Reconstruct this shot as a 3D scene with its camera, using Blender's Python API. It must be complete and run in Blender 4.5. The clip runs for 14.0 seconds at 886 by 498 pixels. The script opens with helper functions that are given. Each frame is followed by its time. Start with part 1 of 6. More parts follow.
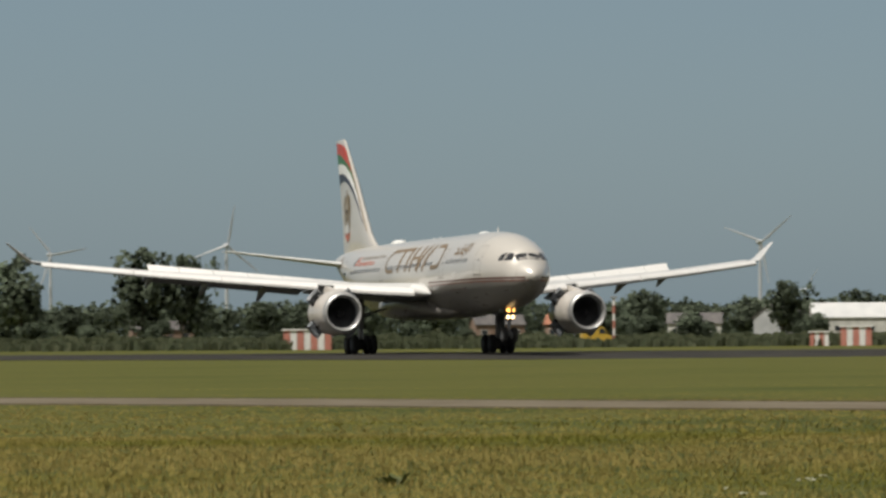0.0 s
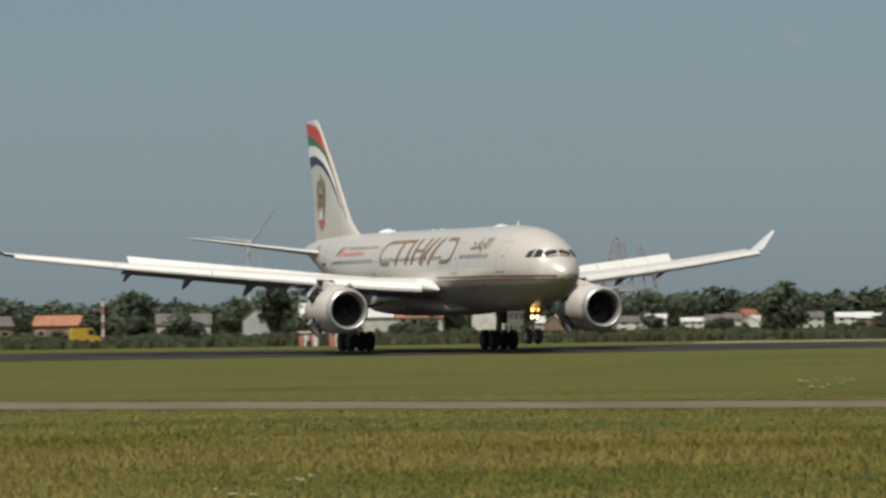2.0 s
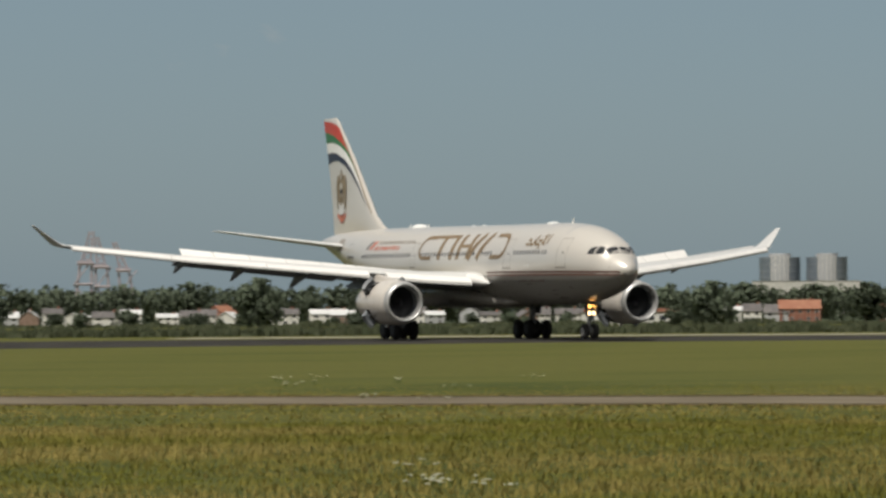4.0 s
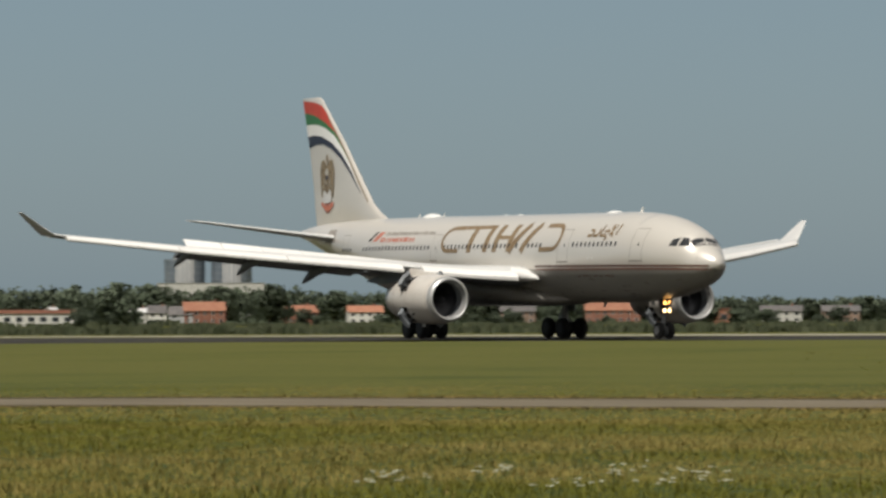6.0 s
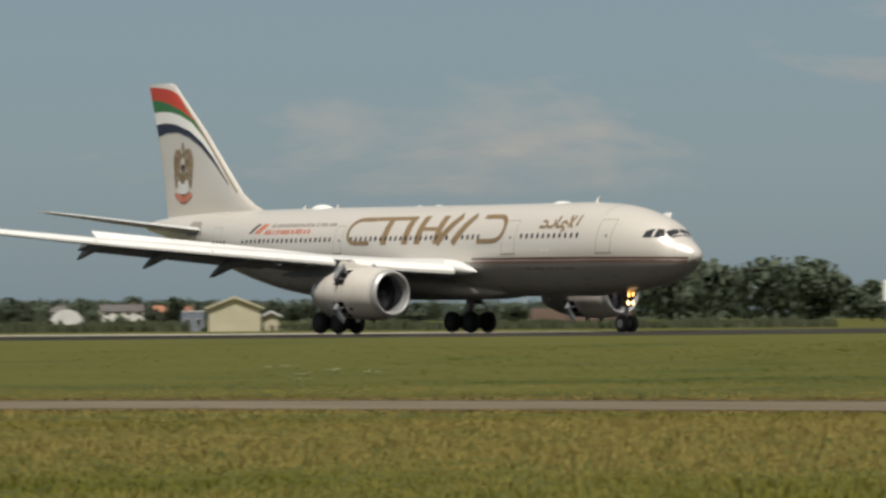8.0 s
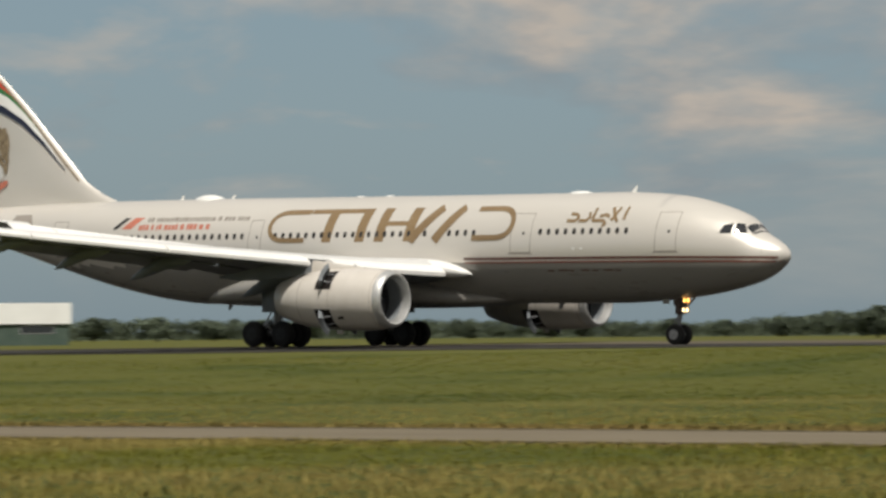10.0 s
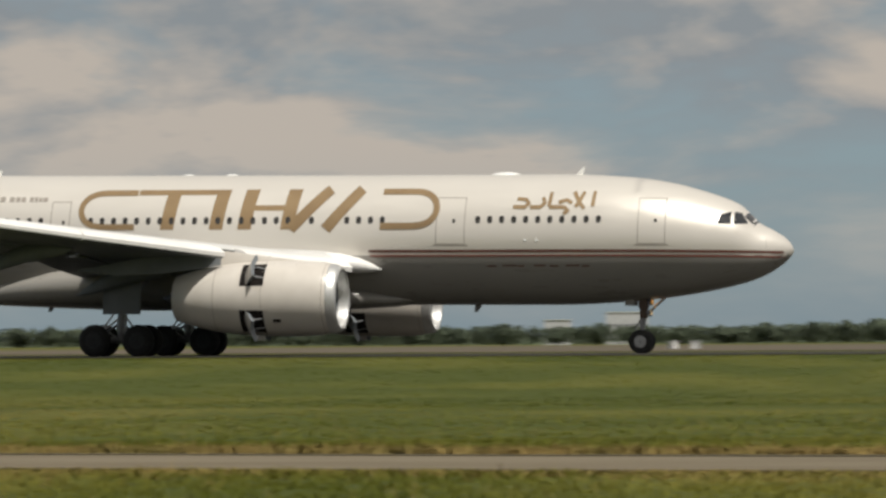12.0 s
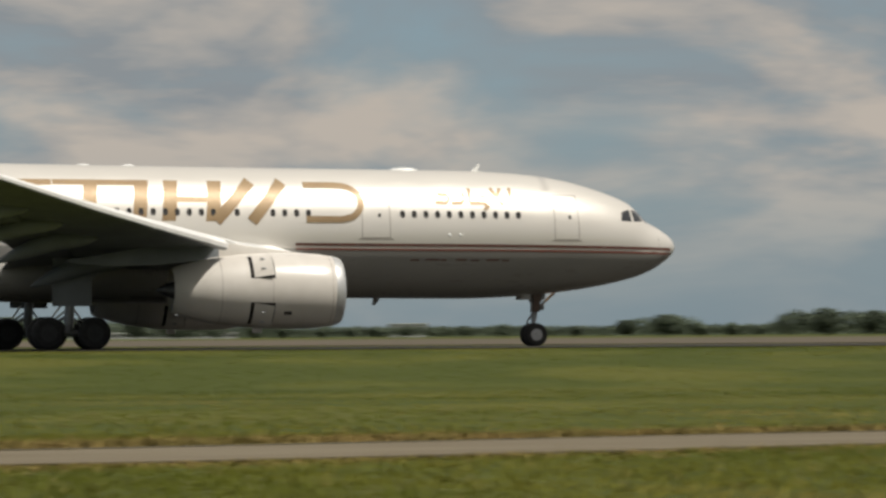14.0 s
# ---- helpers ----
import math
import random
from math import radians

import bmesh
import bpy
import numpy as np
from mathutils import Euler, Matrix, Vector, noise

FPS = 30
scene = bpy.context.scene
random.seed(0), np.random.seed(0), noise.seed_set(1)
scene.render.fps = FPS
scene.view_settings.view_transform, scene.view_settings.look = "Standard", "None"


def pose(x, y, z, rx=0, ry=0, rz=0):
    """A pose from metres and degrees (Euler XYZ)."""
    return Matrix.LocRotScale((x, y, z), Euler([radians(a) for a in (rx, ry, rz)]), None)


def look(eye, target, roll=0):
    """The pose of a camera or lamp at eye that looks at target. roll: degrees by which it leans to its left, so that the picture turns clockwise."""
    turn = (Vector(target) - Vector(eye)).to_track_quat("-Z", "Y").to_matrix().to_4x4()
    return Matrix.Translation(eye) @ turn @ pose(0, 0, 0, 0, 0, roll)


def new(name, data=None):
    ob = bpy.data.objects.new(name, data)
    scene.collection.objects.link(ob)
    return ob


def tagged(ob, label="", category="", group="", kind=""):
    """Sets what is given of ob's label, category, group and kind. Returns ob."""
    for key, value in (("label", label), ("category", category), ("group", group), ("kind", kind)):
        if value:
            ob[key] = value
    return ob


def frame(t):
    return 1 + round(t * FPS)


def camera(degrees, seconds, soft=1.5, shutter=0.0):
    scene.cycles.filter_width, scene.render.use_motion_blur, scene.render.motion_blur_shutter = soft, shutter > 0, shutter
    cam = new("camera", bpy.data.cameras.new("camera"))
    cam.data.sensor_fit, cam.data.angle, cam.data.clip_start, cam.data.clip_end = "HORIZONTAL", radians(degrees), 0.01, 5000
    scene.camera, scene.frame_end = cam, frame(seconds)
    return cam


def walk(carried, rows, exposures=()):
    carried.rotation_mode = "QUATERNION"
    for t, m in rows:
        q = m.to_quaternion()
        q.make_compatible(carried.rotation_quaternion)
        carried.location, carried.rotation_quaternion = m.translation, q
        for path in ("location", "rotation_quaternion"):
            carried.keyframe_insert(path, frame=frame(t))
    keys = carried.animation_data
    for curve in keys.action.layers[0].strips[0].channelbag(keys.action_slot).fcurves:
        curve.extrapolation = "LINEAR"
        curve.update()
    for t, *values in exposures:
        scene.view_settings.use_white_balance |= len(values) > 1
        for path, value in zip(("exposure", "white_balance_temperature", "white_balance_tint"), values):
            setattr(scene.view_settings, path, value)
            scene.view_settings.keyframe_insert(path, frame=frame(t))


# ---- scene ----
cam = camera(12.096, 14.0, soft=2.8, shutter=0.25)


def tripod(x, y, z, tilt, turn, roll):
    """The camera at x, y, z: tilted up from the level, turned, and rolled."""
    return pose(x, y, z, tilt, 0, turn) @ pose(0, 0, 0, 0, 0, roll)


walk(cam, [
    (0.0, tripod(0.00, 0.00, 0.50, 91.167, 86.634, -0.39)),
    (0.5, tripod(0.00, 0.00, 0.50, 91.170, 84.897, -0.49)),
    (1.0, tripod(0.00, 0.00, 0.50, 91.082, 83.513, -0.46)),
    (1.5, tripod(0.00, 0.00, 0.50, 91.079, 82.033, -0.63)),
    (2.0, tripod(0.00, 0.00, 0.50, 91.117, 79.641, -0.65)),
    (2.5, tripod(0.00, 0.00, 0.50, 91.110, 78.142, -0.62)),
    (3.0, tripod(0.00, 0.00, 0.50, 91.065, 76.586, -0.33)),
    (3.5, tripod(0.00, 0.00, 0.50, 91.052, 74.591, -0.19)),
    (4.0, tripod(0.00, 0.00, 0.50, 91.006, 72.464, -0.30)),
    (4.5, tripod(0.00, 0.00, 0.50, 90.993, 70.681, -0.35)),
    (5.0, tripod(0.00, 0.00, 0.50, 90.985, 68.773, -0.29)),
    (5.5, tripod(0.00, 0.00, 0.50, 90.988, 66.674, -0.24)),
    (6.0, tripod(0.00, 0.00, 0.50, 90.999, 64.324, -0.17)),
    (6.5, tripod(0.00, 0.00, 0.50, 91.012, 61.707, -0.12)),
    (7.0, tripod(0.00, 0.00, 0.50, 91.010, 58.336, -0.02)),
    (7.5, tripod(0.00, 0.00, 0.50, 90.999, 55.990, -0.31)),
    (8.0, tripod(0.00, 0.00, 0.50, 90.959, 51.792, -0.37)),
    (8.5, tripod(0.00, 0.00, 0.50, 91.032, 48.891, -0.41)),
    (9.0, tripod(0.00, 0.00, 0.50, 91.071, 45.180, -0.40)),
    (9.5, tripod(0.00, 0.00, 0.50, 91.138, 40.953, -0.40)),
    (10.0, tripod(0.00, 0.00, 0.50, 91.198, 36.332, -0.39)),
    (10.5, tripod(0.00, 0.00, 0.50, 91.238, 31.156, -0.38)),
    (11.0, tripod(0.00, 0.00, 0.50, 91.270, 25.456, -0.36)),
    (11.5, tripod(0.00, 0.00, 0.50, 91.299, 18.046, -0.28)),
    (12.0, tripod(0.00, 0.00, 0.50, 91.293, 11.663, -0.34)),
    (12.5, tripod(0.00, 0.00, 0.50, 91.293, 5.312, -0.44)),
    (13.0, tripod(0.00, 0.00, 0.50, 91.275, -2.164, -0.40)),
    (13.5, tripod(0.00, 0.00, 0.50, 91.225, -8.156, -0.28)),
    (14.0, tripod(0.00, 0.00, 0.50, 91.189, -15.484, -0.35)),
], exposures=[(0.0, 0.0), (7.0, 0.02), (8.5, 0.04), (11.0, 0.10), (14.0, 0.12)])

# ---- world and sun ----
SUN_DIRECTION = Vector((0.43, -0.46, 1.08)).normalized()      # towards the sun
sun_height = math.asin(SUN_DIRECTION.z)
sun_turn = math.atan2(SUN_DIRECTION.x, SUN_DIRECTION.y)

world = bpy.data.worlds.new("world")
scene.world = world
world.use_nodes = True


def build_world():
    nt = world.node_tree
    nt.nodes.clear()
    out = nt.nodes.new("ShaderNodeOutputWorld")
    bg = nt.nodes.new("ShaderNodeBackground")
    sky = nt.nodes.new("ShaderNodeTexSky")
    sky.sky_type = "NISHITA"
    sky.sun_disc = False
    sky.sun_elevation, sky.sun_rotation = sun_height, sun_turn
    sky.air_density, sky.dust_density, sky.ozone_density = 1.0, 1.2, 2.0
    tc = nt.nodes.new("ShaderNodeTexCoord")
    grey = nt.nodes.new("ShaderNodeMixRGB")            # high thin haze greys the blue
    grey.inputs["Fac"].default_value = 0.72
    grey.inputs["Color2"].default_value = (2.20, 3.06, 3.62, 1)
    nt.links.new(sky.outputs["Color"], grey.inputs["Color1"])

    def cloud_noise(lift, scale, squash, detail, rough):
        """Cloud density by direction, sampled a little higher up by lift."""
        mp = nt.nodes.new("ShaderNodeMapping")
        mp.inputs["Location"].default_value = (0.55, 0.0, 0.31 + lift * squash)
        mp.inputs["Scale"].default_value = (1.0, 1.0, squash)
        nt.links.new(tc.outputs["Generated"], mp.inputs["Vector"])
        n = nt.nodes.new("ShaderNodeTexNoise")
        n.inputs["Scale"].default_value, n.inputs["Detail"].default_value = scale, detail
        n.inputs["Roughness"].default_value, n.inputs["Distortion"].default_value = rough, 0.35
        nt.links.new(mp.outputs["Vector"], n.inputs["Vector"])
        return n.outputs["Fac"]

    def sum_of(a, b, factor):
        """a * factor + b."""
        m = nt.nodes.new("ShaderNodeMath")
        m.operation = "MULTIPLY_ADD"
        m.inputs[1].default_value = factor
        nt.links.new(a, m.inputs[0])
        if isinstance(b, float):
            m.inputs[2].default_value = b
        else:
            nt.links.new(b, m.inputs[2])
        return m.outputs[0]

    heap = cloud_noise(0.0, 11.0, 2.7, 8.0, 0.56)
    above = cloud_noise(0.016, 11.0, 2.7, 8.0, 0.56)
    veil = cloud_noise(0.3, 6.0, 6.0, 5.0, 0.5)
    # cloud cover thickens towards the east and upwards
    sep = nt.nodes.new("ShaderNodeSeparateXYZ")
    nt.links.new(tc.outputs["Generated"], sep.inputs["Vector"])
    cover = nt.nodes.new("ShaderNodeMapRange")
    cover.inputs["From Min"].default_value, cover.inputs["From Max"].default_value = -0.95, -0.42
    cover.inputs["To Min"].default_value, cover.inputs["To Max"].default_value = -0.24, 0.045
    nt.links.new(sep.outputs["X"], cover.inputs["Value"])
    total = sum_of(sep.outputs["Z"], sum_of(veil, sum_of(heap, cover.outputs[0], 0.75), 0.25), 0.6)
    ramp = nt.nodes.new("ShaderNodeValToRGB")
    ramp.color_ramp.elements[0].position, ramp.color_ramp.elements[1].position = 0.45, 0.60
    ramp.color_ramp.elements[0].color, ramp.color_ramp.elements[1].color = (0, 0, 0, 1), (1, 1, 1, 1)
    nt.links.new(total, ramp.inputs["Fac"])
    # tops that thin out upwards are sunlit and warm, undersides grey
    slope = sum_of(above, heap, -1.0)
    tone = nt.nodes.new("ShaderNodeValToRGB")
    tone.color_ramp.elements[0].position, tone.color_ramp.elements[1].position = 0.28, 0.80
    tone.color_ramp.elements[0].color, tone.color_ramp.elements[1].color = (2.75, 3.02, 3.2, 1), (5.3, 4.75, 4.15, 1)
    nt.links.new(sum_of(slope, 0.5, 2.6), tone.inputs["Fac"])
    mix = nt.nodes.new("ShaderNodeMixRGB")
    low = nt.nodes.new("ShaderNodeMapRange")
    low.interpolation_type = "SMOOTHSTEP"
    low.inputs["From Min"].default_value, low.inputs["From Max"].default_value = 0.005, 0.05
    low.inputs["To Min"].default_value = 0.15
    nt.links.new(sep.outputs["Z"], low.inputs["Value"])
    fade = nt.nodes.new("ShaderNodeMath")
    fade.operation = "MULTIPLY"
    nt.links.new(ramp.outputs["Color"], fade.inputs[0])
    nt.links.new(low.outputs["Result"], fade.inputs[1])
    nt.links.new(fade.outputs[0], mix.inputs["Fac"])
    nt.links.new(grey.outputs["Color"], mix.inputs["Color1"])
    nt.links.new(tone.outputs["Color"], mix.inputs["Color2"])
    nt.links.new(mix.outputs["Color"], bg.inputs["Color"])
    bg.inputs["Strength"].default_value = 0.085
    nt.links.new(bg.outputs["Background"], out.inputs["Surface"])


build_world()
sun_data = bpy.data.lights.new("sun", "SUN")
sun_data.energy, sun_data.angle, sun_data.color = 3.9, radians(0.6), (1.0, 0.95, 0.86)
sun = new("sun", sun_data)
sun.matrix_world = look((0, 0, 0), -SUN_DIRECTION)
scene.view_settings.exposure = 0.0


# ---- materials ----
def material(name, colour, rough=0.6, metal=0.0, colour2=None, scale=4.0, detail=6.0, spread=(0.35, 0.65), bump=0.0, bump_scale=20.0,
             coat=0.0, emit=None, emit_strength=0.0, stretch=(1, 1, 1), vary=0.0):
    """A surface: two tones mixed by noise at one scale, roughness varied at another, relief by a third."""
    m = bpy.data.materials.new(name)
    m.use_nodes = True
    nt = m.node_tree
    bsdf = nt.nodes["Principled BSDF"]
    bsdf.inputs["Base Color"].default_value = (*colour, 1)
    bsdf.inputs["Roughness"].default_value = rough
    bsdf.inputs["Metallic"].default_value = metal
    bsdf.inputs["Coat Weight"].default_value = coat
    bsdf.inputs["Coat Roughness"].default_value = 0.2 if coat < 0.5 else 0.03
    if emit:
        bsdf.inputs["Emission Color"].default_value = (*emit, 1)
        bsdf.inputs["Emission Strength"].default_value = emit_strength
    tc = nt.nodes.new("ShaderNodeTexCoord")
    mp = nt.nodes.new("ShaderNodeMapping")
    mp.inputs["Scale"].default_value = stretch
    nt.links.new(tc.outputs["Object"], mp.inputs["Vector"])
    last = None
    if colour2:
        n = nt.nodes.new("ShaderNodeTexNoise")
        n.inputs["Scale"].default_value, n.inputs["Detail"].default_value = scale, detail
        nt.links.new(mp.outputs["Vector"], n.inputs["Vector"])
        r = nt.nodes.new("ShaderNodeValToRGB")
        r.color_ramp.elements[0].position, r.color_ramp.elements[1].position = spread
        r.color_ramp.elements[0].color, r.color_ramp.elements[1].color = (*colour, 1), (*colour2, 1)
        nt.links.new(n.outputs["Fac"], r.inputs["Fac"])
        last = r.outputs["Color"]
        rr = nt.nodes.new("ShaderNodeMapRange")
        n2 = nt.nodes.new("ShaderNodeTexNoise")
        n2.inputs["Scale"].default_value = scale * 5.3
        nt.links.new(mp.outputs["Vector"], n2.inputs["Vector"])
        rr.inputs["To Min"].default_value, rr.inputs["To Max"].default_value = max(0.02, rough - 0.1), min(1, rough + 0.1)
        nt.links.new(n2.outputs["Fac"], rr.inputs["Value"])
        nt.links.new(rr.outputs["Result"], bsdf.inputs["Roughness"])
    if vary:
        info = nt.nodes.new("ShaderNodeObjectInfo")
        hsv = nt.nodes.new("ShaderNodeHueSaturation")
        mr = nt.nodes.new("ShaderNodeMapRange")
        mr.inputs["To Min"].default_value, mr.inputs["To Max"].default_value = 1 - vary, 1 + vary
        nt.links.new(info.outputs["Random"], mr.inputs["Value"])
        nt.links.new(mr.outputs["Result"], hsv.inputs["Value"])
        if last:
            nt.links.new(last, hsv.inputs["Color"])
        else:
            hsv.inputs["Color"].default_value = (*colour, 1)
        last = hsv.outputs["Color"]
    if last:
        nt.links.new(last, bsdf.inputs["Base Color"])
    if bump:
        nb = nt.nodes.new("ShaderNodeTexNoise")
        nb.inputs["Scale"].default_value, nb.inputs["Detail"].default_value = bump_scale, 8.0
        nt.links.new(mp.outputs["Vector"], nb.inputs["Vector"])
        b = nt.nodes.new("ShaderNodeBump")
        b.inputs["Strength"].default_value, b.inputs["Distance"].default_value = bump, 0.05
        nt.links.new(nb.outputs["Fac"], b.inputs["Height"])
        nt.links.new(b.outputs["Normal"], bsdf.inputs["Normal"])
    return m


M = {}
M["paint"] = material("champagne_paint", (0.665, 0.63, 0.578), 0.36, 0.3, (0.705, 0.67, 0.618), 0.5, 8, (0.3, 0.7), coat=0.5, stretch=(0.25, 1, 1))
# Greyer belly coat, darkened further for the shade on the body's lower half.
M["belly"] = material("grey_shaded_belly_paint", (0.275, 0.263, 0.240), 0.30, 0.0, (0.315, 0.300, 0.275), 0.6, 8, (0.3, 0.7), coat=0.2, stretch=(0.25, 1, 1))
M["wing"] = material("wing_grey_paint", (0.56, 0.56, 0.55), 0.38, 0.0, (0.63, 0.63, 0.62), 0.7, 8, (0.3, 0.7), stretch=(1, 0.3, 1))
M["wing_white"] = material("wing_white_paint", (0.74, 0.73, 0.71), 0.35, 0.0, (0.80, 0.79, 0.77), 0.8, 6)
# Grey taken well below the paint's own tone, to carry the underside's shade.
M["under"] = material("shaded_underside_paint", (0.150, 0.163, 0.176), 0.42, 0.0, (0.195, 0.210, 0.224), 0.8, 8)
M["nacelle"] = material("nacelle_paint", (0.58, 0.54, 0.49), 0.32, 0.0, (0.64, 0.60, 0.55), 0.9, 6, coat=0.25)
M["metal"] = material("bare_lip_metal", (0.58, 0.58, 0.57), 0.42, 0.7, (0.66, 0.66, 0.65), 3.0)
# Near-black that stands for the unlit depth of openings.
M["dark"] = material("recess_shade", (0.010, 0.009, 0.009), 0.85, 0.0, (0.022, 0.018, 0.016), 6.0)
M["dark"].node_tree.nodes["Principled BSDF"].inputs["Specular IOR Level"].default_value = 0.1
M["fan"] = material("fan_blade_titanium", (0.10, 0.10, 0.11), 0.35, 0.8, (0.15, 0.15, 0.16), 5.0)
M["rubber"] = material("tyre_rubber", (0.018, 0.018, 0.019), 0.85, 0.0, (0.032, 0.031, 0.030), 8.0, bump=0.2)
M["hub"] = material("wheel_hub_alloy", (0.038, 0.038, 0.040), 0.6, 0.2, (0.026, 0.026, 0.028), 9.0)
M["hub_pale"] = material("pale_wheel_hub", (0.45, 0.45, 0.45), 0.5, 0.3, (0.36, 0.36, 0.36), 9.0)
M["strut"] = material("gear_strut_grey", (0.30, 0.31, 0.32), 0.45, 0.1, (0.22, 0.22, 0.23), 4.0)
M["bracket"] = material("brown_gear_fitting", (0.085, 0.055, 0.04), 0.6, 0.1, (0.12, 0.08, 0.06), 5.0)
M["glass"] = material("cockpit_glass", (0.026, 0.028, 0.032), 0.10, 0.0, coat=0.7)
M["cabin"] = material("cabin_window_dark", (0.03, 0.028, 0.027), 0.2, 0.0, (0.05, 0.047, 0.045), 3.0)
M["line"] = material("door_outline_grey", (0.30, 0.27, 0.24), 0.5)
M["line_pale"] = material("emblem_grey", (0.42, 0.40, 0.36), 0.45, 0.0, (0.50, 0.48, 0.44), 3.0)
M["gold"] = material("gold_paint", (0.25, 0.168, 0.088), 0.45, 0.28, (0.29, 0.20, 0.105), 1.0, 4, coat=0.2)
M["red"] = material("red_paint", (0.52, 0.06, 0.035), 0.38, 0.0, (0.46, 0.05, 0.03), 1.5)
M["maroon"] = material("maroon_line_paint", (0.12, 0.05, 0.038), 0.4, 0.0, (0.15, 0.06, 0.045), 2.0)
M["rust"] = material("rust_line_paint", (0.24, 0.07, 0.05), 0.4, 0.0, (0.28, 0.09, 0.06), 2.0)
M["orange"] = material("orange_red_paint", (0.50, 0.17, 0.115), 0.4)
M["green"] = material("green_paint", (0.035, 0.17, 0.06), 0.38, 0.0, (0.03, 0.15, 0.05), 1.5)
M["white"] = material("white_paint", (0.80, 0.80, 0.78), 0.35, 0.0, (0.76, 0.76, 0.74), 1.5)
M["navy"] = material("navy_paint", (0.015, 0.02, 0.045), 0.38, 0.0, (0.02, 0.025, 0.05), 1.5)
M["emblem"] = material("emblem_brown", (0.17, 0.125, 0.075), 0.42, 0.0, (0.30, 0.235, 0.15), 3.0)
M["lamp"] = material("amber_lamp", (0.8, 0.5, 0.2), 0.3, emit=(1.0, 0.46, 0.10), emit_strength=5.0)
M["lampw"] = material("warm_lamp", (0.9, 0.8, 0.6), 0.3, emit=(1.0, 0.68, 0.32), emit_strength=5.0)

M["asphalt"] = material("runway_asphalt", (0.026, 0.024, 0.022), 0.9, 0.0, (0.046, 0.043, 0.038), 0.35, 8, bump=0.3)
M["asphalt"].node_tree.nodes["Principled BSDF"].inputs["Specular IOR Level"].default_value = 0.12
M["concrete"] = material("service_road_concrete", (0.134, 0.112, 0.077), 0.9, 0.0, (0.170, 0.144, 0.102), 0.5, 9, bump=0.25, stretch=(0.3, 1, 1))

M["concrete"].node_tree.nodes["Principled BSDF"].inputs["Specular IOR Level"].default_value = 0.12


def see_through(nt, bsdf, colour, share):
    """Leaves and blades let part of the light through."""
    tr = nt.nodes.new("ShaderNodeBsdfTranslucent")
    nt.links.new(colour, tr.inputs["Color"])
    mix = nt.nodes.new("ShaderNodeMixShader")
    mix.inputs["Fac"].default_value = share
    nt.links.new(bsdf.outputs["BSDF"], mix.inputs[1])
    nt.links.new(tr.outputs["BSDF"], mix.inputs[2])
    nt.links.new(mix.outputs["Shader"], nt.nodes["Material Output"].inputs["Surface"])


def grass_material(name, low, mid, dry, patch, west_bias, east_bias, span, blades=False):
    """Grass: green and straw tones in drifts a few metres long, with finer mottling over them, by place."""
    m = bpy.data.materials.new(name)
    m.use_nodes = True
    nt = m.node_tree
    bsdf = nt.nodes["Principled BSDF"]
    bsdf.inputs["Roughness"].default_value = 0.85
    bsdf.inputs["Specular IOR Level"].default_value = 0.15
    geo = nt.nodes.new("ShaderNodeNewGeometry")
    mp = nt.nodes.new("ShaderNodeMapping")
    mp.inputs["Scale"].default_value = (0.6, 0.42, 1)
    mp.inputs["Rotation"].default_value = (0, 0, 0.35)
    nt.links.new(geo.outputs["Position"], mp.inputs["Vector"])
    big = nt.nodes.new("ShaderNodeTexNoise")
    big.inputs["Scale"].default_value, big.inputs["Detail"].default_value = patch, 5.0
    nt.links.new(mp.outputs["Vector"], big.inputs["Vector"])
    ramp = nt.nodes.new("ShaderNodeValToRGB")
    e = ramp.color_ramp.elements
    e[0].position, e[1].position = 0.36, 0.66
    e[0].color, e[1].color = (*low, 1), (*dry, 1)
    k = e.new(0.5)
    k.color = (*mid, 1)
    sep = nt.nodes.new("ShaderNodeSeparateXYZ")
    nt.links.new(geo.outputs["Position"], sep.inputs["Vector"])
    east = nt.nodes.new("ShaderNodeMapRange")          # drier meadow in the west, lusher in the east
    east.inputs["From Min"].default_value, east.inputs["From Max"].default_value = span
    east.inputs["To Min"].default_value, east.inputs["To Max"].default_value = west_bias, east_bias
    nt.links.new(sep.outputs["X"], east.inputs["Value"])
    bias = nt.nodes.new("ShaderNodeMath")
    bias.operation = "ADD"
    nt.links.new(big.outputs["Fac"], bias.inputs[0])
    nt.links.new(east.outputs["Result"], bias.inputs[1])
    nt.links.new(bias.outputs[0], ramp.inputs["Fac"])
    fine = nt.nodes.new("ShaderNodeTexNoise")
    fine.inputs["Scale"].default_value, fine.inputs["Detail"].default_value = 2.6, 6.0
    nt.links.new(geo.outputs["Position"], fine.inputs["Vector"])
    hsv = nt.nodes.new("ShaderNodeHueSaturation")
    mr = nt.nodes.new("ShaderNodeMapRange")
    mr.inputs["From Min"].default_value, mr.inputs["From Max"].default_value = 0.3, 0.7
    mr.inputs["To Min"].default_value, mr.inputs["To Max"].default_value = 0.88, 1.12
    nt.links.new(fine.outputs["Fac"], mr.inputs["Value"])
    nt.links.new(mr.outputs["Result"], hsv.inputs["Value"])
    isl = nt.nodes.new("ShaderNodeMapRange")
    isl.inputs["To Min"].default_value, isl.inputs["To Max"].default_value = 0.494, 0.506
    nt.links.new(geo.outputs["Random Per Island"], isl.inputs["Value"])
    nt.links.new(isl.outputs["Result"], hsv.inputs["Hue"])
    nt.links.new(ramp.outputs["Color"], hsv.inputs["Color"])
    nt.links.new(hsv.outputs["Color"], bsdf.inputs["Base Color"])
    if blades:
        see_through(nt, bsdf, hsv.outputs["Color"], 0.5)
    return m


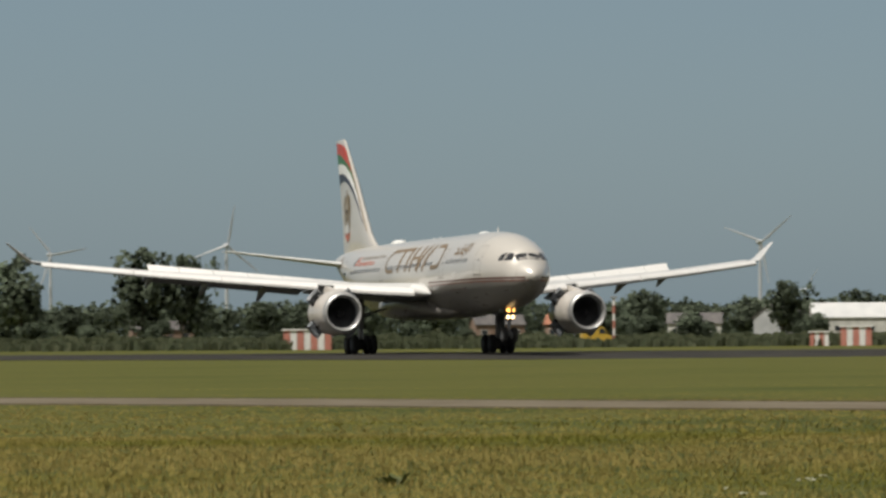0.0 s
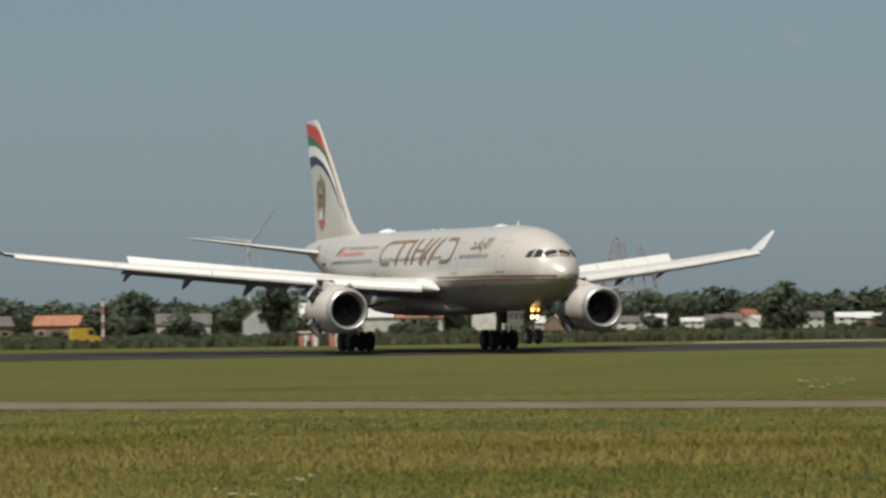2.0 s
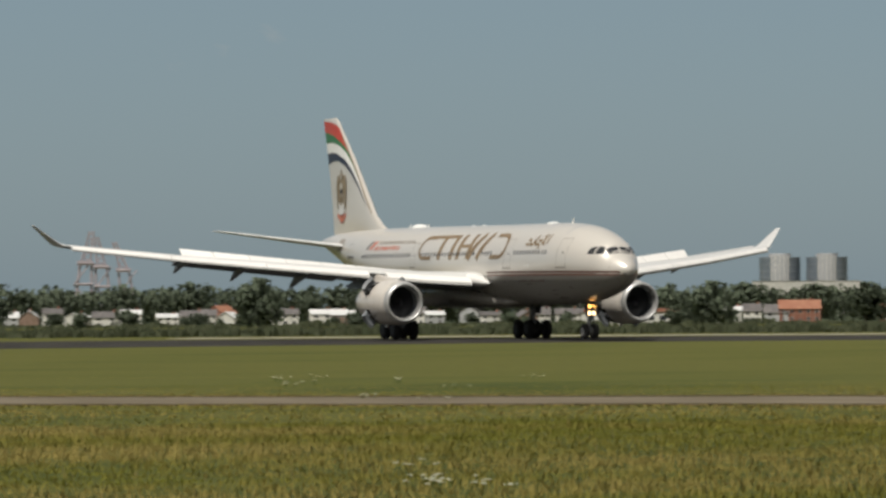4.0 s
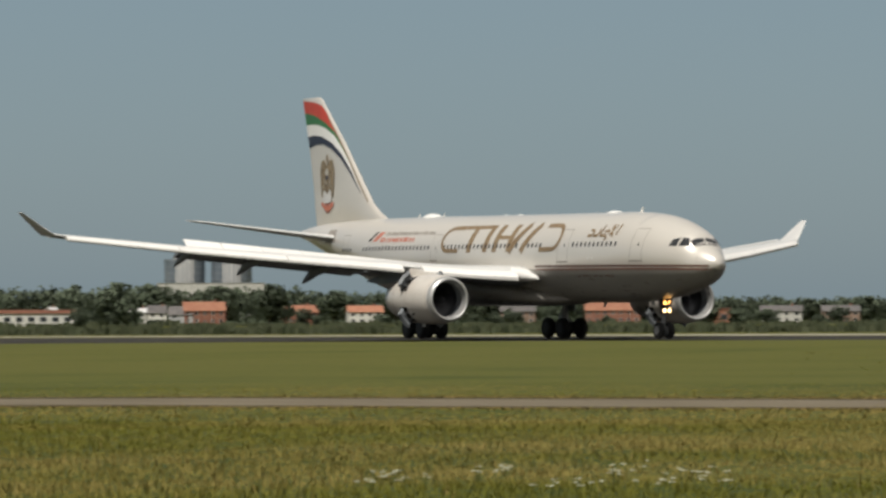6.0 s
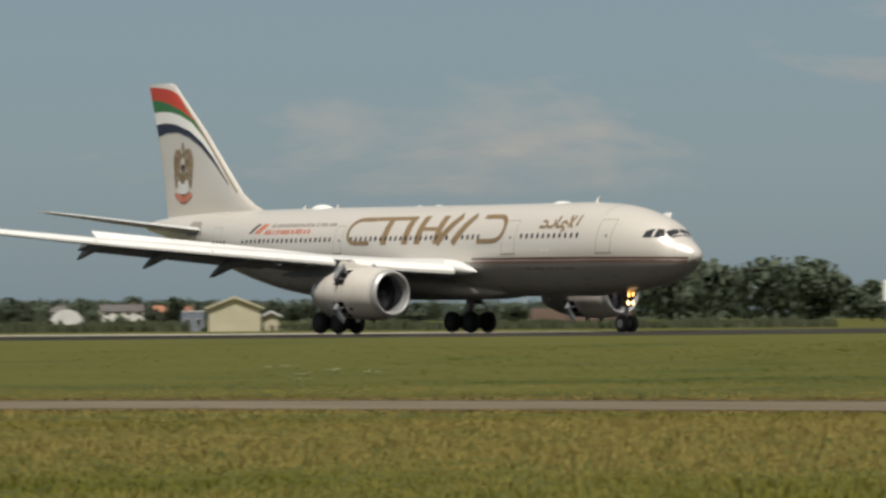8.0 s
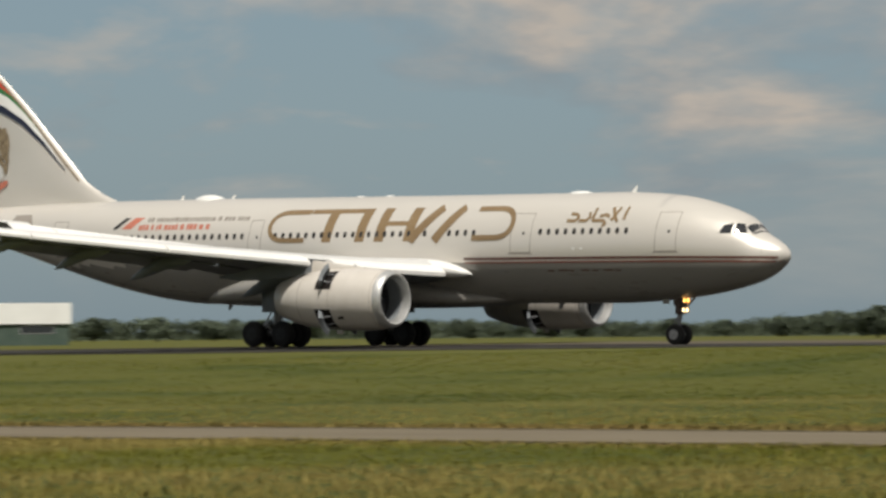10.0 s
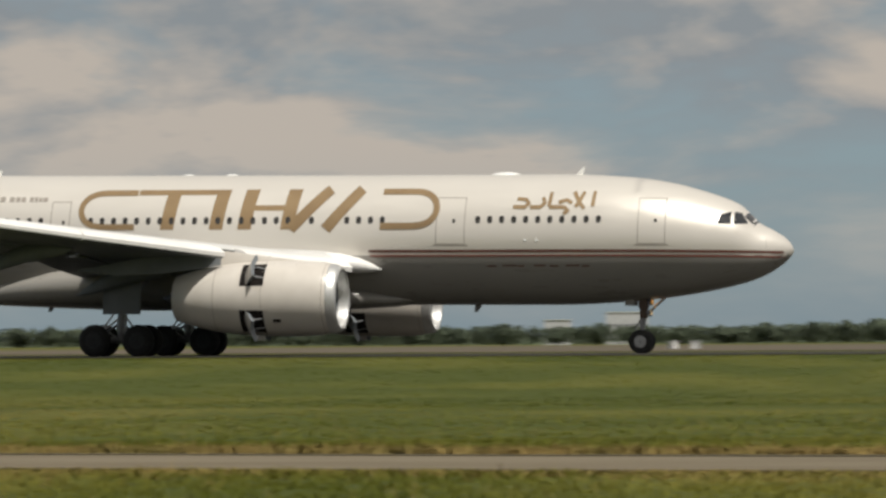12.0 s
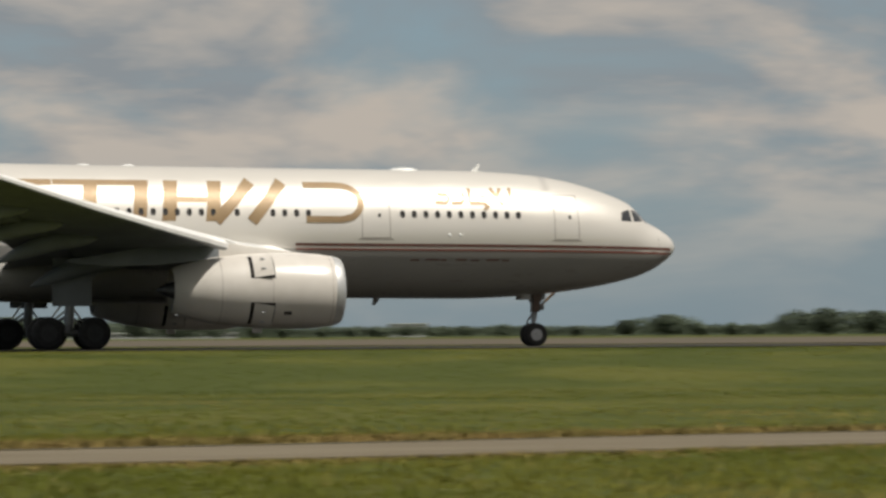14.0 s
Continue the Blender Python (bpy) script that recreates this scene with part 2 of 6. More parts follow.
M["ground"] = grass_material("meadow_ground", (0.050, 0.062, 0.009), (0.080, 0.084, 0.014), (0.090, 0.090, 0.017), 0.20, 0.10, -0.10, (-135.0, -30.0))
M["grass"] = grass_material("meadow_grass", (0.150, 0.168, 0.027), (0.240, 0.232, 0.044), (0.400, 0.322, 0.105), 0.16, 0.13, -0.05, (-44.0, -4.0), True)
M["mown"] = grass_material("mown_grass", (0.094, 0.116, 0.016), (0.140, 0.150, 0.023), (0.172, 0.164, 0.032), 0.20, 0.08, -0.05, (-135.0, -30.0), True)
# Dark brown for the shaded foot of the verge grass.
M["verge_foot_shade"] = material("verge_shade_brown", (0.045, 0.037, 0.018), 0.95, 0.0, (0.075, 0.060, 0.028), 3.0, 8, bump=0.4)
M["verge"] = material("dry_verge_grass", (0.265, 0.185, 0.055), 0.9, 0.0, (0.185, 0.148, 0.036), 0.8, 6, (0.35, 0.65))
M["petal"] = material("white_umbel", (0.46, 0.46, 0.33), 0.8, 0.0, (0.58, 0.57, 0.45), 4.0)
M["weed"] = material("weed_leaf", (0.075, 0.09, 0.022), 0.7, 0.0, (0.10, 0.115, 0.032), 6.0)
M["stem"] = material("green_stem", (0.07, 0.11, 0.03), 0.85)


# ---- small mesh helpers ----
def mesh_of(name, verts, faces, mats, face_mats=None, smooth=True):
    me = bpy.data.meshes.new(name)
    me.from_pydata([tuple(map(float, v)) for v in verts], [], [tuple(map(int, f)) for f in faces])
    for m in (mats if isinstance(mats, (list, tuple)) else [mats]):
        me.materials.append(m)
    if face_mats is not None:
        me.polygons.foreach_set("material_index", [int(i) for i in face_mats])
    me.polygons.foreach_set("use_smooth", [smooth] * len(me.polygons))
    me.update()
    return me


def fix_normals(me):
    bm = bmesh.new()
    bm.from_mesh(me)
    bmesh.ops.recalc_face_normals(bm, faces=bm.faces)
    bm.to_mesh(me)
    bm.free()
    me.set_sharp_from_angle(angle=radians(42))
    return me


def rounded_light(me, normals):
    """Leaf clumps take the crown's outward normals."""
    me.polygons.foreach_set("use_smooth", [True] * len(me.polygons))
    me.normals_split_custom_set_from_vertices([tuple(n) for n in normals])
    return me


def piece(name, verts, faces, mats, parent=None, label="", smooth=True, face_mats=None, at=None, fix=True):
    """One mesh object, under its thing."""
    me = mesh_of(name, verts, faces, mats, face_mats, smooth)
    if fix:
        fix_normals(me)
    ob = new(name, me)
    if parent:
        ob.parent = parent
    if at is not None:
        ob.matrix_basis = at
    if label:
        ob["label"] = label
    return ob


def loft(rings, cap=True, closed=True):
    """Rings of equal length joined into a skin."""
    n = len(rings[0])
    verts = [p for r in rings for p in r]
    faces = []
    for i in range(len(rings) - 1):
        for j in range(n if closed else n - 1):
            k = (j + 1) % n
            faces.append((i * n + j, i * n + k, (i + 1) * n + k, (i + 1) * n + j))
    if cap:
        faces.append(tuple(range(n))[::-1])
        faces.append(tuple((len(rings) - 1) * n + j for j in range(n)))
    return verts, faces


def box(x0, x1, y0, y1, z0, z1):
    v = [(x, y, z) for x in (x0, x1) for y in (y0, y1) for z in (z0, z1)]
    f = [(0, 1, 3, 2), (4, 6, 7, 5), (0, 4, 5, 1), (2, 3, 7, 6), (0, 2, 6, 4), (1, 5, 7, 3)]
    return v, f


def merge(*parts):
    verts, faces = [], []
    for v, f in parts:
        o = len(verts)
        verts += list(v)
        faces += [tuple(i + o for i in q) for q in f]
    return verts, faces


def tube(p, q, r0, r1=None, n=10):
    """A round bar from p to q."""
    p, q = Vector(p), Vector(q)
    r1 = r0 if r1 is None else r1
    a = (q - p).normalized()
    u = a.orthogonal().normalized()
    w = a.cross(u)
    rings = [[tuple(c + r * (math.cos(2 * math.pi * k / n) * u + math.sin(2 * math.pi * k / n) * w)) for k in range(n)]
             for c, r in ((p, r0), (q, r1))]
    return loft(rings)


def turned(profile, n=24, axis="y", cap=True):
    """A solid turned round an axis: profile rows are (along, radius)."""
    rings = []
    for a, r in profile:
        ring = []
        for k in range(n):
            c, s = r * math.cos(2 * math.pi * k / n), r * math.sin(2 * math.pi * k / n)
            ring.append({"y": (c, a, s), "x": (a, c, s), "z": (c, s, a)}[axis])
        rings.append(ring)
    return loft(rings, cap)


# ---- airliner ----
FUSE_X = np.array([0.0, -0.15, -0.4, -0.9, -1.5, -1.9, -2.3, -2.9, -4.1, -5.3, -6.6, -8.0, -10.0, -14, -20, -26, -32, -38, -40, -44, -48, -52, -56, -58.3])
FUSE_TOP = np.array([4.64, 4.90, 5.13, 5.44, 5.75, 6.16, 6.52, 6.80, 7.20, 7.51, 7.72, 7.84, 7.92, 7.93, 7.94, 7.97, 8.0, 8.03, 8.03, 8.02, 7.97, 7.85, 7.64, 7.38])
FUSE_LOW = np.array([4.44, 4.22, 3.97, 3.62, 3.33, 3.18, 3.07, 2.92, 2.68, 2.50, 2.36, 2.25, 2.17, 2.16, 2.16, 2.16, 2.16, 2.18, 2.36, 3.05, 4.05, 5.15, 6.20, 6.75])
FUSE_HALF = np.array([0.08, 0.36, 0.62, 0.98, 1.31, 1.50, 1.68, 1.91, 2.26, 2.50, 2.67, 2.78, 2.82, 2.82, 2.82, 2.82, 2.82, 2.82, 2.79, 2.54, 2.08, 1.48, 0.78, 0.32])


def slopes(xs, ys):
    """Slopes for a smooth line through points that never overshoots."""
    h, d = np.diff(xs), np.diff(ys) / np.diff(xs)
    m = np.zeros(len(xs))
    for k in range(1, len(xs) - 1):
        if d[k - 1] * d[k] > 0:
            m[k] = (h[k - 1] + h[k]) / (h[k] / d[k - 1] + h[k - 1] / d[k])
    m[0], m[-1] = d[0], d[-1]
    return m


BODY_LINES = [(a, slopes(-FUSE_X, a)) for a in (FUSE_TOP, FUSE_LOW, FUSE_HALF)]


def fuse(x):
    """Middle height, half height and half width of the body at x."""
    xs = -FUSE_X
    s = min(max(-x, xs[0]), xs[-1])
    k = int(min(max(np.searchsorted(xs, s) - 1, 0), len(xs) - 2))
    h = xs[k + 1] - xs[k]
    u = (s - xs[k]) / h
    top, low, half = (float((2 * u ** 3 - 3 * u * u + 1) * a[k] + (u ** 3 - 2 * u * u + u) * h * m[k] + (3 * u * u - 2 * u ** 3) * a[k + 1] + (u ** 3 - u * u) * h * m[k + 1]) for a, m in BODY_LINES)
    return (top + low) / 2, (top - low) / 2, half


def side(x, z, lift=0.0, hand=-1):
    """The point of the body's skin at x and height z on one side; hand -1 is starboard."""
    zc, hh, hw = fuse(x)
    u = max(-0.999, min(0.999, (z - zc) / hh))
    return (x, hand * (hw * math.sqrt(1 - u * u) + lift), z)


def skin_patch(corner_fn, nu, nv, lift, hand=-1):
    """A thin patch on the skin; corner_fn maps (u, v) in 0..1 to (x, z)."""
    verts, faces = [], []
    for i in range(nu + 1):
        for j in range(nv + 1):
            verts.append(side(*corner_fn(i / nu, j / nv), lift, hand))
    for i in range(nu):
        for j in range(nv):
            a = i * (nv + 1) + j
            faces.append((a, a + 1, a + nv + 2, a + nv + 1))
    return verts, faces


def bar(x0, z0, x1, z1, w0, w1=None, lift=0.008, hand=-1):
    """A painted bar on the skin from (x0, z0) to (x1, z1), w wide along x (steep bars) or z (level bars)."""
    w1 = w0 if w1 is None else w1
    if abs(z1 - z0) > abs(x1 - x0) * 0.5:
        return skin_patch(lambda u, v: (x0 + (x1 - x0) * v + (w0 * (1 - v) + w1 * v) * u, z0 + (z1 - z0) * v), 2, 8, lift, hand)
    n = max(3, int(abs(x1 - x0) / 0.5))
    return skin_patch(lambda u, v: (x0 + (x1 - x0) * u, z0 + (z1 - z0) * u + w0 * v), n, 2, lift, hand)


def aerofoil(chord, thick, n=12, blunt=0.0):
    """Section points (aft along -x from the leading edge, up z), upper surface first."""
    pts = []
    xs = [0.5 * (1 - math.cos(math.pi * i / n)) for i in range(n + 1)]
    def half(u):
        return 5 * thick * (0.2969 * math.sqrt(u) - 0.126 * u - 0.3516 * u * u + 0.2843 * u ** 3 - 0.1015 * u ** 4) + blunt * u
    for u in xs:
        pts.append((-u * chord, half(u) * chord * 1.0))
    for u in xs[-2:0:-1]:
        pts.append((-u * chord, -half(u) * chord * 0.85))
    return pts


WING = [  # span, leading edge x, leading edge z, chord, thickness, twist
    (1.0, -17.9, 3.90, 12.6, 0.125, 1.6), (2.8, -18.9, 3.96, 11.6, 0.120, 1.6), (6.0, -20.9, 4.14, 9.9, 0.105, 1.1), (9.4, -23.1, 4.46, 8.0, 0.095, 0.6),
    (15.0, -26.9, 5.00, 6.35, 0.09, 0.2), (21.0, -30.95, 5.62, 4.75, 0.085, 0.0), (28.75, -36.25, 6.55, 2.60, 0.08, 0.0)]


def wing_at(y, u, up=0.0):
    """The point at span y, a part u of the chord aft, up above the chord line."""
    s = [w[0] for w in WING]
    lx, lz, ch, th, tw = (float(np.interp(y, s, [w[k] for w in WING])) for k in range(1, 6))
    return Vector((lx - u * ch, y, lz - math.sin(radians(tw)) * u * ch + up))


def wing_thick(y, u):
    s = [w[0] for w in WING]
    ch, th = (float(np.interp(y, s, [w[k] for w in WING])) for k in (3, 4))
    return ch * 5 * th * (0.2969 * math.sqrt(u) - 0.126 * u - 0.3516 * u * u + 0.2843 * u ** 3 - 0.1015 * u ** 4)


def span_panel(y0, y1, u0, u1, lift0, lift1, thick, n=6, drop0=0.0, droop=0.0):
    """A thin panel along the span from chord part u0 to u1, lifted at its ends."""
    rings = []
    for i in range(n + 1):
        y = y0 + (y1 - y0) * i / n
        a, b = wing_at(y, u0, lift0), wing_at(y, u1, lift1)
        m = (a + b) / 2 + Vector((0, 0, thick * 0.3))
        up = Vector((0, 0, thick))
        rings.append([tuple(a + up * 0.5), tuple(m + up * 0.6), tuple(b + up * 0.15), tuple(b - up * 0.15), tuple(m - up * 0.4), tuple(a - up * 0.5)])
    return loft(rings)


def mirrored(vf):
    v, f = vf
    return [(x, -y, z) for x, y, z in v], [tuple(reversed(q)) for q in f]


def hand_of(vf, hand):
    return vf if hand > 0 else mirrored(vf)


def build_wing(plane, hand):
    def put(name, vf, mat, parent, label="", face_mats=None):
        return piece(name, *hand_of(vf, hand), mat, parent, label, face_mats=face_mats)
    # main box, cut off where the flaps begin
    rings = []
    for y, lx, lz, ch, th, tw in WING:
        ring = []
        for ax, az in aerofoil(ch, th):
            if ax < -0.80 * ch:
                ax = -0.80 * ch + (ax + 0.80 * ch) * 0.12
            ring.append((lx + ax, y, lz + az + math.sin(radians(tw)) * ax))
        rings.append(ring)
    v, f = loft(rings)
    n = len(rings[0])
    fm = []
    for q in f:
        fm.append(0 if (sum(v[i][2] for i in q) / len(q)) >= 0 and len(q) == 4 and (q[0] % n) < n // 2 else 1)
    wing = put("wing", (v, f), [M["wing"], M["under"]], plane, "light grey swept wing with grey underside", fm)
    # slats along the leading edge
    for y0, y1 in ((3.7, 8.85), (9.95, 16.2), (16.25, 22.1), (22.15, 28.3)):
        rings = []
        for i in range(7):
            y = y0 + (y1 - y0) * i / 6
            a = wing_at(y, 0.0)
            ch = float(np.interp(y, [w[0] for w in WING], [w[3] for w in WING])) ** 0.5 * 0.42
            sec = [(-0.95, 0.26), (-0.45, 0.24), (-0.05, 0.12), (0.14, -0.06), (0.12, -0.20), (-0.02, -0.27), (-0.22, -0.24), (-0.36, -0.03), (-0.95, 0.22)]
            ring = [(a.x + 0.42 + p * ch, y, a.z - 0.16 + q * ch) for p, q in sec]
            rings.append(ring)
        v, f = loft(rings)
        # lower slat faces get the shade-darkened grey
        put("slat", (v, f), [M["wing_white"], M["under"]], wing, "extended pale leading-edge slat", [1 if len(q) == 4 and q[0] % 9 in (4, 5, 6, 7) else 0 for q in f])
    # flaps: two panels, lowered
    for y0, y1 in ((3.0, 9.2), (9.5, 20.6)):
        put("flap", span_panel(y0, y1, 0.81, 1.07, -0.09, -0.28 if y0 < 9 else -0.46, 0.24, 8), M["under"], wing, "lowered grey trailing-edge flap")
    put("aileron", span_panel(20.9, 28.4, 0.80, 1.0, 0.0, -0.05, 0.22, 6), M["wing"], wing)
    # raised spoilers, edge to edge
    for y0, y1 in ((4.6, 8.7), (8.75, 11.1), (11.15, 13.5), (13.55, 15.9), (15.95, 18.3), (18.35, 20.5)):
        rings = []
        for k in range(4):
            y = y0 + (y1 - y0) * k / 3
            t0 = wing_thick(y, 0.62)
            a, c = wing_at(y, 0.62, t0), wing_at(y, 0.77, t0 + 0.34 + 0.22 * (y - 4) / 16)
            up = Vector((0.03, 0, 0.035))
            rings.append([tuple(a + up), tuple(c + up), tuple(c - up), tuple(a - up)])
        put("spoiler", loft(rings), M["wing_white"], wing, "raised white spoiler panel")
    # fairings under the flap tracks
    for y, ln, r in ((6.1, 4.6, 0.40), (12.4, 4.3, 0.38), (16.4, 3.9, 0.34), (20.3, 3.4, 0.30)):
        a = wing_at(y, 0.52, -wing_thick(y, 0.52) * 0.85 + 0.05)
        rings = []
        for i in range(11):
            u = i / 10
            rad = r * (math.sin(math.pi * min(1, u * 1.02)) ** 0.6 + 0.03)
            droop = -0.06 * u * ln - 0.58 * max(0, u - 0.40) ** 1.3 * ln * 0.6
            c = a + Vector((-u * ln, 0, droop - 0.12))
            rings.append([(c.x, c.y + rad * 0.55 * math.cos(q), c.z + rad * math.sin(q)) for q in [2 * math.pi * k / 12 for k in range(12)]])
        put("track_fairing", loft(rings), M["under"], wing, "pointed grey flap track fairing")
    # winglet
    rings = []
    for u in np.linspace(0, 1, 7):
        bend = min(1, u * 4)
        y = 28.75 + 1.80 * u
        z = 6.55 + 1.50 * max(0, u - 0.06) / 0.94
        lx = -36.25 - 1.60 * u
        ch = 2.60 - 1.85 * u
        ring = []
        for ax, az in aerofoil(ch, 0.09):
            ring.append((lx + ax, y - az * bend * 0.8, z + az * (1 - bend * 0.6)))
        rings.append(ring)
    put("winglet", loft(rings), M["wing"], wing, "upswept grey winglet")
    # lamp in the tip
    put("navigation_lamp", turned([(-0.05, 0.01), (0.0, 0.06), (0.12, 0.05), (0.16, 0.01)], 8, "x"), M["white"], wing).matrix_basis = pose(-36.3, hand * 28.8, 6.55)
    return wing


def build_engine(plane, hand):
    """Long-duct nacelle with a bare metal lip, fan, four pivoting reverser doors."""
    cx, cy, cz = -18.1, hand * 9.22, 2.36
    eng = piece("engine", *turned([(0.12, 1.30), (-0.25, 1.475), (-0.8, 1.56), (-1.6, 1.60), (-2.8, 1.60), (-4.2, 1.545), (-5.4, 1.40), (-6.3, 1.20), (-7.05, 0.97),
                                   (-7.10, 0.90), (-6.4, 0.95), (-5.0, 1.0), (-1.3, 1.22), (-0.3, 1.14), (0.02, 1.20), (0.12, 1.30)], 48, "x", False), M["nacelle"], plane,
                "champagne long-duct engine nacelle", at=pose(cx, cy, cz))
    eng.data.polygons.foreach_set("use_smooth", [True] * len(eng.data.polygons))
    piece("inlet_lip", *turned([(-0.22, 1.482), (0.02, 1.425), (0.14, 1.355), (0.17, 1.28), (0.12, 1.205), (-0.05, 1.165), (-0.35, 1.13), (-0.35, 1.10), (-0.37, 1.47), (-0.22, 1.482)], 48, "x", False),
          M["metal"], eng, "polished metal inlet lip")
    piece("inlet_duct", *turned([(-0.30, 1.135), (-0.9, 1.16), (-1.25, 1.20), (-1.25, 1.19), (-0.9, 1.15), (-0.30, 1.125)], 40, "x", False), M["under"], eng)
    ring = []
    for r, tw, w in ((0.30, 0.9, 0.22), (0.75, 0.6, 0.30), (1.19, 0.25, 0.34)):
        d = w * 0.5
        ring.append([(-1.15 + d * math.sin(tw), r, d * math.cos(tw)), (-1.17, r, 0), (-1.15 - d * math.sin(tw), r, -d * math.cos(tw)), (-1.20, r, 0)])
    blade = fix_normals(mesh_of("fan_blade", *loft(ring), M["fan"]))
    for k in range(26):
        o = new("fan_blade", blade)
        o.parent = eng
        o.matrix_basis = Matrix.Rotation(2 * math.pi * k / 26, 4, "X")
    piece("fan_backing", *turned([(-1.45, 1.18), (-1.45, 0.0001)], 32, "x", False), M["dark"], eng)
    piece("spinner", *turned([(-0.62, 0.01), (-0.72, 0.10), (-0.9, 0.21), (-1.2, 0.33), (-1.3, 0.33)], 20, "x"), M["fan"], eng, "dark conical spinner")
    piece("exhaust_plug", *turned([(-5.6, 0.55), (-6.6, 0.48), (-7.3, 0.28), (-7.7, 0.04)], 20, "x"), M["fan"], eng)
    piece("exhaust_lining", *turned([(-6.95, 0.93), (-5.6, 0.98), (-5.5, 0.0001)], 32, "x", False), M["dark"], eng)
    # cowl joints
    for x, w in ((-0.42, 0.02), (-3.02, 0.02), (-5.15, 0.025)):
        r = float(np.interp(-x, [0.25, 0.8, 1.6, 2.8, 4.2, 5.4], [1.475, 1.56, 1.60, 1.60, 1.545, 1.40])) + 0.004
        piece("cowl_joint", *turned([(x, r - 0.02), (x, r), (x - w, r), (x - w, r - 0.02)], 48, "x", False), M["line"], eng)
    doors = []
    for mid in (42, 138, 222, 318):
        # the opening: a near-black patch just over the cowl, for its unlit depth
        def shell(a0, a1, x0, x1, lift, nu=8, nx=4):
            verts, faces = [], []
            for i in range(nu + 1):
                a = radians(a0 + (a1 - a0) * i / nu)
                for j in range(nx + 1):
                    x = x0 + (x1 - x0) * j / nx
                    r = float(np.interp(-x, [0.8, 1.6, 2.8, 4.2, 5.4], [1.56, 1.60, 1.60, 1.545, 1.40])) + lift
                    verts.append((x, r * math.cos(a), r * math.sin(a)))
            for i in range(nu):
                for j in range(nx):
                    b = i * (nx + 1) + j
                    faces.append((b, b + 1, b + nx + 2, b + nx + 1))
            return verts, faces
        piece("reverser_opening", *shell(mid - 23, mid + 23, -2.93, -3.98, 0.006), M["dark"], eng, "dark reverser opening")
        v0, f0 = shell(mid - 22, mid + 22, -2.98, -3.95, 0.03)
        v1, _ = shell(mid - 19, mid + 19, -3.06, -3.88, -0.16)
        n = len(v0)
        verts = v0 + v1
        faces = list(f0) + [tuple(i + n for i in reversed(q)) for q in f0]
        rim = [i * 5 for i in range(9)] + [40 + j for j in range(1, 5)] + [44 - 5 * i for i in range(1, 9)] + [4 - j for j in range(1, 4)]
        for a, b in zip(rim, rim[1:] + rim[:1]):
            faces.append((a, b, b + n, a + n))
        # the hinge runs across the cowl near the door's forward third
        hinge = Vector((-3.70, 1.50 * math.cos(radians(mid)), 1.50 * math.sin(radians(mid))))
        turn = Matrix.Rotation(radians(mid), 4, "X")
        back = (Matrix.Translation(hinge) @ turn).inverted()
        local = [tuple(back @ Vector(p)) for p in verts]
        door = piece("reverser_door", local, faces, [M["nacelle"], M["under"]], eng, "pivoting reverser door, open during braking",
                     face_mats=[0] * len(f0) + [1] * (len(faces) - len(f0)))
        door.matrix_basis = Matrix.Translation(hinge) @ turn
        doors.append((door, Matrix.Translation(hinge) @ turn))
        for da in (-9, 9):        # actuator struts inside the opening
            a = radians(mid + da)
            piece("actuator", *tube((-2.92, 1.56 * math.cos(a), 1.56 * math.sin(a)), (-3.5, 1.72 * math.cos(a), 1.72 * math.sin(a)), 0.035, None, 8), M["strut"], eng, "grey reverser actuator")
    piece("drain_mast", *box(-3.6, -3.2, -0.03, 0.03, -1.78, -1.56), M["nacelle"], eng)
    piece("inlet_vent", *box(-2.52, -2.2, -1.33 if hand < 0 else 1.20, -1.20 if hand < 0 else 1.33, -1.02, -0.80), M["dark"], eng)
    # pylon
    rings = []
    for x, zt, zb, w in ((-19.6, 3.96, 3.90, 0.03), (-20.4, 4.06, 3.85, 0.14), (-21.5, 4.18, 3.8, 0.20), (-23.2, 4.40, 3.7, 0.26), (-26.0, 4.22, 3.4, 0.28), (-28.0, 3.85, 3.35, 0.18), (-29.6, 3.6, 3.5, 0.04)):
        rings.append([(x, cy - w, zb), (x, cy - w, (zt + zb) / 2), (x, cy - w * 0.6, zt), (x, cy + w * 0.6, zt), (x, cy + w, (zt + zb) / 2), (x, cy + w, zb)])
    piece("pylon", *loft(rings[:4]), M["nacelle"], plane, "champagne engine pylon")
    # the rear half is coloured dark, as the wing's shadow on it
    piece("pylon_fairing", *loft(rings[3:]), M["under"], plane, "grey rear pylon fairing under the wing")
    return doors


WHEELS = []
LEGS = []


def build_wheel(name, radius, width, parent, at):
    w = piece(name, *turned([(-width * 0.5, radius * 0.55), (-width * 0.5, radius * 0.80), (-width * 0.40, radius * 0.94), (-width * 0.2, radius), (width * 0.2, radius),
                             (width * 0.40, radius * 0.94), (width * 0.5, radius * 0.80), (width * 0.5, radius * 0.55)], 28), M["rubber"], parent, "black rubber tyre", at=at)
    piece("hub", *turned([(-width * 0.50, radius * 0.08), (-width * 0.55, radius * 0.20), (-width * 0.50, radius * 0.30), (-width * 0.52, radius * 0.50), (-width * 0.4, radius * 0.56), (width * 0.4, radius * 0.56), (width * 0.52, radius * 0.50), (width * 0.50, radius * 0.30), (width * 0.55, radius * 0.20), (width * 0.50, radius * 0.08)], 20), M["hub_pale"] if name == "nose_wheel" else M["hub"], w, "grey alloy hub")
    WHEELS.append((w, at, radius))
    return w


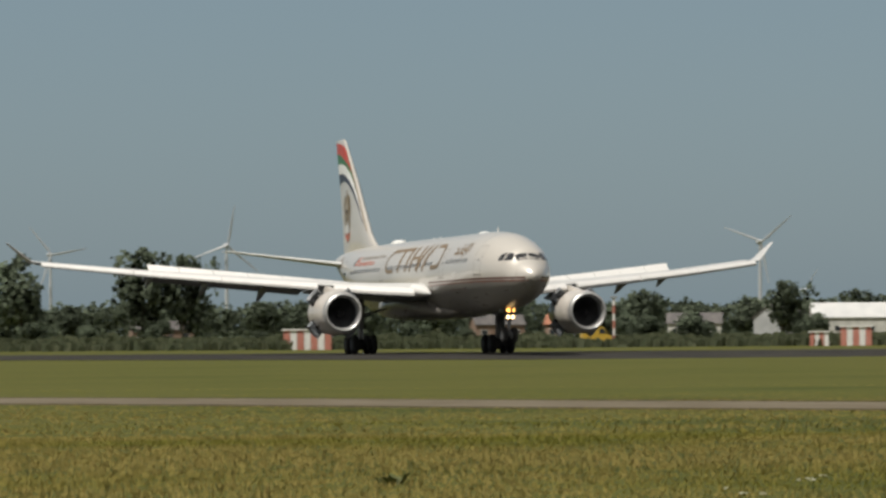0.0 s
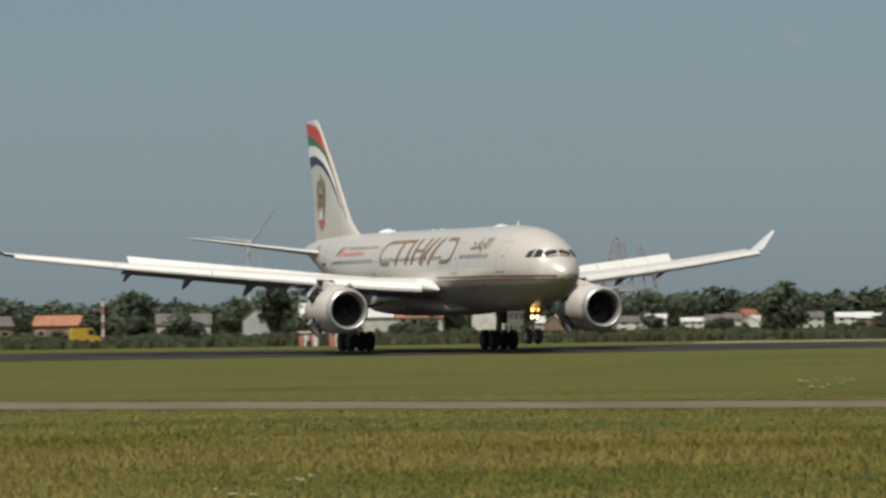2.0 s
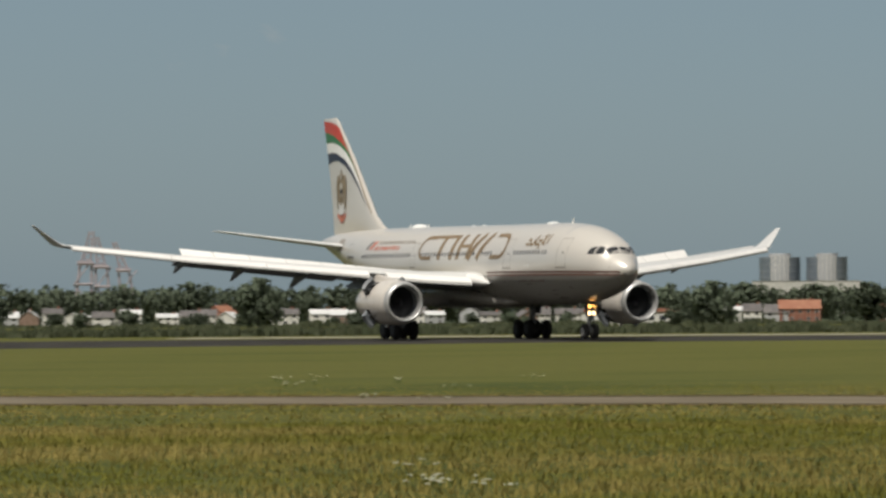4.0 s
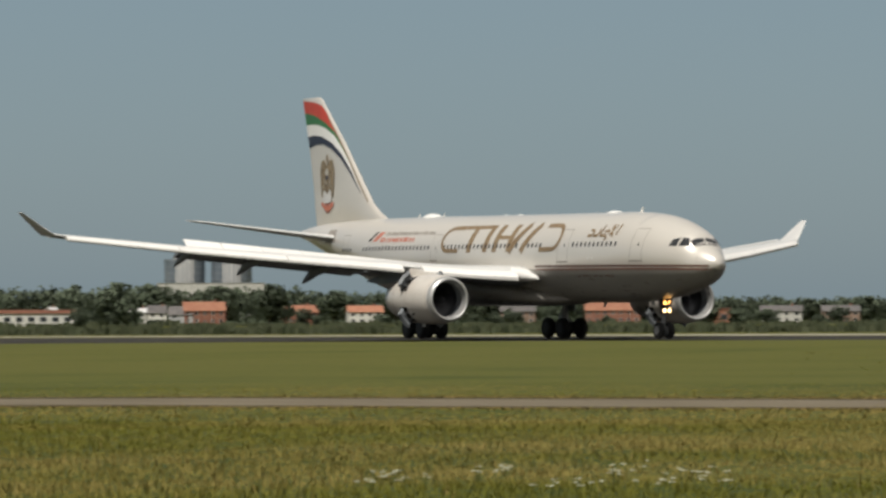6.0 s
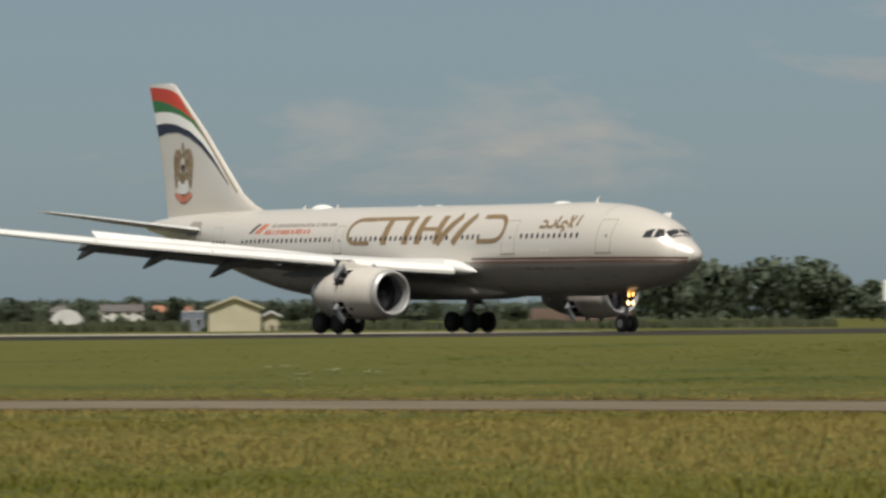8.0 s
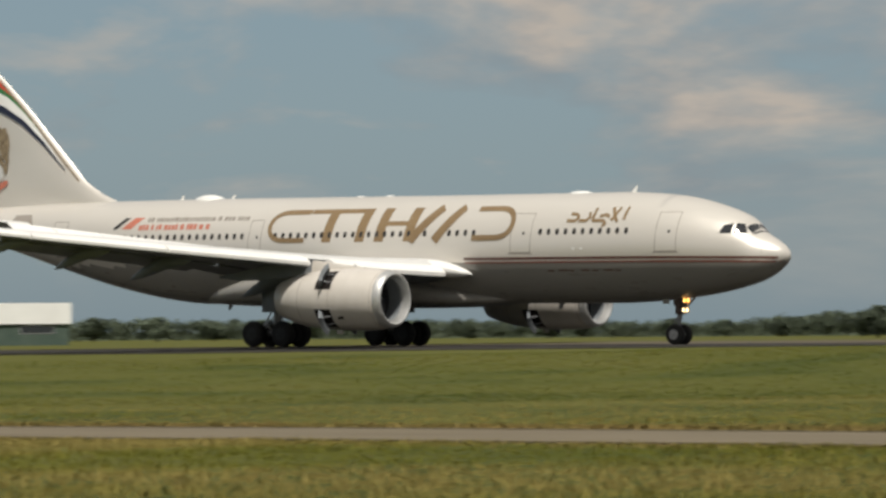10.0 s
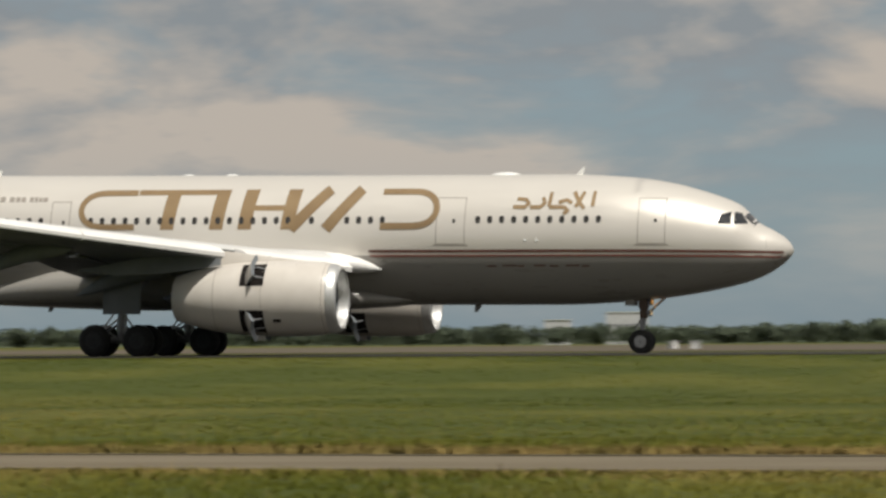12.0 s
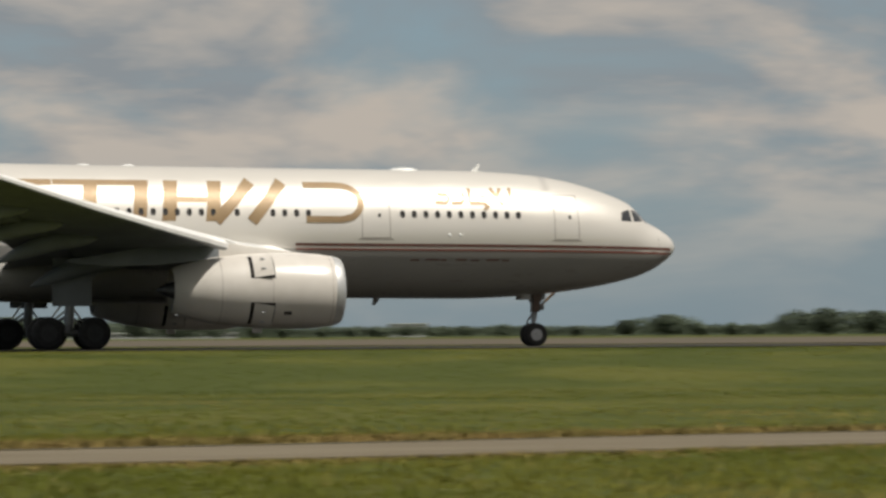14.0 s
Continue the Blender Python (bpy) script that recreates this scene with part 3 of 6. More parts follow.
def build_main_gear(plane, hand):
    y = hand * 5.34
    g = piece("main_gear", *merge(tube((-28.6, y, 4.15), (-28.85, y, 1.15), 0.24, 0.20, 14), tube((-28.85, y, 1.3), (-28.85, y, 0.72), 0.16, 0.16, 12),
                                  tube((-28.7, y, 2.9), (-28.7, y - hand * 2.0, 3.4), 0.09), tube((-28.75, y, 2.2), (-27.3, y, 3.6), 0.07),
                                  tube((-29.95, y, 0.78), (-27.75, y, 0.66), 0.14), tube((-28.85, y, 1.5), (-29.7, y, 0.95), 0.06), tube((-28.9, y, 1.6), (-28.3, y, 1.0), 0.05)),
              M["strut"], plane, "grey main landing gear leg with bogie", at=pose(0, 0, -0.147))
    LEGS.append((g, -0.147, [(0, 0.45), (1, 0.42), (2, 0.38), (3, 0.30), (4, 0.22), (5, 0.17), (6.5, 0.12), (7, 0.10), (8, 0.07), (8.5, 0.05), (9.5, 0), (14, 0)]))
    piece("gear_door", *box(-29.6, -27.9, y + hand * 0.28 - 0.03, y + hand * 0.28 + 0.03, 1.85, 3.95), M["under"], g, "grey landing gear door")
    for x0, x1, z0, z1 in ((-29.02, -29.62, 1.62, 1.18), (-29.62, -29.08, 1.18, 0.86), (-28.62, -28.12, 1.72, 1.04), (-29.10, -29.90, 2.0, 0.92)):
        piece("torque_link", *tube((x0, y, z0), (x1, y, z1), 0.045, 0.04, 8), M["metal"], g, "bare metal link")
    for dy in (-0.13, 0.13):
        piece("hydraulic_line", *tube((-28.60, y + dy, 2.6), (-28.66, y + dy, 0.95), 0.022, 0.022, 6), M["metal"], g, "thin bright hydraulic line")
    for dx in (-0.99, 0.99):
        piece("axle", *tube((-28.85 + dx, y - 0.62, 0.70), (-28.85 + dx, y + 0.62, 0.70), 0.09), M["strut"], g)
        piece("brake_unit", *turned([(-0.44, 0.20), (-0.43, 0.40), (-0.12, 0.42), (-0.10, 0.24), (0.10, 0.24), (0.12, 0.42), (0.43, 0.40), (0.44, 0.20)], 20), M["rubber"], g, "sooty black brake unit", at=pose(-28.85 + dx, y, 0.70))
        for dy in (-0.70, 0.70):
            build_wheel("wheel", 0.70, 0.48, g, pose(-28.85 + dx, y + dy, 0.70))


def build_nose_gear(plane):
    g = piece("nose_gear", *merge(tube((-6.45, 0, 2.7), (-6.67, 0, 1.2), 0.15, 0.13, 14), tube((-6.67, 0, 1.25), (-6.67, 0, 0.50), 0.10),
                                  tube((-6.6, 0, 1.6), (-5.5, 0, 2.6), 0.06), tube((-6.67, -0.45, 0.52), (-6.67, 0.45, 0.52), 0.07),
                                  tube((-6.72, 0, 1.5), (-6.98, 0, 1.1), 0.04), tube((-6.98, 0, 1.1), (-6.72, 0, 0.75), 0.04)), M["strut"], plane, "grey nose landing gear leg", at=pose(0, 0, 0.028))
    LEGS.append((g, 0.028, [(0, 0), (2, 0.02), (2.5, 0.14), (3, 0.26), (4, 0.19), (5, 0.15), (6.5, 0.10), (7, 0.08), (8, 0.04), (8.5, 0.02), (9.5, 0), (14, 0)]))
    for dy in (-0.36, 0.36):
        build_wheel("nose_wheel", 0.525, 0.38, g, pose(-6.67, dy, 0.525))
    for s in (-1, 1):
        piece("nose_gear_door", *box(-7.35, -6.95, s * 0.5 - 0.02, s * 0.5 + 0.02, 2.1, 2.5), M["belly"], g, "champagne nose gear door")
    piece("lamp_bracket", *merge(box(-6.78, -6.40, -0.34, 0.34, 2.0, 2.5), box(-6.74, -6.44, -0.26, 0.26, 1.55, 2.0)), M["bracket"], g, "dark brown lamp bracket on the strut", smooth=False)
    housing = [(-0.16, 0.04), (-0.12, 0.125), (0.04, 0.155), (0.04, 0.14), (-0.06, 0.13), (-0.06, 0.001)]
    for name, x, z, mat, label in (("taxi_lamp", -6.30, 1.78, "lampw", "lit warm white taxi lamp"), ("landing_lamp", -6.25, 2.26, "lamp", "lit amber landing lamp")):
        for dy in (-0.17, 0.17):
            lamp = piece(name, *turned(housing, 16, "x", False), M["strut"], g, label, at=pose(x, dy, z))
            piece("lens", *turned([(-0.05, 0.01), (-0.045, 0.128), (-0.03, 0.12), (-0.005, 0.01)], 16, "x"), M[mat], lamp, "glowing lens")


def build_fin(plane):
    rings = []
    rows = [(7.3, -42.9, 13.3, 0.045), (7.9, -44.4, 11.9, 0.065), (8.4, -45.7, 10.7, 0.08), (9.1, -46.95, 9.6, 0.09), (10.0, -47.9, 8.75, 0.095), (13.6, -51.55, 6.0, 0.095), (16.82, -55.2, 3.35, 0.09), (17.05, -55.75, 2.85, 0.05)]
    for z, lx, ch, th in rows:
        rings.append([(lx + ax, az, z) for ax, az in aerofoil(ch, th, 12)])
    fin = piece("tail_fin", *loft(rings), M["paint"], plane, "champagne tail fin with painted bands")

    def fin_x(z, u):
        lx = float(np.interp(z, [r[0] for r in rows], [r[1] for r in rows]))
        ch = float(np.interp(z, [r[0] for r in rows], [r[2] for r in rows]))
        return lx - u * ch, ch

    def fin_point(z, u, hand, lift):
        x, ch = fin_x(z, u)
        th = float(np.interp(z, [r[0] for r in rows], [r[3] for r in rows]))
        y = ch * 5 * th * (0.2969 * math.sqrt(u) - 0.126 * u - 0.3516 * u * u + 0.2843 * u ** 3 - 0.1015 * u ** 4)
        return (x, hand * (y + lift), z)

    def along(line, n=28):
        """A line of (height, chord part) turned into n + 1 even steps."""
        z, u = (np.array(q) for q in zip(*line))
        d = np.concatenate([[0], np.cumsum(np.hypot(np.diff(z), np.diff(u) * 6))])
        s = np.linspace(0, d[-1], n + 1)
        return list(zip(np.interp(s, d, z), np.interp(s, d, u)))

    # borders from the trailing edge forwards, then down behind the leading edge
    BORDERS = [[(16.86, 0.985), (16.80, 0.7), (16.70, 0.39), (16.5, 0.16), (16.2, 0.07), (15.0, 0.05), (12.5, 0.045)],
               [(15.95, 0.985), (15.85, 0.7), (15.6, 0.45), (15.05, 0.2), (14.45, 0.085), (13.6, 0.06), (12.4, 0.055)],
               [(15.05, 0.985), (15.08, 0.75), (15.0, 0.5), (14.75, 0.3), (14.2, 0.135), (13.2, 0.075), (12.2, 0.06)],
               [(14.2, 0.985), (14.28, 0.75), (14.15, 0.5), (13.65, 0.26), (12.8, 0.135), (11.6, 0.085), (9.95, 0.075)],
               [(13.35, 0.985), (13.6, 0.75), (13.6, 0.52), (13.2, 0.31), (12.5, 0.185), (11.3, 0.112), (9.8, 0.08)]]
    for name, k, mat, label in (("red_band", 0, "red", "red curved band"), ("green_band", 1, "green", "green curved band"), ("white_band", 2, "white", "white curved band"), ("navy_band", 3, "navy", "navy curved band")):
        for hand in (-1, 1):
            hi, lo = along(BORDERS[k]), along(BORDERS[k + 1])
            verts, faces = [], []
            for p, q in zip(hi, lo):
                for j in range(4):
                    verts.append(fin_point(p[0] + (q[0] - p[0]) * j / 3, p[1] + (q[1] - p[1]) * j / 3, hand, 0.012))
            for i in range(len(hi) - 1):
                for j in range(3):
                    a = i * 4 + j
                    faces.append((a, a + 1, a + 5, a + 4))
            piece(name, verts, faces, M[mat], fin, label)
    # the emblem: plain ovals of brown, pale and red
    for hand in (-1, 1):
        def oval(xc, zc, rx, rz, tilt=0.0, lift=0.014, n=18):
            verts = []
            for k in range(n + 1):
                r = 0.0 if k == n else 1.0
                p, q = r * rx * math.cos(2 * math.pi * k / n), r * rz * math.sin(2 * math.pi * k / n)
                c, s = math.cos(radians(tilt)), math.sin(radians(tilt))
                x, z = xc + p * c - q * s, zc + p * s + q * c
                lx, ch = fin_x(z, 0.0)
                verts.append(fin_point(z, (lx - x) / ch, hand, lift))
            return verts, [(n, k, (k + 1) % n) for k in range(n)]
        X = -54.0
        feathers = [(0, 12.35, 0.17, 0.52, 0), (0, 11.35, 0.42, 0.62, 0), (0, 10.25, 0.15, 0.50, 0)]
        for sgn in (-1, 1):
            feathers += [(sgn * 0.42, 12.0, 0.24, 0.46, -sgn * 24), (sgn * 0.78, 11.85, 0.25, 0.58, -sgn * 14), (sgn * 1.06, 11.5, 0.22, 0.66, sgn * 4), (sgn * 0.72, 11.05, 0.20, 0.52, sgn * 22),
                         (sgn * 1.04, 10.75, 0.17, 0.46, sgn * 14), (sgn * 0.62, 10.45, 0.14, 0.46, sgn * 34), (sgn * 0.30, 10.30, 0.12, 0.46, sgn * 16), (sgn * 1.0, 10.05, 0.15, 0.34, -sgn * 4)]
        for ex, ez, ew, eh, turn in feathers:
            piece("emblem_oval", *oval(X + ex, ez, ew, eh, turn), M["emblem"], fin, "brown oval of the emblem")
        piece("emblem_breast", *merge(oval(X, 11.5, 0.27, 0.34, lift=0.02), oval(X, 12.2, 0.09, 0.16, lift=0.02)), M["line_pale"], fin, "pale ovals in the emblem")
        piece("emblem_core", *oval(X, 11.12, 0.20, 0.20, lift=0.026), M["navy"], fin, "dark core of the emblem")
        piece("emblem_shield", *merge(oval(X, 9.62, 0.78, 0.36, lift=0.018), oval(X + 0.5, 9.95, 0.26, 0.3, lift=0.018), oval(X - 0.5, 9.95, 0.26, 0.3, lift=0.018)), M["wing"], fin, "pale grey ovals in the emblem")
        piece("emblem_ribbon", *merge(oval(X, 8.92, 0.70, 0.20, lift=0.02), oval(X + 0.80, 9.12, 0.40, 0.18, 26, lift=0.02), oval(X - 0.80, 9.12, 0.40, 0.18, -26, lift=0.02)), M["orange"], fin, "red ribbon of the emblem")
        piece("emblem_scroll", *merge(oval(X, 9.18, 0.48, 0.09, lift=0.022), oval(X, 8.66, 0.50, 0.06, lift=0.022)), M["rust"], fin, "dark red scroll of the emblem")
        # a thin brown line runs down behind the leading edge
        hi, lo = along([(15.6, 0.058), (12.5, 0.036), (9.3, 0.030)], 24), along([(15.45, 0.085), (12.3, 0.054), (9.2, 0.042)], 24)
        verts = [fin_point(*q, hand, 0.014) for pair in zip(hi, lo) for q in pair]
        piece("brown_line", verts, [(2 * k, 2 * k + 1, 2 * k + 3, 2 * k + 2) for k in range(24)], M["emblem"], fin, "thin brown curved line")
    return fin


def build_airliner():
    plane = new("airliner")
    plane.empty_display_size = 2
    tagged(plane, "champagne twin-engine wide-body airliner rolling out on the runway with spoilers raised", "airplane")
    # body
    xs = sorted(set(list(FUSE_X) + list(np.arange(-1.2, -11, -0.3)) + list(np.arange(-11, -58, -1.0))), reverse=True)
    rings, n = [], 72
    for x in xs:
        zc, hh, hw = fuse(x)
        rings.append([(x, hw * math.cos(2 * math.pi * k / n), zc + hh * math.sin(2 * math.pi * k / n)) for k in range(n)])
    v, f = loft(rings)
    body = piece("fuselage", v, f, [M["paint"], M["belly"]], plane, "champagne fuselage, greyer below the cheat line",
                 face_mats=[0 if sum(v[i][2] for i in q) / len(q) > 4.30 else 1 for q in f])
    # wing root and belly fairing
    rings = []
    for x, w, zb, zt in ((-16.4, 0.9, 2.25, 2.7), (-17.8, 1.5, 2.08, 2.7), (-19.5, 2.3, 1.97, 3.0), (-22, 2.95, 1.92, 3.6), (-26, 3.3, 1.90, 4.4), (-30, 3.2, 1.90, 4.3), (-33, 2.9, 2.0, 3.9), (-35.5, 2.2, 2.1, 3.3), (-37.5, 0.9, 2.2, 2.8)):
        zm, hz = (zb + zt) / 2, (zt - zb) / 2
        rings.append([(x, w * math.copysign(abs(math.cos(a)) ** 0.7, math.cos(a)), zm + hz * math.copysign(abs(math.sin(a)) ** 0.8, math.sin(a))) for a in [2 * math.pi * k / 28 for k in range(28)]])
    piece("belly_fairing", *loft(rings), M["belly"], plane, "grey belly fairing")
    for hand in (-1, 1):
        rings = []
        for x, y, z, r in ((-17.75, 2.80, 3.68, 0.02), (-18.15, 2.90, 3.76, 0.22), (-18.7, 3.05, 3.86, 0.38), (-19.5, 3.3, 3.97, 0.48), (-20.8, 3.55, 4.06, 0.46), (-22.4, 3.6, 4.10, 0.25)):
            rings.append([(x, hand * (y + r * 1.15 * math.cos(a)), z + r * 0.9 * math.sin(a)) for a in [2 * math.pi * k / 16 for k in range(16)]])
        piece("wing_root_fillet", *loft(rings), M["wing_white"], plane, "shiny white wing root fillet")
    for hand in (-1, 1):
        build_wing(plane, hand)
    doors = []
    for hand in (-1, 1):
        doors += build_engine(plane, hand)
    for hand in (-1, 1):
        build_main_gear(plane, hand)
    build_nose_gear(plane)
    build_fin(plane)
    # tailplanes
    for hand in (-1, 1):
        rings = []
        for y, lx, lz, ch, th in ((0.6, -48.8, 6.55, 5.9, 0.095), (2.2, -50.1, 6.76, 5.2, 0.085), (6.0, -53.0, 7.34, 3.7, 0.08), (9.5, -55.7, 7.88, 2.15, 0.075), (9.92, -56.2, 7.95, 1.6, 0.05)):
            rings.append([(lx + ax, hand * y, lz + az - 0.02 * ax) for ax, az in aerofoil(ch, th, 10)])
        piece("tailplane", *loft(rings), [M["wing"]], plane, "light grey tailplane")
        piece("tail_emblem_patch", *skin_patch(lambda u, w: (-50.6 + 2.4 * (u - 0.5) * (1 - 0.45 * w), 6.35 + 0.95 * w), 6, 4, 0.012, hand), M["line"], plane, "dark tailplane seal panel")
    piece("tail_cone", *turned([(-57.9, 0.36), (-58.4, 0.30), (-58.75, 0.20), (-58.76, 0.05)], 16, "x"), M["metal"], plane).matrix_basis = pose(0, 0, 7.02)
    # cheat lines
    for hand in (-1, 1):
        piece("cheat_line", *skin_patch(lambda u, w: (-0.35 - 18.0 * u, 4.38 + 0.05 * math.sin(min(1, u * 2) * 1.57) + 0.12 * w), 60, 1, 0.008, hand), M["maroon"], plane, "maroon cheat line")
        piece("cheat_line", *skin_patch(lambda u, w: (-0.30 - 18.0 * u, 4.20 + 0.05 * math.sin(min(1, u * 2) * 1.57) + 0.075 * w), 60, 1, 0.008, hand), M["rust"], plane, "thin rust cheat line")
        piece("radome_joint", *skin_patch(lambda u, w: (-1.05 - 0.012 * u, 3.75 + 1.3 * w), 1, 10, 0.006, hand), M["line"], plane)
    # cockpit windows
    panes = [((-1.84, 5.68), (-2.40, 5.66), (-2.42, 6.20), (-2.12, 6.15)),
             ((-2.52, 5.66), (-3.08, 5.68), (-2.98, 6.08), (-2.54, 6.21))]
    for hand in (-1, 1):
        for a, b, c, d in panes:
            def corner(u, w, a=a, b=b, c=c, d=d):
                return ((a[0] * (1 - u) + b[0] * u) * (1 - w) + (d[0] * (1 - u) + c[0] * u) * w, (a[1] * (1 - u) + b[1] * u) * (1 - w) + (d[1] * (1 - u) + c[1] * u) * w)
            piece("cockpit_window", *skin_patch(corner, 5, 5, 0.012, hand), M["glass"], plane, "dark cockpit window")
    for hand in (-1, 1):        # the two front panes wrap round the nose
        verts, faces = [], []
        for i in range(6):
            for j in range(5):
                x = -1.46 - 0.42 * j / 4 - 0.12 * (i / 5)
                zc, hh, hw = fuse(x)
                y = 0.05 + (0.78 + 0.02 * j) * i / 5
                top = zc + hh * math.sqrt(max(0, 1 - (y / hw) ** 2)) + 0.012
                verts.append((x, hand * y, top))
        for i in range(5):
            for j in range(4):
                q = i * 5 + j
                faces.append((q, q + 1, q + 6, q + 5))
        piece("windscreen", verts, faces, M["glass"], plane, "dark windscreen pane")
    # cabin windows, doors
    w, h = 0.115, 0.165
    wm = None
    spots = [-8.15 - 0.533 * k for k in range(11)] + [-17.75 - 0.533 * k for k in range(5)] + [-20.95 - 0.533 * k for k in range(20)] + [-33.4 - 0.533 * k for k in range(20)] + [-46.0 - 0.533 * k for k in range(4)]
    for hand in (-1, 1):
        for x in spots:
            if wm is None or x < -44 or hand == 1 and wm[1] == -1:
                base = side(-20, 5.86, 0.0, hand)
                verts = []
                for k in range(12):
                    a = 2 * math.pi * k / 12
                    q = side(-20 + w * math.copysign(abs(math.cos(a)) ** 0.75, math.cos(a)), 5.86 + h * math.copysign(abs(math.sin(a)) ** 0.75, math.sin(a)), 0.012, hand)
                    verts.append((q[0] + 20, q[1] - base[1], q[2] - 5.86))
                wm = (fix_normals(mesh_of("cabin_window", verts, [tuple(range(12))], M["cabin"])), hand)
            ob = new("cabin_window", wm[0])
            ob.parent = plane
            ob.location = (x, side(x, 5.86, 0.0, hand)[1], 5.86)
        for x0, x1, z0, z1 in ((-5.25, -6.45, 4.78, 6.80), (-14.05, -15.35, 4.78, 6.85), (-32.05, -32.95, 4.95, 6.75), (-46.6, -47.7, 4.9, 6.85)):
            t = 0.035
            piece("cabin_door", *merge(skin_patch(lambda u, q: (x0 + (x1 - x0) * u, z0 + t * q), 3, 1, 0.006, hand), skin_patch(lambda u, q: (x0 + (x1 - x0) * u, z1 - t * q), 3, 1, 0.006, hand),
                                       skin_patch(lambda u, q: (x0 - t * u, z0 + (z1 - z0) * q), 1, 8, 0.006, hand), skin_patch(lambda u, q: (x1 + t * u, z0 + (z1 - z0) * q), 1, 8, 0.006, hand),
                                       skin_patch(lambda u, q: (x0 + (x1 - x0) * (-0.1 + 1.2 * u), z0 - 0.06 + 0.05 * q), 3, 1, 0.008, hand)), M["line"], plane, "closed cabin door, outlined")
            piece("door_window", *skin_patch(lambda u, q: ((x0 + x1) / 2 - 0.05 + 0.12 * u + 0.15, 5.72 + 0.16 * q), 2, 2, 0.008, hand), M["cabin"], plane)
    # aerials and domes on the back
    def dome(x, ln, wd, ht, name, mat, label):
        rings = [[(x + ln * (u - 0.5), 0.5 * wd * math.cos(a) * math.sin(math.pi * u) ** 0.5, 7.85 + (ht + 0.08) * math.sin(a) * math.sin(math.pi * u) ** 0.45) for a in [math.pi * k / 10 for k in range(11)]]
                 for u in np.linspace(0.02, 0.98, 11)]
        piece(name, *loft(rings, True, False), mat, plane, label)
    dome(-37.9, 2.2, 1.3, 0.33, "satellite_dome", M["white"], "white satellite dome")
    dome(-12.75, 1.5, 1.0, 0.10, "satellite_dome", M["white"], "flat white aerial dome")
    for x in (-25.3, -27.3, -41.0):
        dome(x, 0.9, 0.4, 0.09, "aerial_housing", M["white"], "low white aerial housing")
    for x, ht in ((-9.32, 0.30), (-36.2, 0.32), (-39.9, 0.32)):
        piece("blade_aerial", *loft([[(x, 0.02, 7.86), (x - 0.34, 0.02, 7.86), (x - 0.34, -0.02, 7.86), (x, -0.02, 7.86)], [(x + -0.14 + 0.26, 0.012, 7.93 + ht), (x + 0.02, 0.012, 7.93 + ht), (x + 0.02, -0.012, 7.93 + ht), (x + 0.12, -0.012, 7.93 + ht)]]),
              M["white"], plane, "white blade aerial")
    for x in (-13.8, -33.5, -36.2):
        piece("blade_aerial", *loft([[(x, 0.02, 2.2), (x - 0.34, 0.02, 2.2), (x - 0.34, -0.02, 2.2), (x, -0.02, 2.2)], [(x - 0.25, 0.012, 1.85), (x - 0.40, 0.012, 1.85), (x - 0.40, -0.012, 1.85), (x - 0.25, -0.012, 1.85)]]),
              M["strut"], plane, "grey belly aerial")
    # large title: plain gold shapes, no letters
    def ribbon(line, w0, w1, hand, lift=0.024):
        """A painted ribbon of changing width along a line of (x, z)."""
        pts = [Vector(q) for q in line]
        verts = []
        for k, q in enumerate(pts):
            d = (pts[min(k + 1, len(pts) - 1)] - pts[max(k - 1, 0)]).normalized()
            w = (w0 + (w1 - w0) * k / (len(pts) - 1)) * 0.5
            for m in (-1, -0.33, 0.33, 1):
                c = q + Vector((-d.y, d.x)) * w * m
                verts.append(side(c.x, c.y, lift, hand))
        return verts, [(4 * k + m, 4 * k + m + 1, 4 * k + m + 5, 4 * k + m + 4) for k in range(len(pts) - 1) for m in range(3)]

    def bowl(xc, reach, zc, tall, way):
        """A rounded end: an arc from top to bottom that bulges fore (way 1) or aft (-1), with level arms."""
        arc = [(xc + way * reach * math.cos(radians(a)) ** 0.7, zc + tall * math.sin(radians(a))) for a in range(84, -85, -7)]
        arm = [(xc - way * 1.25 + way * 0.3 * k, zc + tall) for k in range(4)]
        low = [(x, 2 * zc - z) for x, z in reversed(arm)]
        return arm + arc + low

    for hand in (-1, 1):
        zl, zh = 5.46, 7.26
        d = 0.22 if hand < 0 else -0.22        # lean of the strokes

        def gold(*shapes):
            piece("title_shape", *merge(*shapes), M["gold"], plane, "plain gold title shape")

        def stem(x, w=0.62):
            return bar(x - d * 0.5, zl, x + d * 0.5, zh, w, lift=0.008, hand=hand)

        gold(ribbon(bowl(-30.3, 1.25, 6.36, 0.77, -1), 0.26, 0.26, hand))
        gold(bar(-29.0, 7.02, -24.9, 7.02, 0.24, lift=0.0085, hand=hand))
        gold(stem(-27.75))
        gold(stem(-25.5))
        gold(merge(stem(-24.2), stem(-22.25), bar(-23.6, 6.30, -22.2, 6.30, 0.24, lift=0.0085, hand=hand)))
        gold(ribbon([(-21.9 + 0.185 * k, zl + 0.2 * k) for k in range(10)], 0.50, 0.50, hand))
        gold(ribbon([(-20.3 + 0.165 * k, zl + 0.2 * k) for k in range(10)], 0.50, 0.50, hand))
        gold(ribbon(bowl(-16.6, 1.25, 6.36, 0.77, 1), 0.26, 0.30, hand))
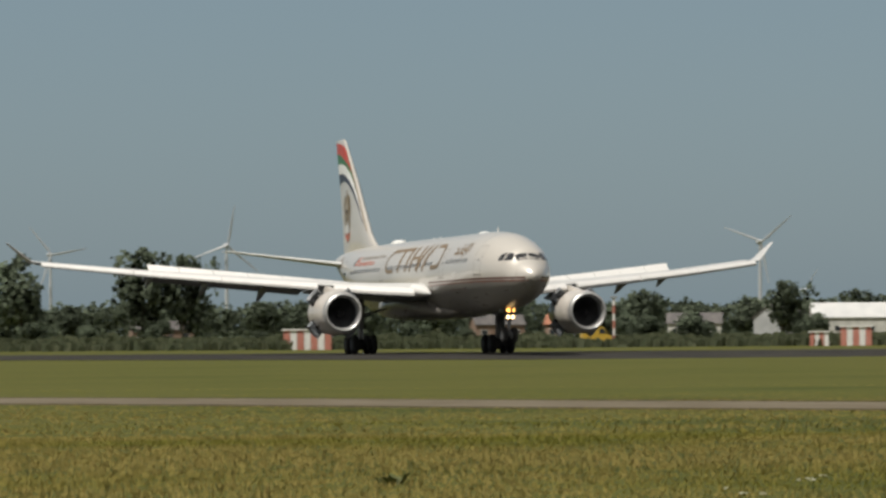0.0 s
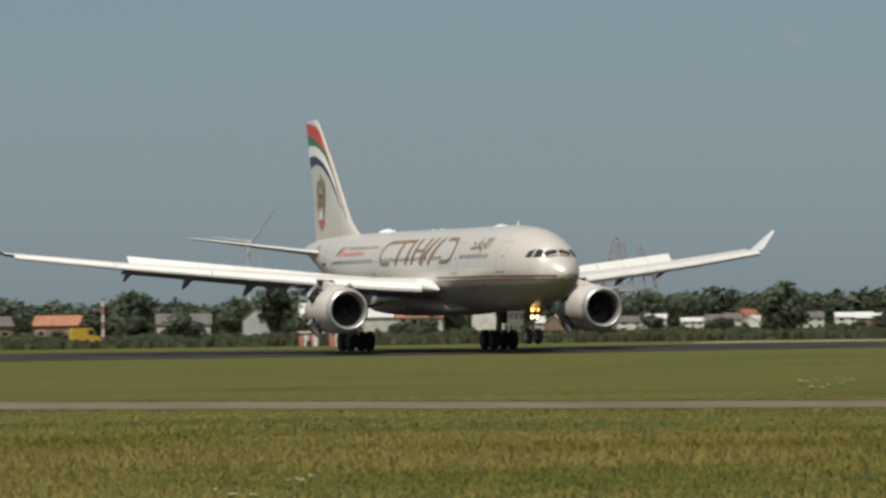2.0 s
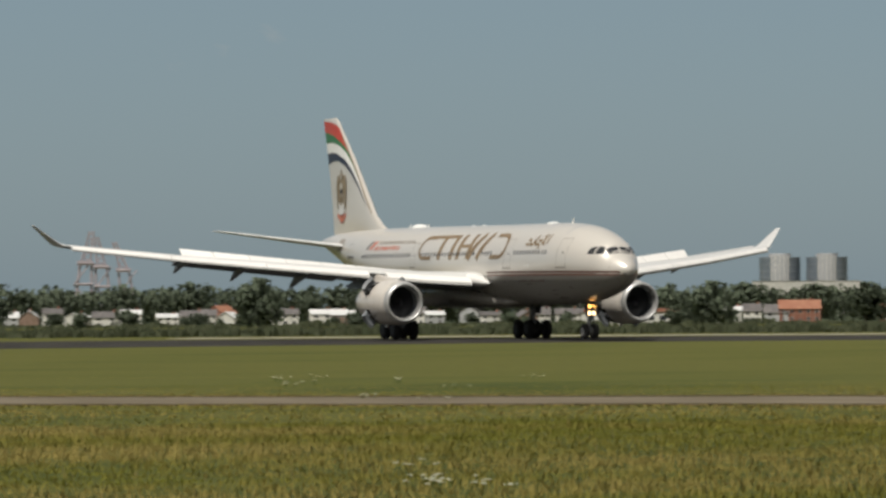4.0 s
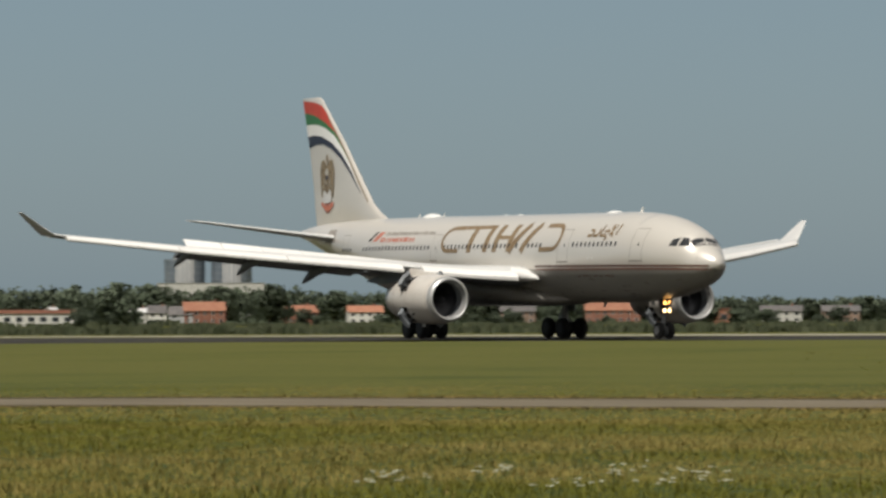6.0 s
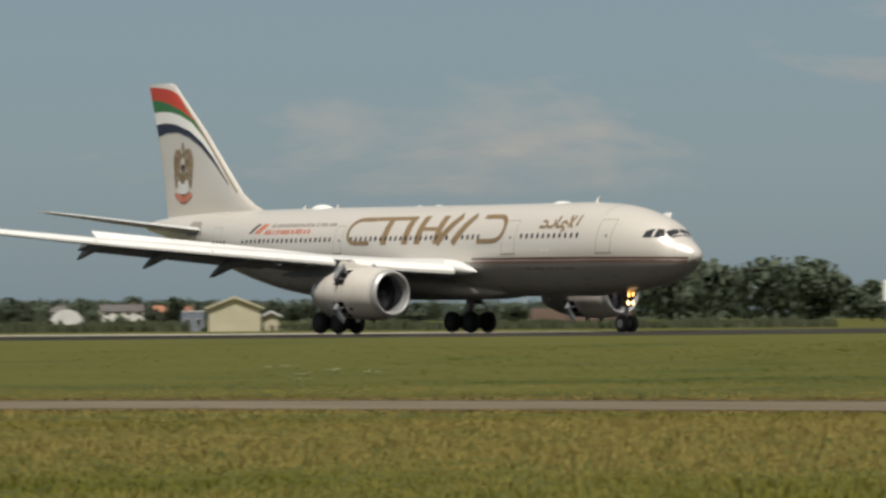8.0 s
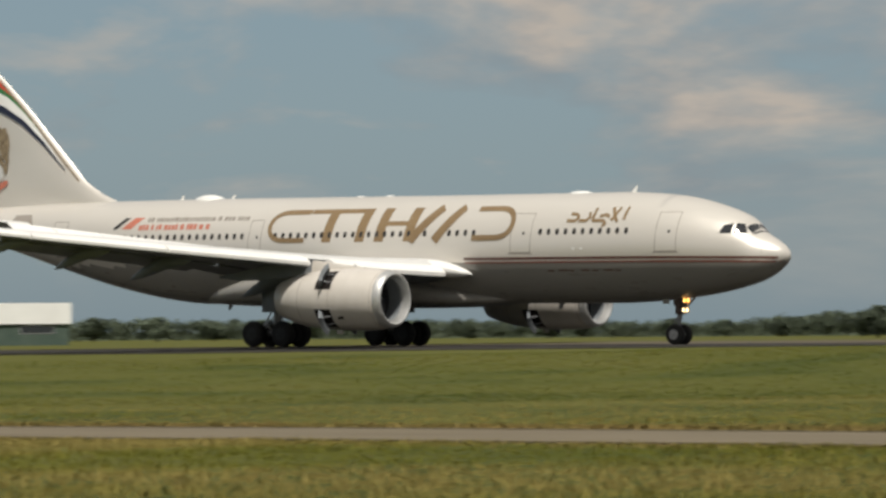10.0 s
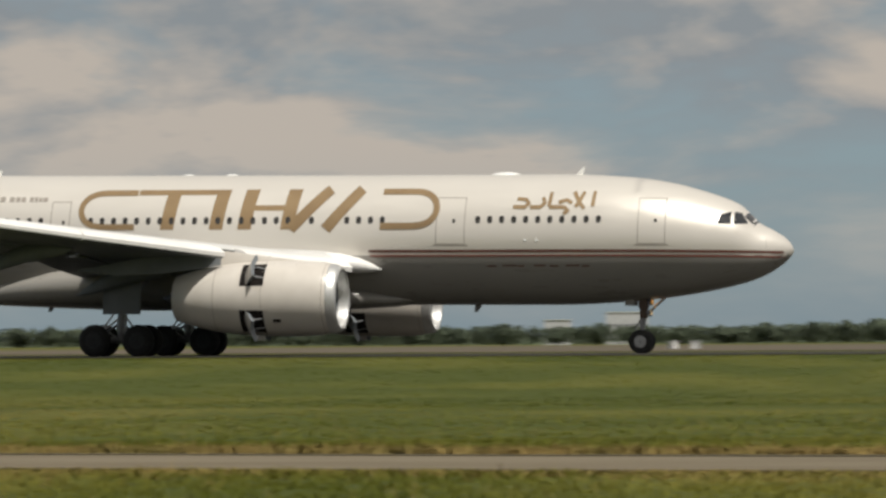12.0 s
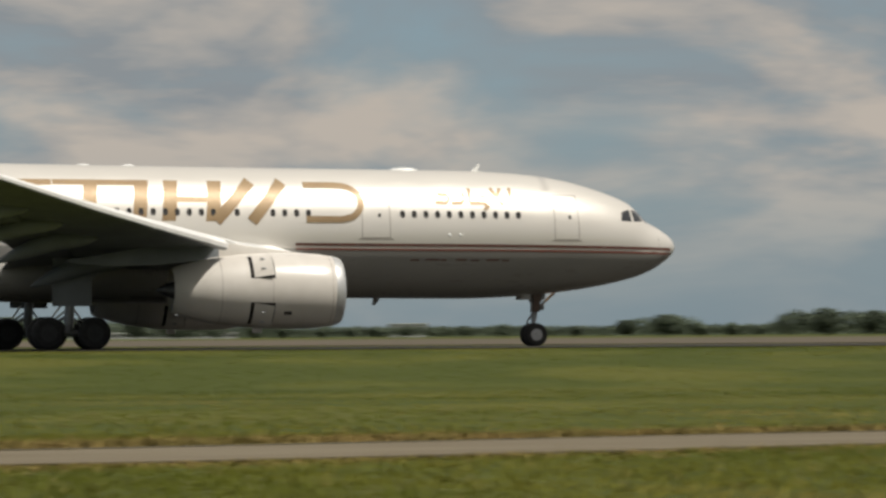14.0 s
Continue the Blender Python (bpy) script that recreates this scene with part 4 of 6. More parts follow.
        # smaller gold title forward: plain strokes
        for line in ([(-11.95, 6.30), (-11.45, 6.28), (-11.25, 6.45), (-11.4, 6.62), (-11.8, 6.66)], [(-11.2, 6.28), (-10.75, 6.28), (-10.55, 6.45), (-10.65, 6.72)], [(-10.35, 6.30), (-10.3, 6.95)],
                     [(-10.35, 6.28), (-9.7, 6.28), (-9.5, 6.12), (-9.7, 5.98)], [(-9.95, 6.48), (-9.6, 6.6), (-9.35, 6.45)], [(-9.2, 6.28), (-9.05, 6.5), (-8.85, 6.96)], [(-9.3, 6.96), (-9.05, 6.5), (-8.8, 6.2)], [(-8.45, 6.3), (-8.40, 6.98)]):
            fine = [tuple(Vector(a).lerp(Vector(b), k / 3) + Vector((0, 0.12))) for a, b in zip(line, line[1:]) for k in range(3)] + [(line[-1][0], line[-1][1] + 0.12)]
            piece("title_mark", *ribbon(fine, 0.17, 0.15, hand), M["gold"], plane, "small plain gold mark")
        for k, ln in enumerate((0.5, 0.75, 0.3, 0.6, 0.45, 0.7, 0.4)):        # a line of small script, as bars
            x = -13.1 + 0.70 * k
            piece("script_bar", *bar(x, 3.80 + 0.02 * (k % 2), x + ln * 0.85, 3.80 + 0.02 * (k % 2), 0.07, lift=0.008, hand=hand), M["maroon"], plane, "small dark script bar")
        # sponsor marks aft: plain bars
        words = random.Random(77)
        for x0, x1, z, ht, mat, label in ((-41.0, -36.0, 6.28, 0.33, "orange", "plain orange-red bar"), (-40.5, -33.4, 6.74, 0.25, "line", "plain brown-grey bar")):
            x = x0
            while x < x1:
                w = words.uniform(0.14, 0.27)
                piece("sponsor_bar", *bar(x, z, x + w, z, ht * words.uniform(0.8, 1.0), lift=0.008, hand=hand), M[mat], plane, label)
                x += w + words.choice((0.05, 0.05, 0.06, 0.06, 0.20))
        piece("sponsor_mark", *bar(-43.0, 6.35, -42.2, 7.0, 0.36, lift=0.008, hand=hand), M["rubber"], plane, "plain dark slanted mark")
        piece("sponsor_mark", *bar(-42.3, 6.35, -41.5, 7.0, 0.7, lift=0.008, hand=hand), M["orange"], plane, "plain red slanted mark")
        # two white discs added to imitate glints on the skin
        for x in (-11.35, -10.85):
            piece("sensor_disc", *turned([(-0.02, 0.06), (0.0, 0.075), (0.02, 0.06)], 12), M["white"], plane, "small pale sensor disc").matrix_basis = pose(*side(x, 4.95, 0.0, hand))
        for k in range(4):
            piece("static_port", *bar(-13.6 + 0.32 * k, 2.75, -13.48 + 0.32 * k, 2.75, 0.1, lift=0.008, hand=hand), M["line"], plane)
    return plane, doors


airliner, reverser_doors = build_airliner()


# ---- ground, runway, road ----
ROAD = [(60, 68), (66, 62.5), (70, 59.5), (74.5, 56), (80, 53), (85, 52), (90, 51.2), (95, 51.2), (101, 52.3), (108, 54.6), (115, 56.8), (121, 60.5), (128, 66), (134, 71), (140, 74.5),
        (146, 78.5), (152, 81), (158, 84.5), (163, 86), (168, 89), (172.5, 93.5), (176, 97.5), (180, 103.5), (186, 112), (192, 121)]          # bearing, distance of the road's middle
TRACK = [(-420, -620), (-330, -160), (-306, -40), (-301, 18), (-294, 60), (-284, 98), (-262, 122), (-238, 140), (-205, 164), (-170, 177), (-120, 181), (0, 181), (300, 181), (2400, 181)]


def smooth_curve(points, step):
    """Points joined by a soft curve (Catmull-Rom), sampled."""
    p = [Vector(q) for q in points]
    p = [p[0] * 2 - p[1]] + p + [p[-1] * 2 - p[-2]]
    out = []
    for a, b, c, d in zip(p, p[1:], p[2:], p[3:]):
        n = max(1, int((c - b).length / step))
        for k in range(n):
            t = k / n
            out.append(0.5 * (2 * b + (c - a) * t + (2 * a - 5 * b + 4 * c - d) * t * t + (3 * b - a - 3 * c + d) * t ** 3))
    out.append(p[-2])
    return out


def west_fall(x, y):
    """The airfield falls gently towards the west, a little more beyond the runway's bend."""
    bearing = math.degrees(math.atan2(y, x)) % 360
    bend = float(np.interp(bearing, (132, 139.5, 148, 151, 158, 162, 166, 170, 177, 200, 240), (0, 0.05, 0.10, 0.12, 0.17, 0.22, 0.30, 0.38, 0.45, 0.45, 0)))
    u = min(1.0, max(0.0, (-x - 120) / 140))
    return -0.50 * u * u * (3 - 2 * u) - bend


def cross_fall(x, y):
    """Where it bends, the runway sheds its water towards the meadow, which meets it a little lower."""
    far, bearing = math.hypot(x, y), math.degrees(math.atan2(y, x)) % 360
    if not 116 < bearing < 186 or not 120 < far < 320:
        return 0.0
    inside = float(np.interp(bearing, TRACK_BEARING, TRACK_FAR)) - far
    along = float(np.interp(bearing, (120, 130, 152, 162, 172, 184), (0, 1, 1, 1.3, 1.3, 0)))
    return -0.24 * along * float(np.interp(inside, (0, 24, 34, 80), (0, 1, 1, 0)))


def ground_z(x, y):
    """The meadow by the road lies a little lower than the runway."""
    far = math.hypot(x, y)
    rise = 44 + 66 * min(1.0, max(0.0, (-x / max(far, 1.0) - 0.45) / 0.3))        # a longer, gentler rise in the west
    u = min(1.0, max(0.0, (far - 116) / rise))
    u = u * u * (3 - 2 * u)
    return -1.03 + 1.00 * u + west_fall(x, y) * u - 0.12 * min(1.0, max(0.0, (-x - 30) / 60)) * (1 - u) + cross_fall(x, y)


def build_ground():
    """One sheet in rings round the stand, out to the horizon."""
    radii = [2.0] + list(np.arange(6, 150, 4.0)) + list(np.arange(153, 300, 6.0)) + list(np.arange(300, 700, 15.0)) + [700, 800, 950, 1300, 1800, 2500, 3400, 4700]
    n = 240
    verts = [(r * math.cos(2 * math.pi * k / n), r * math.sin(2 * math.pi * k / n), ground_z(r * math.cos(2 * math.pi * k / n), r * math.sin(2 * math.pi * k / n))) for r in radii for k in range(n)]
    verts.append((0, 0, ground_z(0, 0)))
    faces = [(k, (k + 1) % n, len(verts) - 1) for k in range(n)]
    faces += [(i * n + k, (i + 1) * n + k, (i + 1) * n + (k + 1) % n, i * n + (k + 1) % n) for i in range(len(radii) - 1) for k in range(n)]
    g = piece("ground", verts, faces, M["ground"], fix=False)
    tagged(g, "wide flat airfield meadow of green and straw-coloured grass", "ground", kind="structure")


def strip(name, curve, half, lift, mat, thick=0.3):
    """A paved strip along a curve."""
    rings = []
    for k, p in enumerate(curve):
        d = (curve[min(k + 1, len(curve) - 1)] - curve[max(k - 1, 0)]).normalized()
        nrm = Vector((-d.y, d.x))
        w = half(p) if callable(half) else half
        n = 26 if thick < 0.2 else 8
        top = [p + nrm * w * (1 - 2 * q / n) for q in range(n + 1)]
        top = [(*q, lift(*q) + (0.01 if 0 < m < n else 0.0)) for m, q in enumerate(top)]
        rings.append(top + [(top[-1][0], top[-1][1], top[-1][2] - thick), (top[0][0], top[0][1], top[0][2] - thick)])
    return piece(name, *loft(rings), mat, smooth=False)


TRACK_CURVE = smooth_curve(TRACK, 8.0)
TRACK_BEARING, TRACK_FAR = zip(*sorted((math.degrees(math.atan2(p.y, p.x)) % 360, p.length) for p in TRACK_CURVE if p.y > 0))
build_ground()
ROAD_CURVE = smooth_curve([(r * math.cos(radians(a)), r * math.sin(radians(a))) for a, r in ROAD], 1.5)
tagged(strip("runway", TRACK_CURVE, lambda p: 30.0 - 12.0 * min(1, max(0, (p.x + 240) / 120)), lambda x, y: west_fall(x, y) + cross_fall(x, y), M["asphalt"]), "dark asphalt runway", "runway", kind="structure")
tagged(strip("service_road", ROAD_CURVE, lambda p: 2.8 + 0.9 * min(1, max(0, (-p.x - 10) / 60)), lambda x, y: ground_z(x, y) + 0.04, M["concrete"]),
       "pale concrete service road through the grass", "road", kind="structure")
# a dark strip added where the far verge shades the road's edge
EDGE_CURVE = [p * (1 + (3.05 + 0.95 * min(1, max(0, (-p.x - 10) / 60))) / p.length) for p in ROAD_CURVE]
tagged(strip("road_shoulder", EDGE_CURVE, 0.14, lambda x, y: ground_z(x, y) + 0.05, M["verge_foot_shade"]), "raised dark strip along the road for the shade at the verge's foot", "shoulder", kind="structure")

def blade_mesh(name, mat, roots, heights, widths, lean, rng):
    """Single-triangle blades from arrays."""
    n = len(roots)
    a = rng.uniform(0, 2 * np.pi, n)
    side_way = np.stack([np.cos(a), np.sin(a), np.zeros(n)], -1) * widths[:, None] * 0.5
    tip = roots + np.stack([rng.normal(0, lean, n), rng.normal(0, lean, n), np.ones(n)], -1) * heights[:, None]
    verts = np.stack([roots - side_way, roots + side_way, tip], 1).reshape(-1, 3)
    me = bpy.data.meshes.new(name)
    me.vertices.add(3 * n)
    me.vertices.foreach_set("co", verts.astype(np.float32).ravel())
    me.loops.add(3 * n)
    me.loops.foreach_set("vertex_index", np.arange(3 * n, dtype=np.int32))
    me.polygons.add(n)
    me.polygons.foreach_set("loop_start", np.arange(0, 3 * n, 3, dtype=np.int32))
    me.materials.append(mat)
    me.update(calc_edges=True)
    # blades take the sward's upward normal, so that it is lit as one soft surface
    lean_way = np.repeat(rng.normal(0, 0.18, (n, 3)), 3, axis=0)
    lean_way[:, 2] = 1.0
    lean_way /= np.linalg.norm(lean_way, axis=1)[:, None]
    me.attributes.new("custom_normal", "FLOAT_VECTOR", "POINT").data.foreach_set("vector", lean_way.astype(np.float32).ravel())
    me.polygons.foreach_set("use_smooth", [True] * n)
    return new(name, me)


def road_at(bearing):
    return np.interp(bearing, [r[0] for r in ROAD], [r[1] for r in ROAD])


def sow(name, seed, count, near, far, height, width, mat, label, blades=5, verge=None, way=1, rough=0.45, span=(63, 191), low=128):
    """Tufts of grass in a ring-shaped stretch, clear of the road."""
    rng = np.random.default_rng(seed)
    b = rng.uniform(*span, count)
    if verge is None:
        r = np.sqrt(rng.uniform(near ** 2, far ** 2, count))
        half = 2.8 + 0.9 * np.clip((-r * np.cos(np.radians(b)) - 10) / 60, 0, 1)
        # keep clear of the road by more than its half width, for its bends
        keep = (np.abs(r - road_at(b)) > half * 1.12 + 0.1) & (r * np.sin(np.radians(b)) < 160)
    else:
        half = 2.8 + 0.9 * np.clip((-road_at(b) * np.cos(np.radians(b)) - 10) / 60, 0, 1)
        r = road_at(b) + way * (half * 1.08 + rng.exponential(verge, count) + 0.05)
        keep = np.ones(count, bool)
    if span[1] < 180:        # thins out towards the west
        keep &= rng.uniform(0, 1, count) < np.clip((span[1] - b) / 26, 0, 1) ** 1.3
    b, r = b[keep], r[keep]
    x, y = r * np.cos(np.radians(b)), r * np.sin(np.radians(b))
    u = np.clip((r - 116) / (44 + 66 * np.clip((-x / r - 0.45) / 0.3, 0, 1)), 0, 1)
    u = u * u * (3 - 2 * u)
    w = np.clip((-x - 120) / 140, 0, 1)
    z = -1.03 + u - 0.50 * w * w * (3 - 2 * w) * u - 0.12 * np.clip((-x - 30) / 60, 0, 1) * (1 - u) - 0.01
    patch = np.array([noise.noise(Vector((px * 0.11, py * 0.11, 3.0))) + 0.6 * noise.noise(Vector((px * 0.45, py * 0.45, 9.0))) for px, py in zip(x, y)])
    h = height * np.clip(1 + rough * patch, 0.35, 2.0) * np.clip((low - r) / 70, 0.06, 1)
    x, y, z, h = (np.repeat(q, blades) for q in (x, y, z, h))
    n = len(x)
    roots = np.stack([x + rng.normal(0, 0.07, n), y + rng.normal(0, 0.07, n), z], -1)
    ob = blade_mesh(name, mat, roots, h * rng.uniform(0.5, 1.25, n), np.full(n, width) * rng.uniform(0.6, 1.4, n), 0.28, rng)
    tagged(ob, label, "grass", kind="stuff")


sow("grass", 31, 105000, 33, 66, 0.075, 0.020, M["grass"], "rough meadow grass, green with straw-coloured drifts", 5)
sow("grass", 32, 95000, 60, 128, 0.080, 0.034, M["grass"], "rough meadow grass farther off", 4)
sow("grass", 37, 86000, 100, 172, 0.045, 0.045, M["mown"], "short green grass along the runway", 3, rough=0.25, span=(68, 150), low=240)
sow("verge_grass", 34, 30000, 0, 0, 0.15, 0.034, M["verge"], "taller dry brown grass along the road verge", 5, verge=0.8, rough=0.15)
sow("verge_grass", 36, 14000, 0, 0, 0.06, 0.034, M["verge"], "short dry brown grass along the near road edge", 5, verge=0.7, way=-1, rough=0.15)
sow("seed_grass", 35, 6000, 34, 105, 0.17, 0.012, M["verge"], "thin dry seed stalks standing in the meadow", 3)

FLOWERS = [(172.6, 40.4), (171.6, 44.2), (162.7, 41.3), (164.3, 112), (164.6, 107), (163.1, 114), (162.3, 103), (161.2, 119.7), (163.5, 87.4), (162.6, 85.8), (162.9, 46.2), (162.7, 40), (162.2, 41),
           (161.7, 39.8), (164.7, 117.2), (164.2, 122), (155.3, 40.6), (155.1, 42.1), (154.7, 41.3), (153.8, 43.3), (153.5, 43.6), (152.8, 39.5), (152.4, 40), (151.9, 42.2), (151.0, 42.7), (150.8, 43.1),
           (151.4, 39.6), (151.7, 45.2), (150.6, 40.5), (143.9, 133), (143.8, 110.6), (143.7, 120.2), (143.3, 125.7), (144.1, 133.4), (142.8, 122.6)]


def build_flowers():
    """White umbels in loose clumps: heads of small florets on thin stems."""
    proto = {}
    for kind in range(3):
        rng = random.Random(40 + kind)
        heads, stems = [], []
        for _ in range(4 + kind):
            p = Vector((rng.gauss(0, 0.13), rng.gauss(0, 0.13), rng.uniform(0.10, 0.19)))
            stems.append(tube((p.x * 0.7, p.y * 0.7, 0), p, 0.006, 0.004, 5))
            for _ in range(5):
                q = p + Vector((rng.gauss(0, 0.022), rng.gauss(0, 0.022), rng.gauss(0.008, 0.005)))
                heads.append(turned([(-0.008, 0.003), (0.0, 0.014), (0.008, 0.004)], 6, "z"))
                heads[-1] = ([tuple(Vector(v) + q) for v in heads[-1][0]], heads[-1][1])
        proto[kind] = (fix_normals(mesh_of("heads", *merge(*heads), M["petal"])), fix_normals(mesh_of("stems", *merge(*stems), M["stem"])))
    for k, (b, r) in enumerate(FLOWERS):
        r = r * 0.94 if r < 50 else r
        t = new("wildflower_clump")
        x, y = r * math.cos(radians(b)), r * math.sin(radians(b))
        t.matrix_basis = pose(x, y, ground_z(x, y) - 0.01, 0, 0, 47 * k)
        s = 0.8 if r < 60 else 1.2
        t.scale = (s, s, s if r < 60 else 0.9)
        for name, me in zip(("heads", "stems"), proto[k % 3]):
            o = new(name, me)
            o.parent = t
            tagged(o, kind="stuff")
        tagged(t, "clump of white umbel wildflowers in the grass", "wildflower", "wildflowers in the meadow")


build_flowers()


def build_weeds():
    """Coarse dark weeds standing out of the grass: broad leaves in a rosette."""
    rng = random.Random(71)
    for b, r in ((177.3, 43.4),):
        t = new("weed_clump")
        x, y = r * math.cos(radians(b)), r * math.sin(radians(b))
        t.matrix_basis = pose(x, y, ground_z(x, y), 0, 0, rng.uniform(0, 360))
        tagged(t, "coarse dark green weed standing in the grass", "weed", "weeds in the meadow")
        for k in range(26):
            a, ln = rng.uniform(0, 6.283), rng.uniform(0.08, 0.19)
            u, w = Vector((math.cos(a), math.sin(a), 0)), Vector((-math.sin(a), math.cos(a), 0))
            o = u * rng.uniform(0, 0.22)
            pts = [o + w * 0.01, o - w * 0.01, o + u * ln * 0.35 - w * 0.03 + Vector((0, 0, ln * 0.55)), o + u * ln * 0.35 + w * 0.03 + Vector((0, 0, ln * 0.55)), o + u * ln * 0.8 + Vector((0, 0, ln * 0.8))]
            piece("leaf", pts, [(0, 1, 2, 3), (3, 2, 4)], M["weed"], t, smooth=False, fix=False)


build_weeds()

# ---- background: seen from the camera's stand at the origin, by bearing and distance ----
def spot(bearing, far):
    """The place on the ground at a bearing (degrees, counter-clockwise from east) and a distance."""
    x, y = far * math.cos(radians(bearing)), far * math.sin(radians(bearing))
    return Vector((x, y, west_fall(x, y) - 0.03))


def facing(bearing, far, turn=0.0):
    """A pose there whose x axis runs across the view, and whose y axis points away."""
    p = spot(bearing, far)
    return pose(p.x, p.y, p.z, 0, 0, bearing - 90 + turn)


def foliage_material(name, dark, light, scale):
    m = bpy.data.materials.new(name)
    m.use_nodes = True
    nt = m.node_tree
    bsdf = nt.nodes["Principled BSDF"]
    bsdf.inputs["Roughness"].default_value = 0.8
    bsdf.inputs["Specular IOR Level"].default_value = 0.15
    geo = nt.nodes.new("ShaderNodeNewGeometry")
    n = nt.nodes.new("ShaderNodeTexNoise")
    n.inputs["Scale"].default_value, n.inputs["Detail"].default_value = scale, 4.0
    nt.links.new(geo.outputs["Position"], n.inputs["Vector"])
    add = nt.nodes.new("ShaderNodeMath")
    add.operation = "MULTIPLY_ADD"
    add.inputs[1].default_value, add.inputs[2].default_value = 0.5, 0.0
    nt.links.new(geo.outputs["Random Per Island"], add.inputs[0])
    mul = nt.nodes.new("ShaderNodeMath")
    mul.operation = "MULTIPLY_ADD"
    mul.inputs[1].default_value = 0.5
    nt.links.new(n.outputs["Fac"], mul.inputs[0])
    nt.links.new(add.outputs[0], mul.inputs[2])
    r = nt.nodes.new("ShaderNodeValToRGB")
    r.color_ramp.elements[0].position, r.color_ramp.elements[1].position = 0.2, 0.8
    r.color_ramp.elements[0].color, r.color_ramp.elements[1].color = (*dark, 1), (*light, 1)
    nt.links.new(mul.outputs[0], r.inputs["Fac"])
    info = nt.nodes.new("ShaderNodeObjectInfo")
    hsv = nt.nodes.new("ShaderNodeHueSaturation")
    mr = nt.nodes.new("ShaderNodeMapRange")
    mr.inputs["To Min"].default_value, mr.inputs["To Max"].default_value = 0.8, 1.2
    nt.links.new(info.outputs["Random"], mr.inputs["Value"])
    nt.links.new(mr.outputs["Result"], hsv.inputs["Value"])
    nt.links.new(r.outputs["Color"], hsv.inputs["Color"])
    nt.links.new(hsv.outputs["Color"], bsdf.inputs["Base Color"])
    see_through(nt, bsdf, hsv.outputs["Color"], 0.5)
    return m


# Leaf tones lifted and greyed: distance haze mixed into the colour.
M["leaf"] = foliage_material("hazed_tree_foliage", (0.160, 0.200, 0.140), (0.208, 0.248, 0.174), 0.12)
M["hedge"] = foliage_material("hedge_foliage", (0.110, 0.132, 0.078), (0.165, 0.180, 0.110), 0.4)
M["bark"] = material("tree_bark", (0.06, 0.05, 0.04), 0.9, 0.0, (0.10, 0.085, 0.065), 3.0, bump=0.4)
M["render_white"] = material("white_render", (0.50, 0.50, 0.47), 0.85, 0.0, (0.66, 0.65, 0.61), 0.5, vary=0.14)
M["render_grey"] = material("grey_cladding", (0.36, 0.37, 0.38), 0.7, 0.0, (0.44, 0.45, 0.46), 0.5, vary=0.1)
M["brick_red"] = material("red_brick", (0.24, 0.10, 0.07), 0.88, 0.0, (0.31, 0.145, 0.10), 0.8, vary=0.12)
M["brick_brown"] = material("brown_brick", (0.20, 0.135, 0.10), 0.88, 0.0, (0.27, 0.19, 0.15), 0.8, vary=0.12)
M["tile_orange"] = material("orange_roof_tile", (0.30, 0.125, 0.075), 0.8, 0.0, (0.36, 0.17, 0.105), 0.7, vary=0.12)
M["tile_dark"] = material("dark_roof_tile", (0.09, 0.085, 0.085), 0.75, 0.0, (0.14, 0.13, 0.125), 0.7, vary=0.15)
M["sheet_white"] = material("white_roof_sheet", (0.80, 0.80, 0.78), 0.5, 0.0, (0.86, 0.86, 0.84), 0.3)
M["sheet_pale"] = material("pale_roof_sheet", (0.56, 0.57, 0.57), 0.55, 0.0, (0.66, 0.66, 0.65), 0.3)
M["beige"] = material("beige_cladding", (0.47, 0.43, 0.31), 0.7, 0.0, (0.54, 0.50, 0.37), 0.4)
M["blue_grey"] = material("blue_grey_cladding", (0.16, 0.19, 0.24), 0.6, 0.0, (0.21, 0.24, 0.29), 0.6)
M["stubble"] = material("dry_stubble", (0.088, 0.066, 0.042), 0.95, 0.0, (0.066, 0.055, 0.032), 0.06, 8)
M["crane"] = material("faded_crane_paint", (0.30, 0.265, 0.285), 0.6, 0.0, (0.36, 0.32, 0.34), 0.2)
M["tower_pale"] = material("pale_concrete_stack", (0.36, 0.37, 0.385), 0.7, 0.0, (0.42, 0.43, 0.44), 0.1)
M["steam"] = material("white_steam", (0.54, 0.55, 0.56), 1.0, 0.0, (0.62, 0.625, 0.63), 0.08)


def thin_out(m, part):
    """Let light straight through a part of a surface, as through vapour."""
    nt = m.node_tree
    clear, mix = nt.nodes.new("ShaderNodeBsdfTransparent"), nt.nodes.new("ShaderNodeMixShader")
    mix.inputs["Fac"].default_value = part
    nt.links.new(nt.nodes["Principled BSDF"].outputs["BSDF"], mix.inputs[1])
    nt.links.new(clear.outputs["BSDF"], mix.inputs[2])
    nt.links.new(mix.outputs["Shader"], nt.nodes["Material Output"].inputs["Surface"])


thin_out(M["steam"], 0.68)
M["pane"] = material("window_pane", (0.03, 0.035, 0.04), 0.12)
M["green_wall"] = material("dark_green_cladding", (0.045, 0.075, 0.06), 0.7, 0.0, (0.07, 0.10, 0.08), 0.4)
M["stripe_red"] = material("marker_red", (0.46, 0.17, 0.13), 0.6, 0.0, (0.52, 0.22, 0.17), 1.0)
M["stripe_white"] = material("marker_white", (0.72, 0.70, 0.68), 0.6, 0.0, (0.78, 0.77, 0.75), 1.0)
M["steel"] = material("galvanised_steel", (0.35, 0.36, 0.37), 0.5, 0.5, (0.43, 0.44, 0.45), 1.0)
M["turbine"] = material("turbine_white", (0.46, 0.48, 0.50), 0.5, 0.0, (0.52, 0.54, 0.56), 0.2)
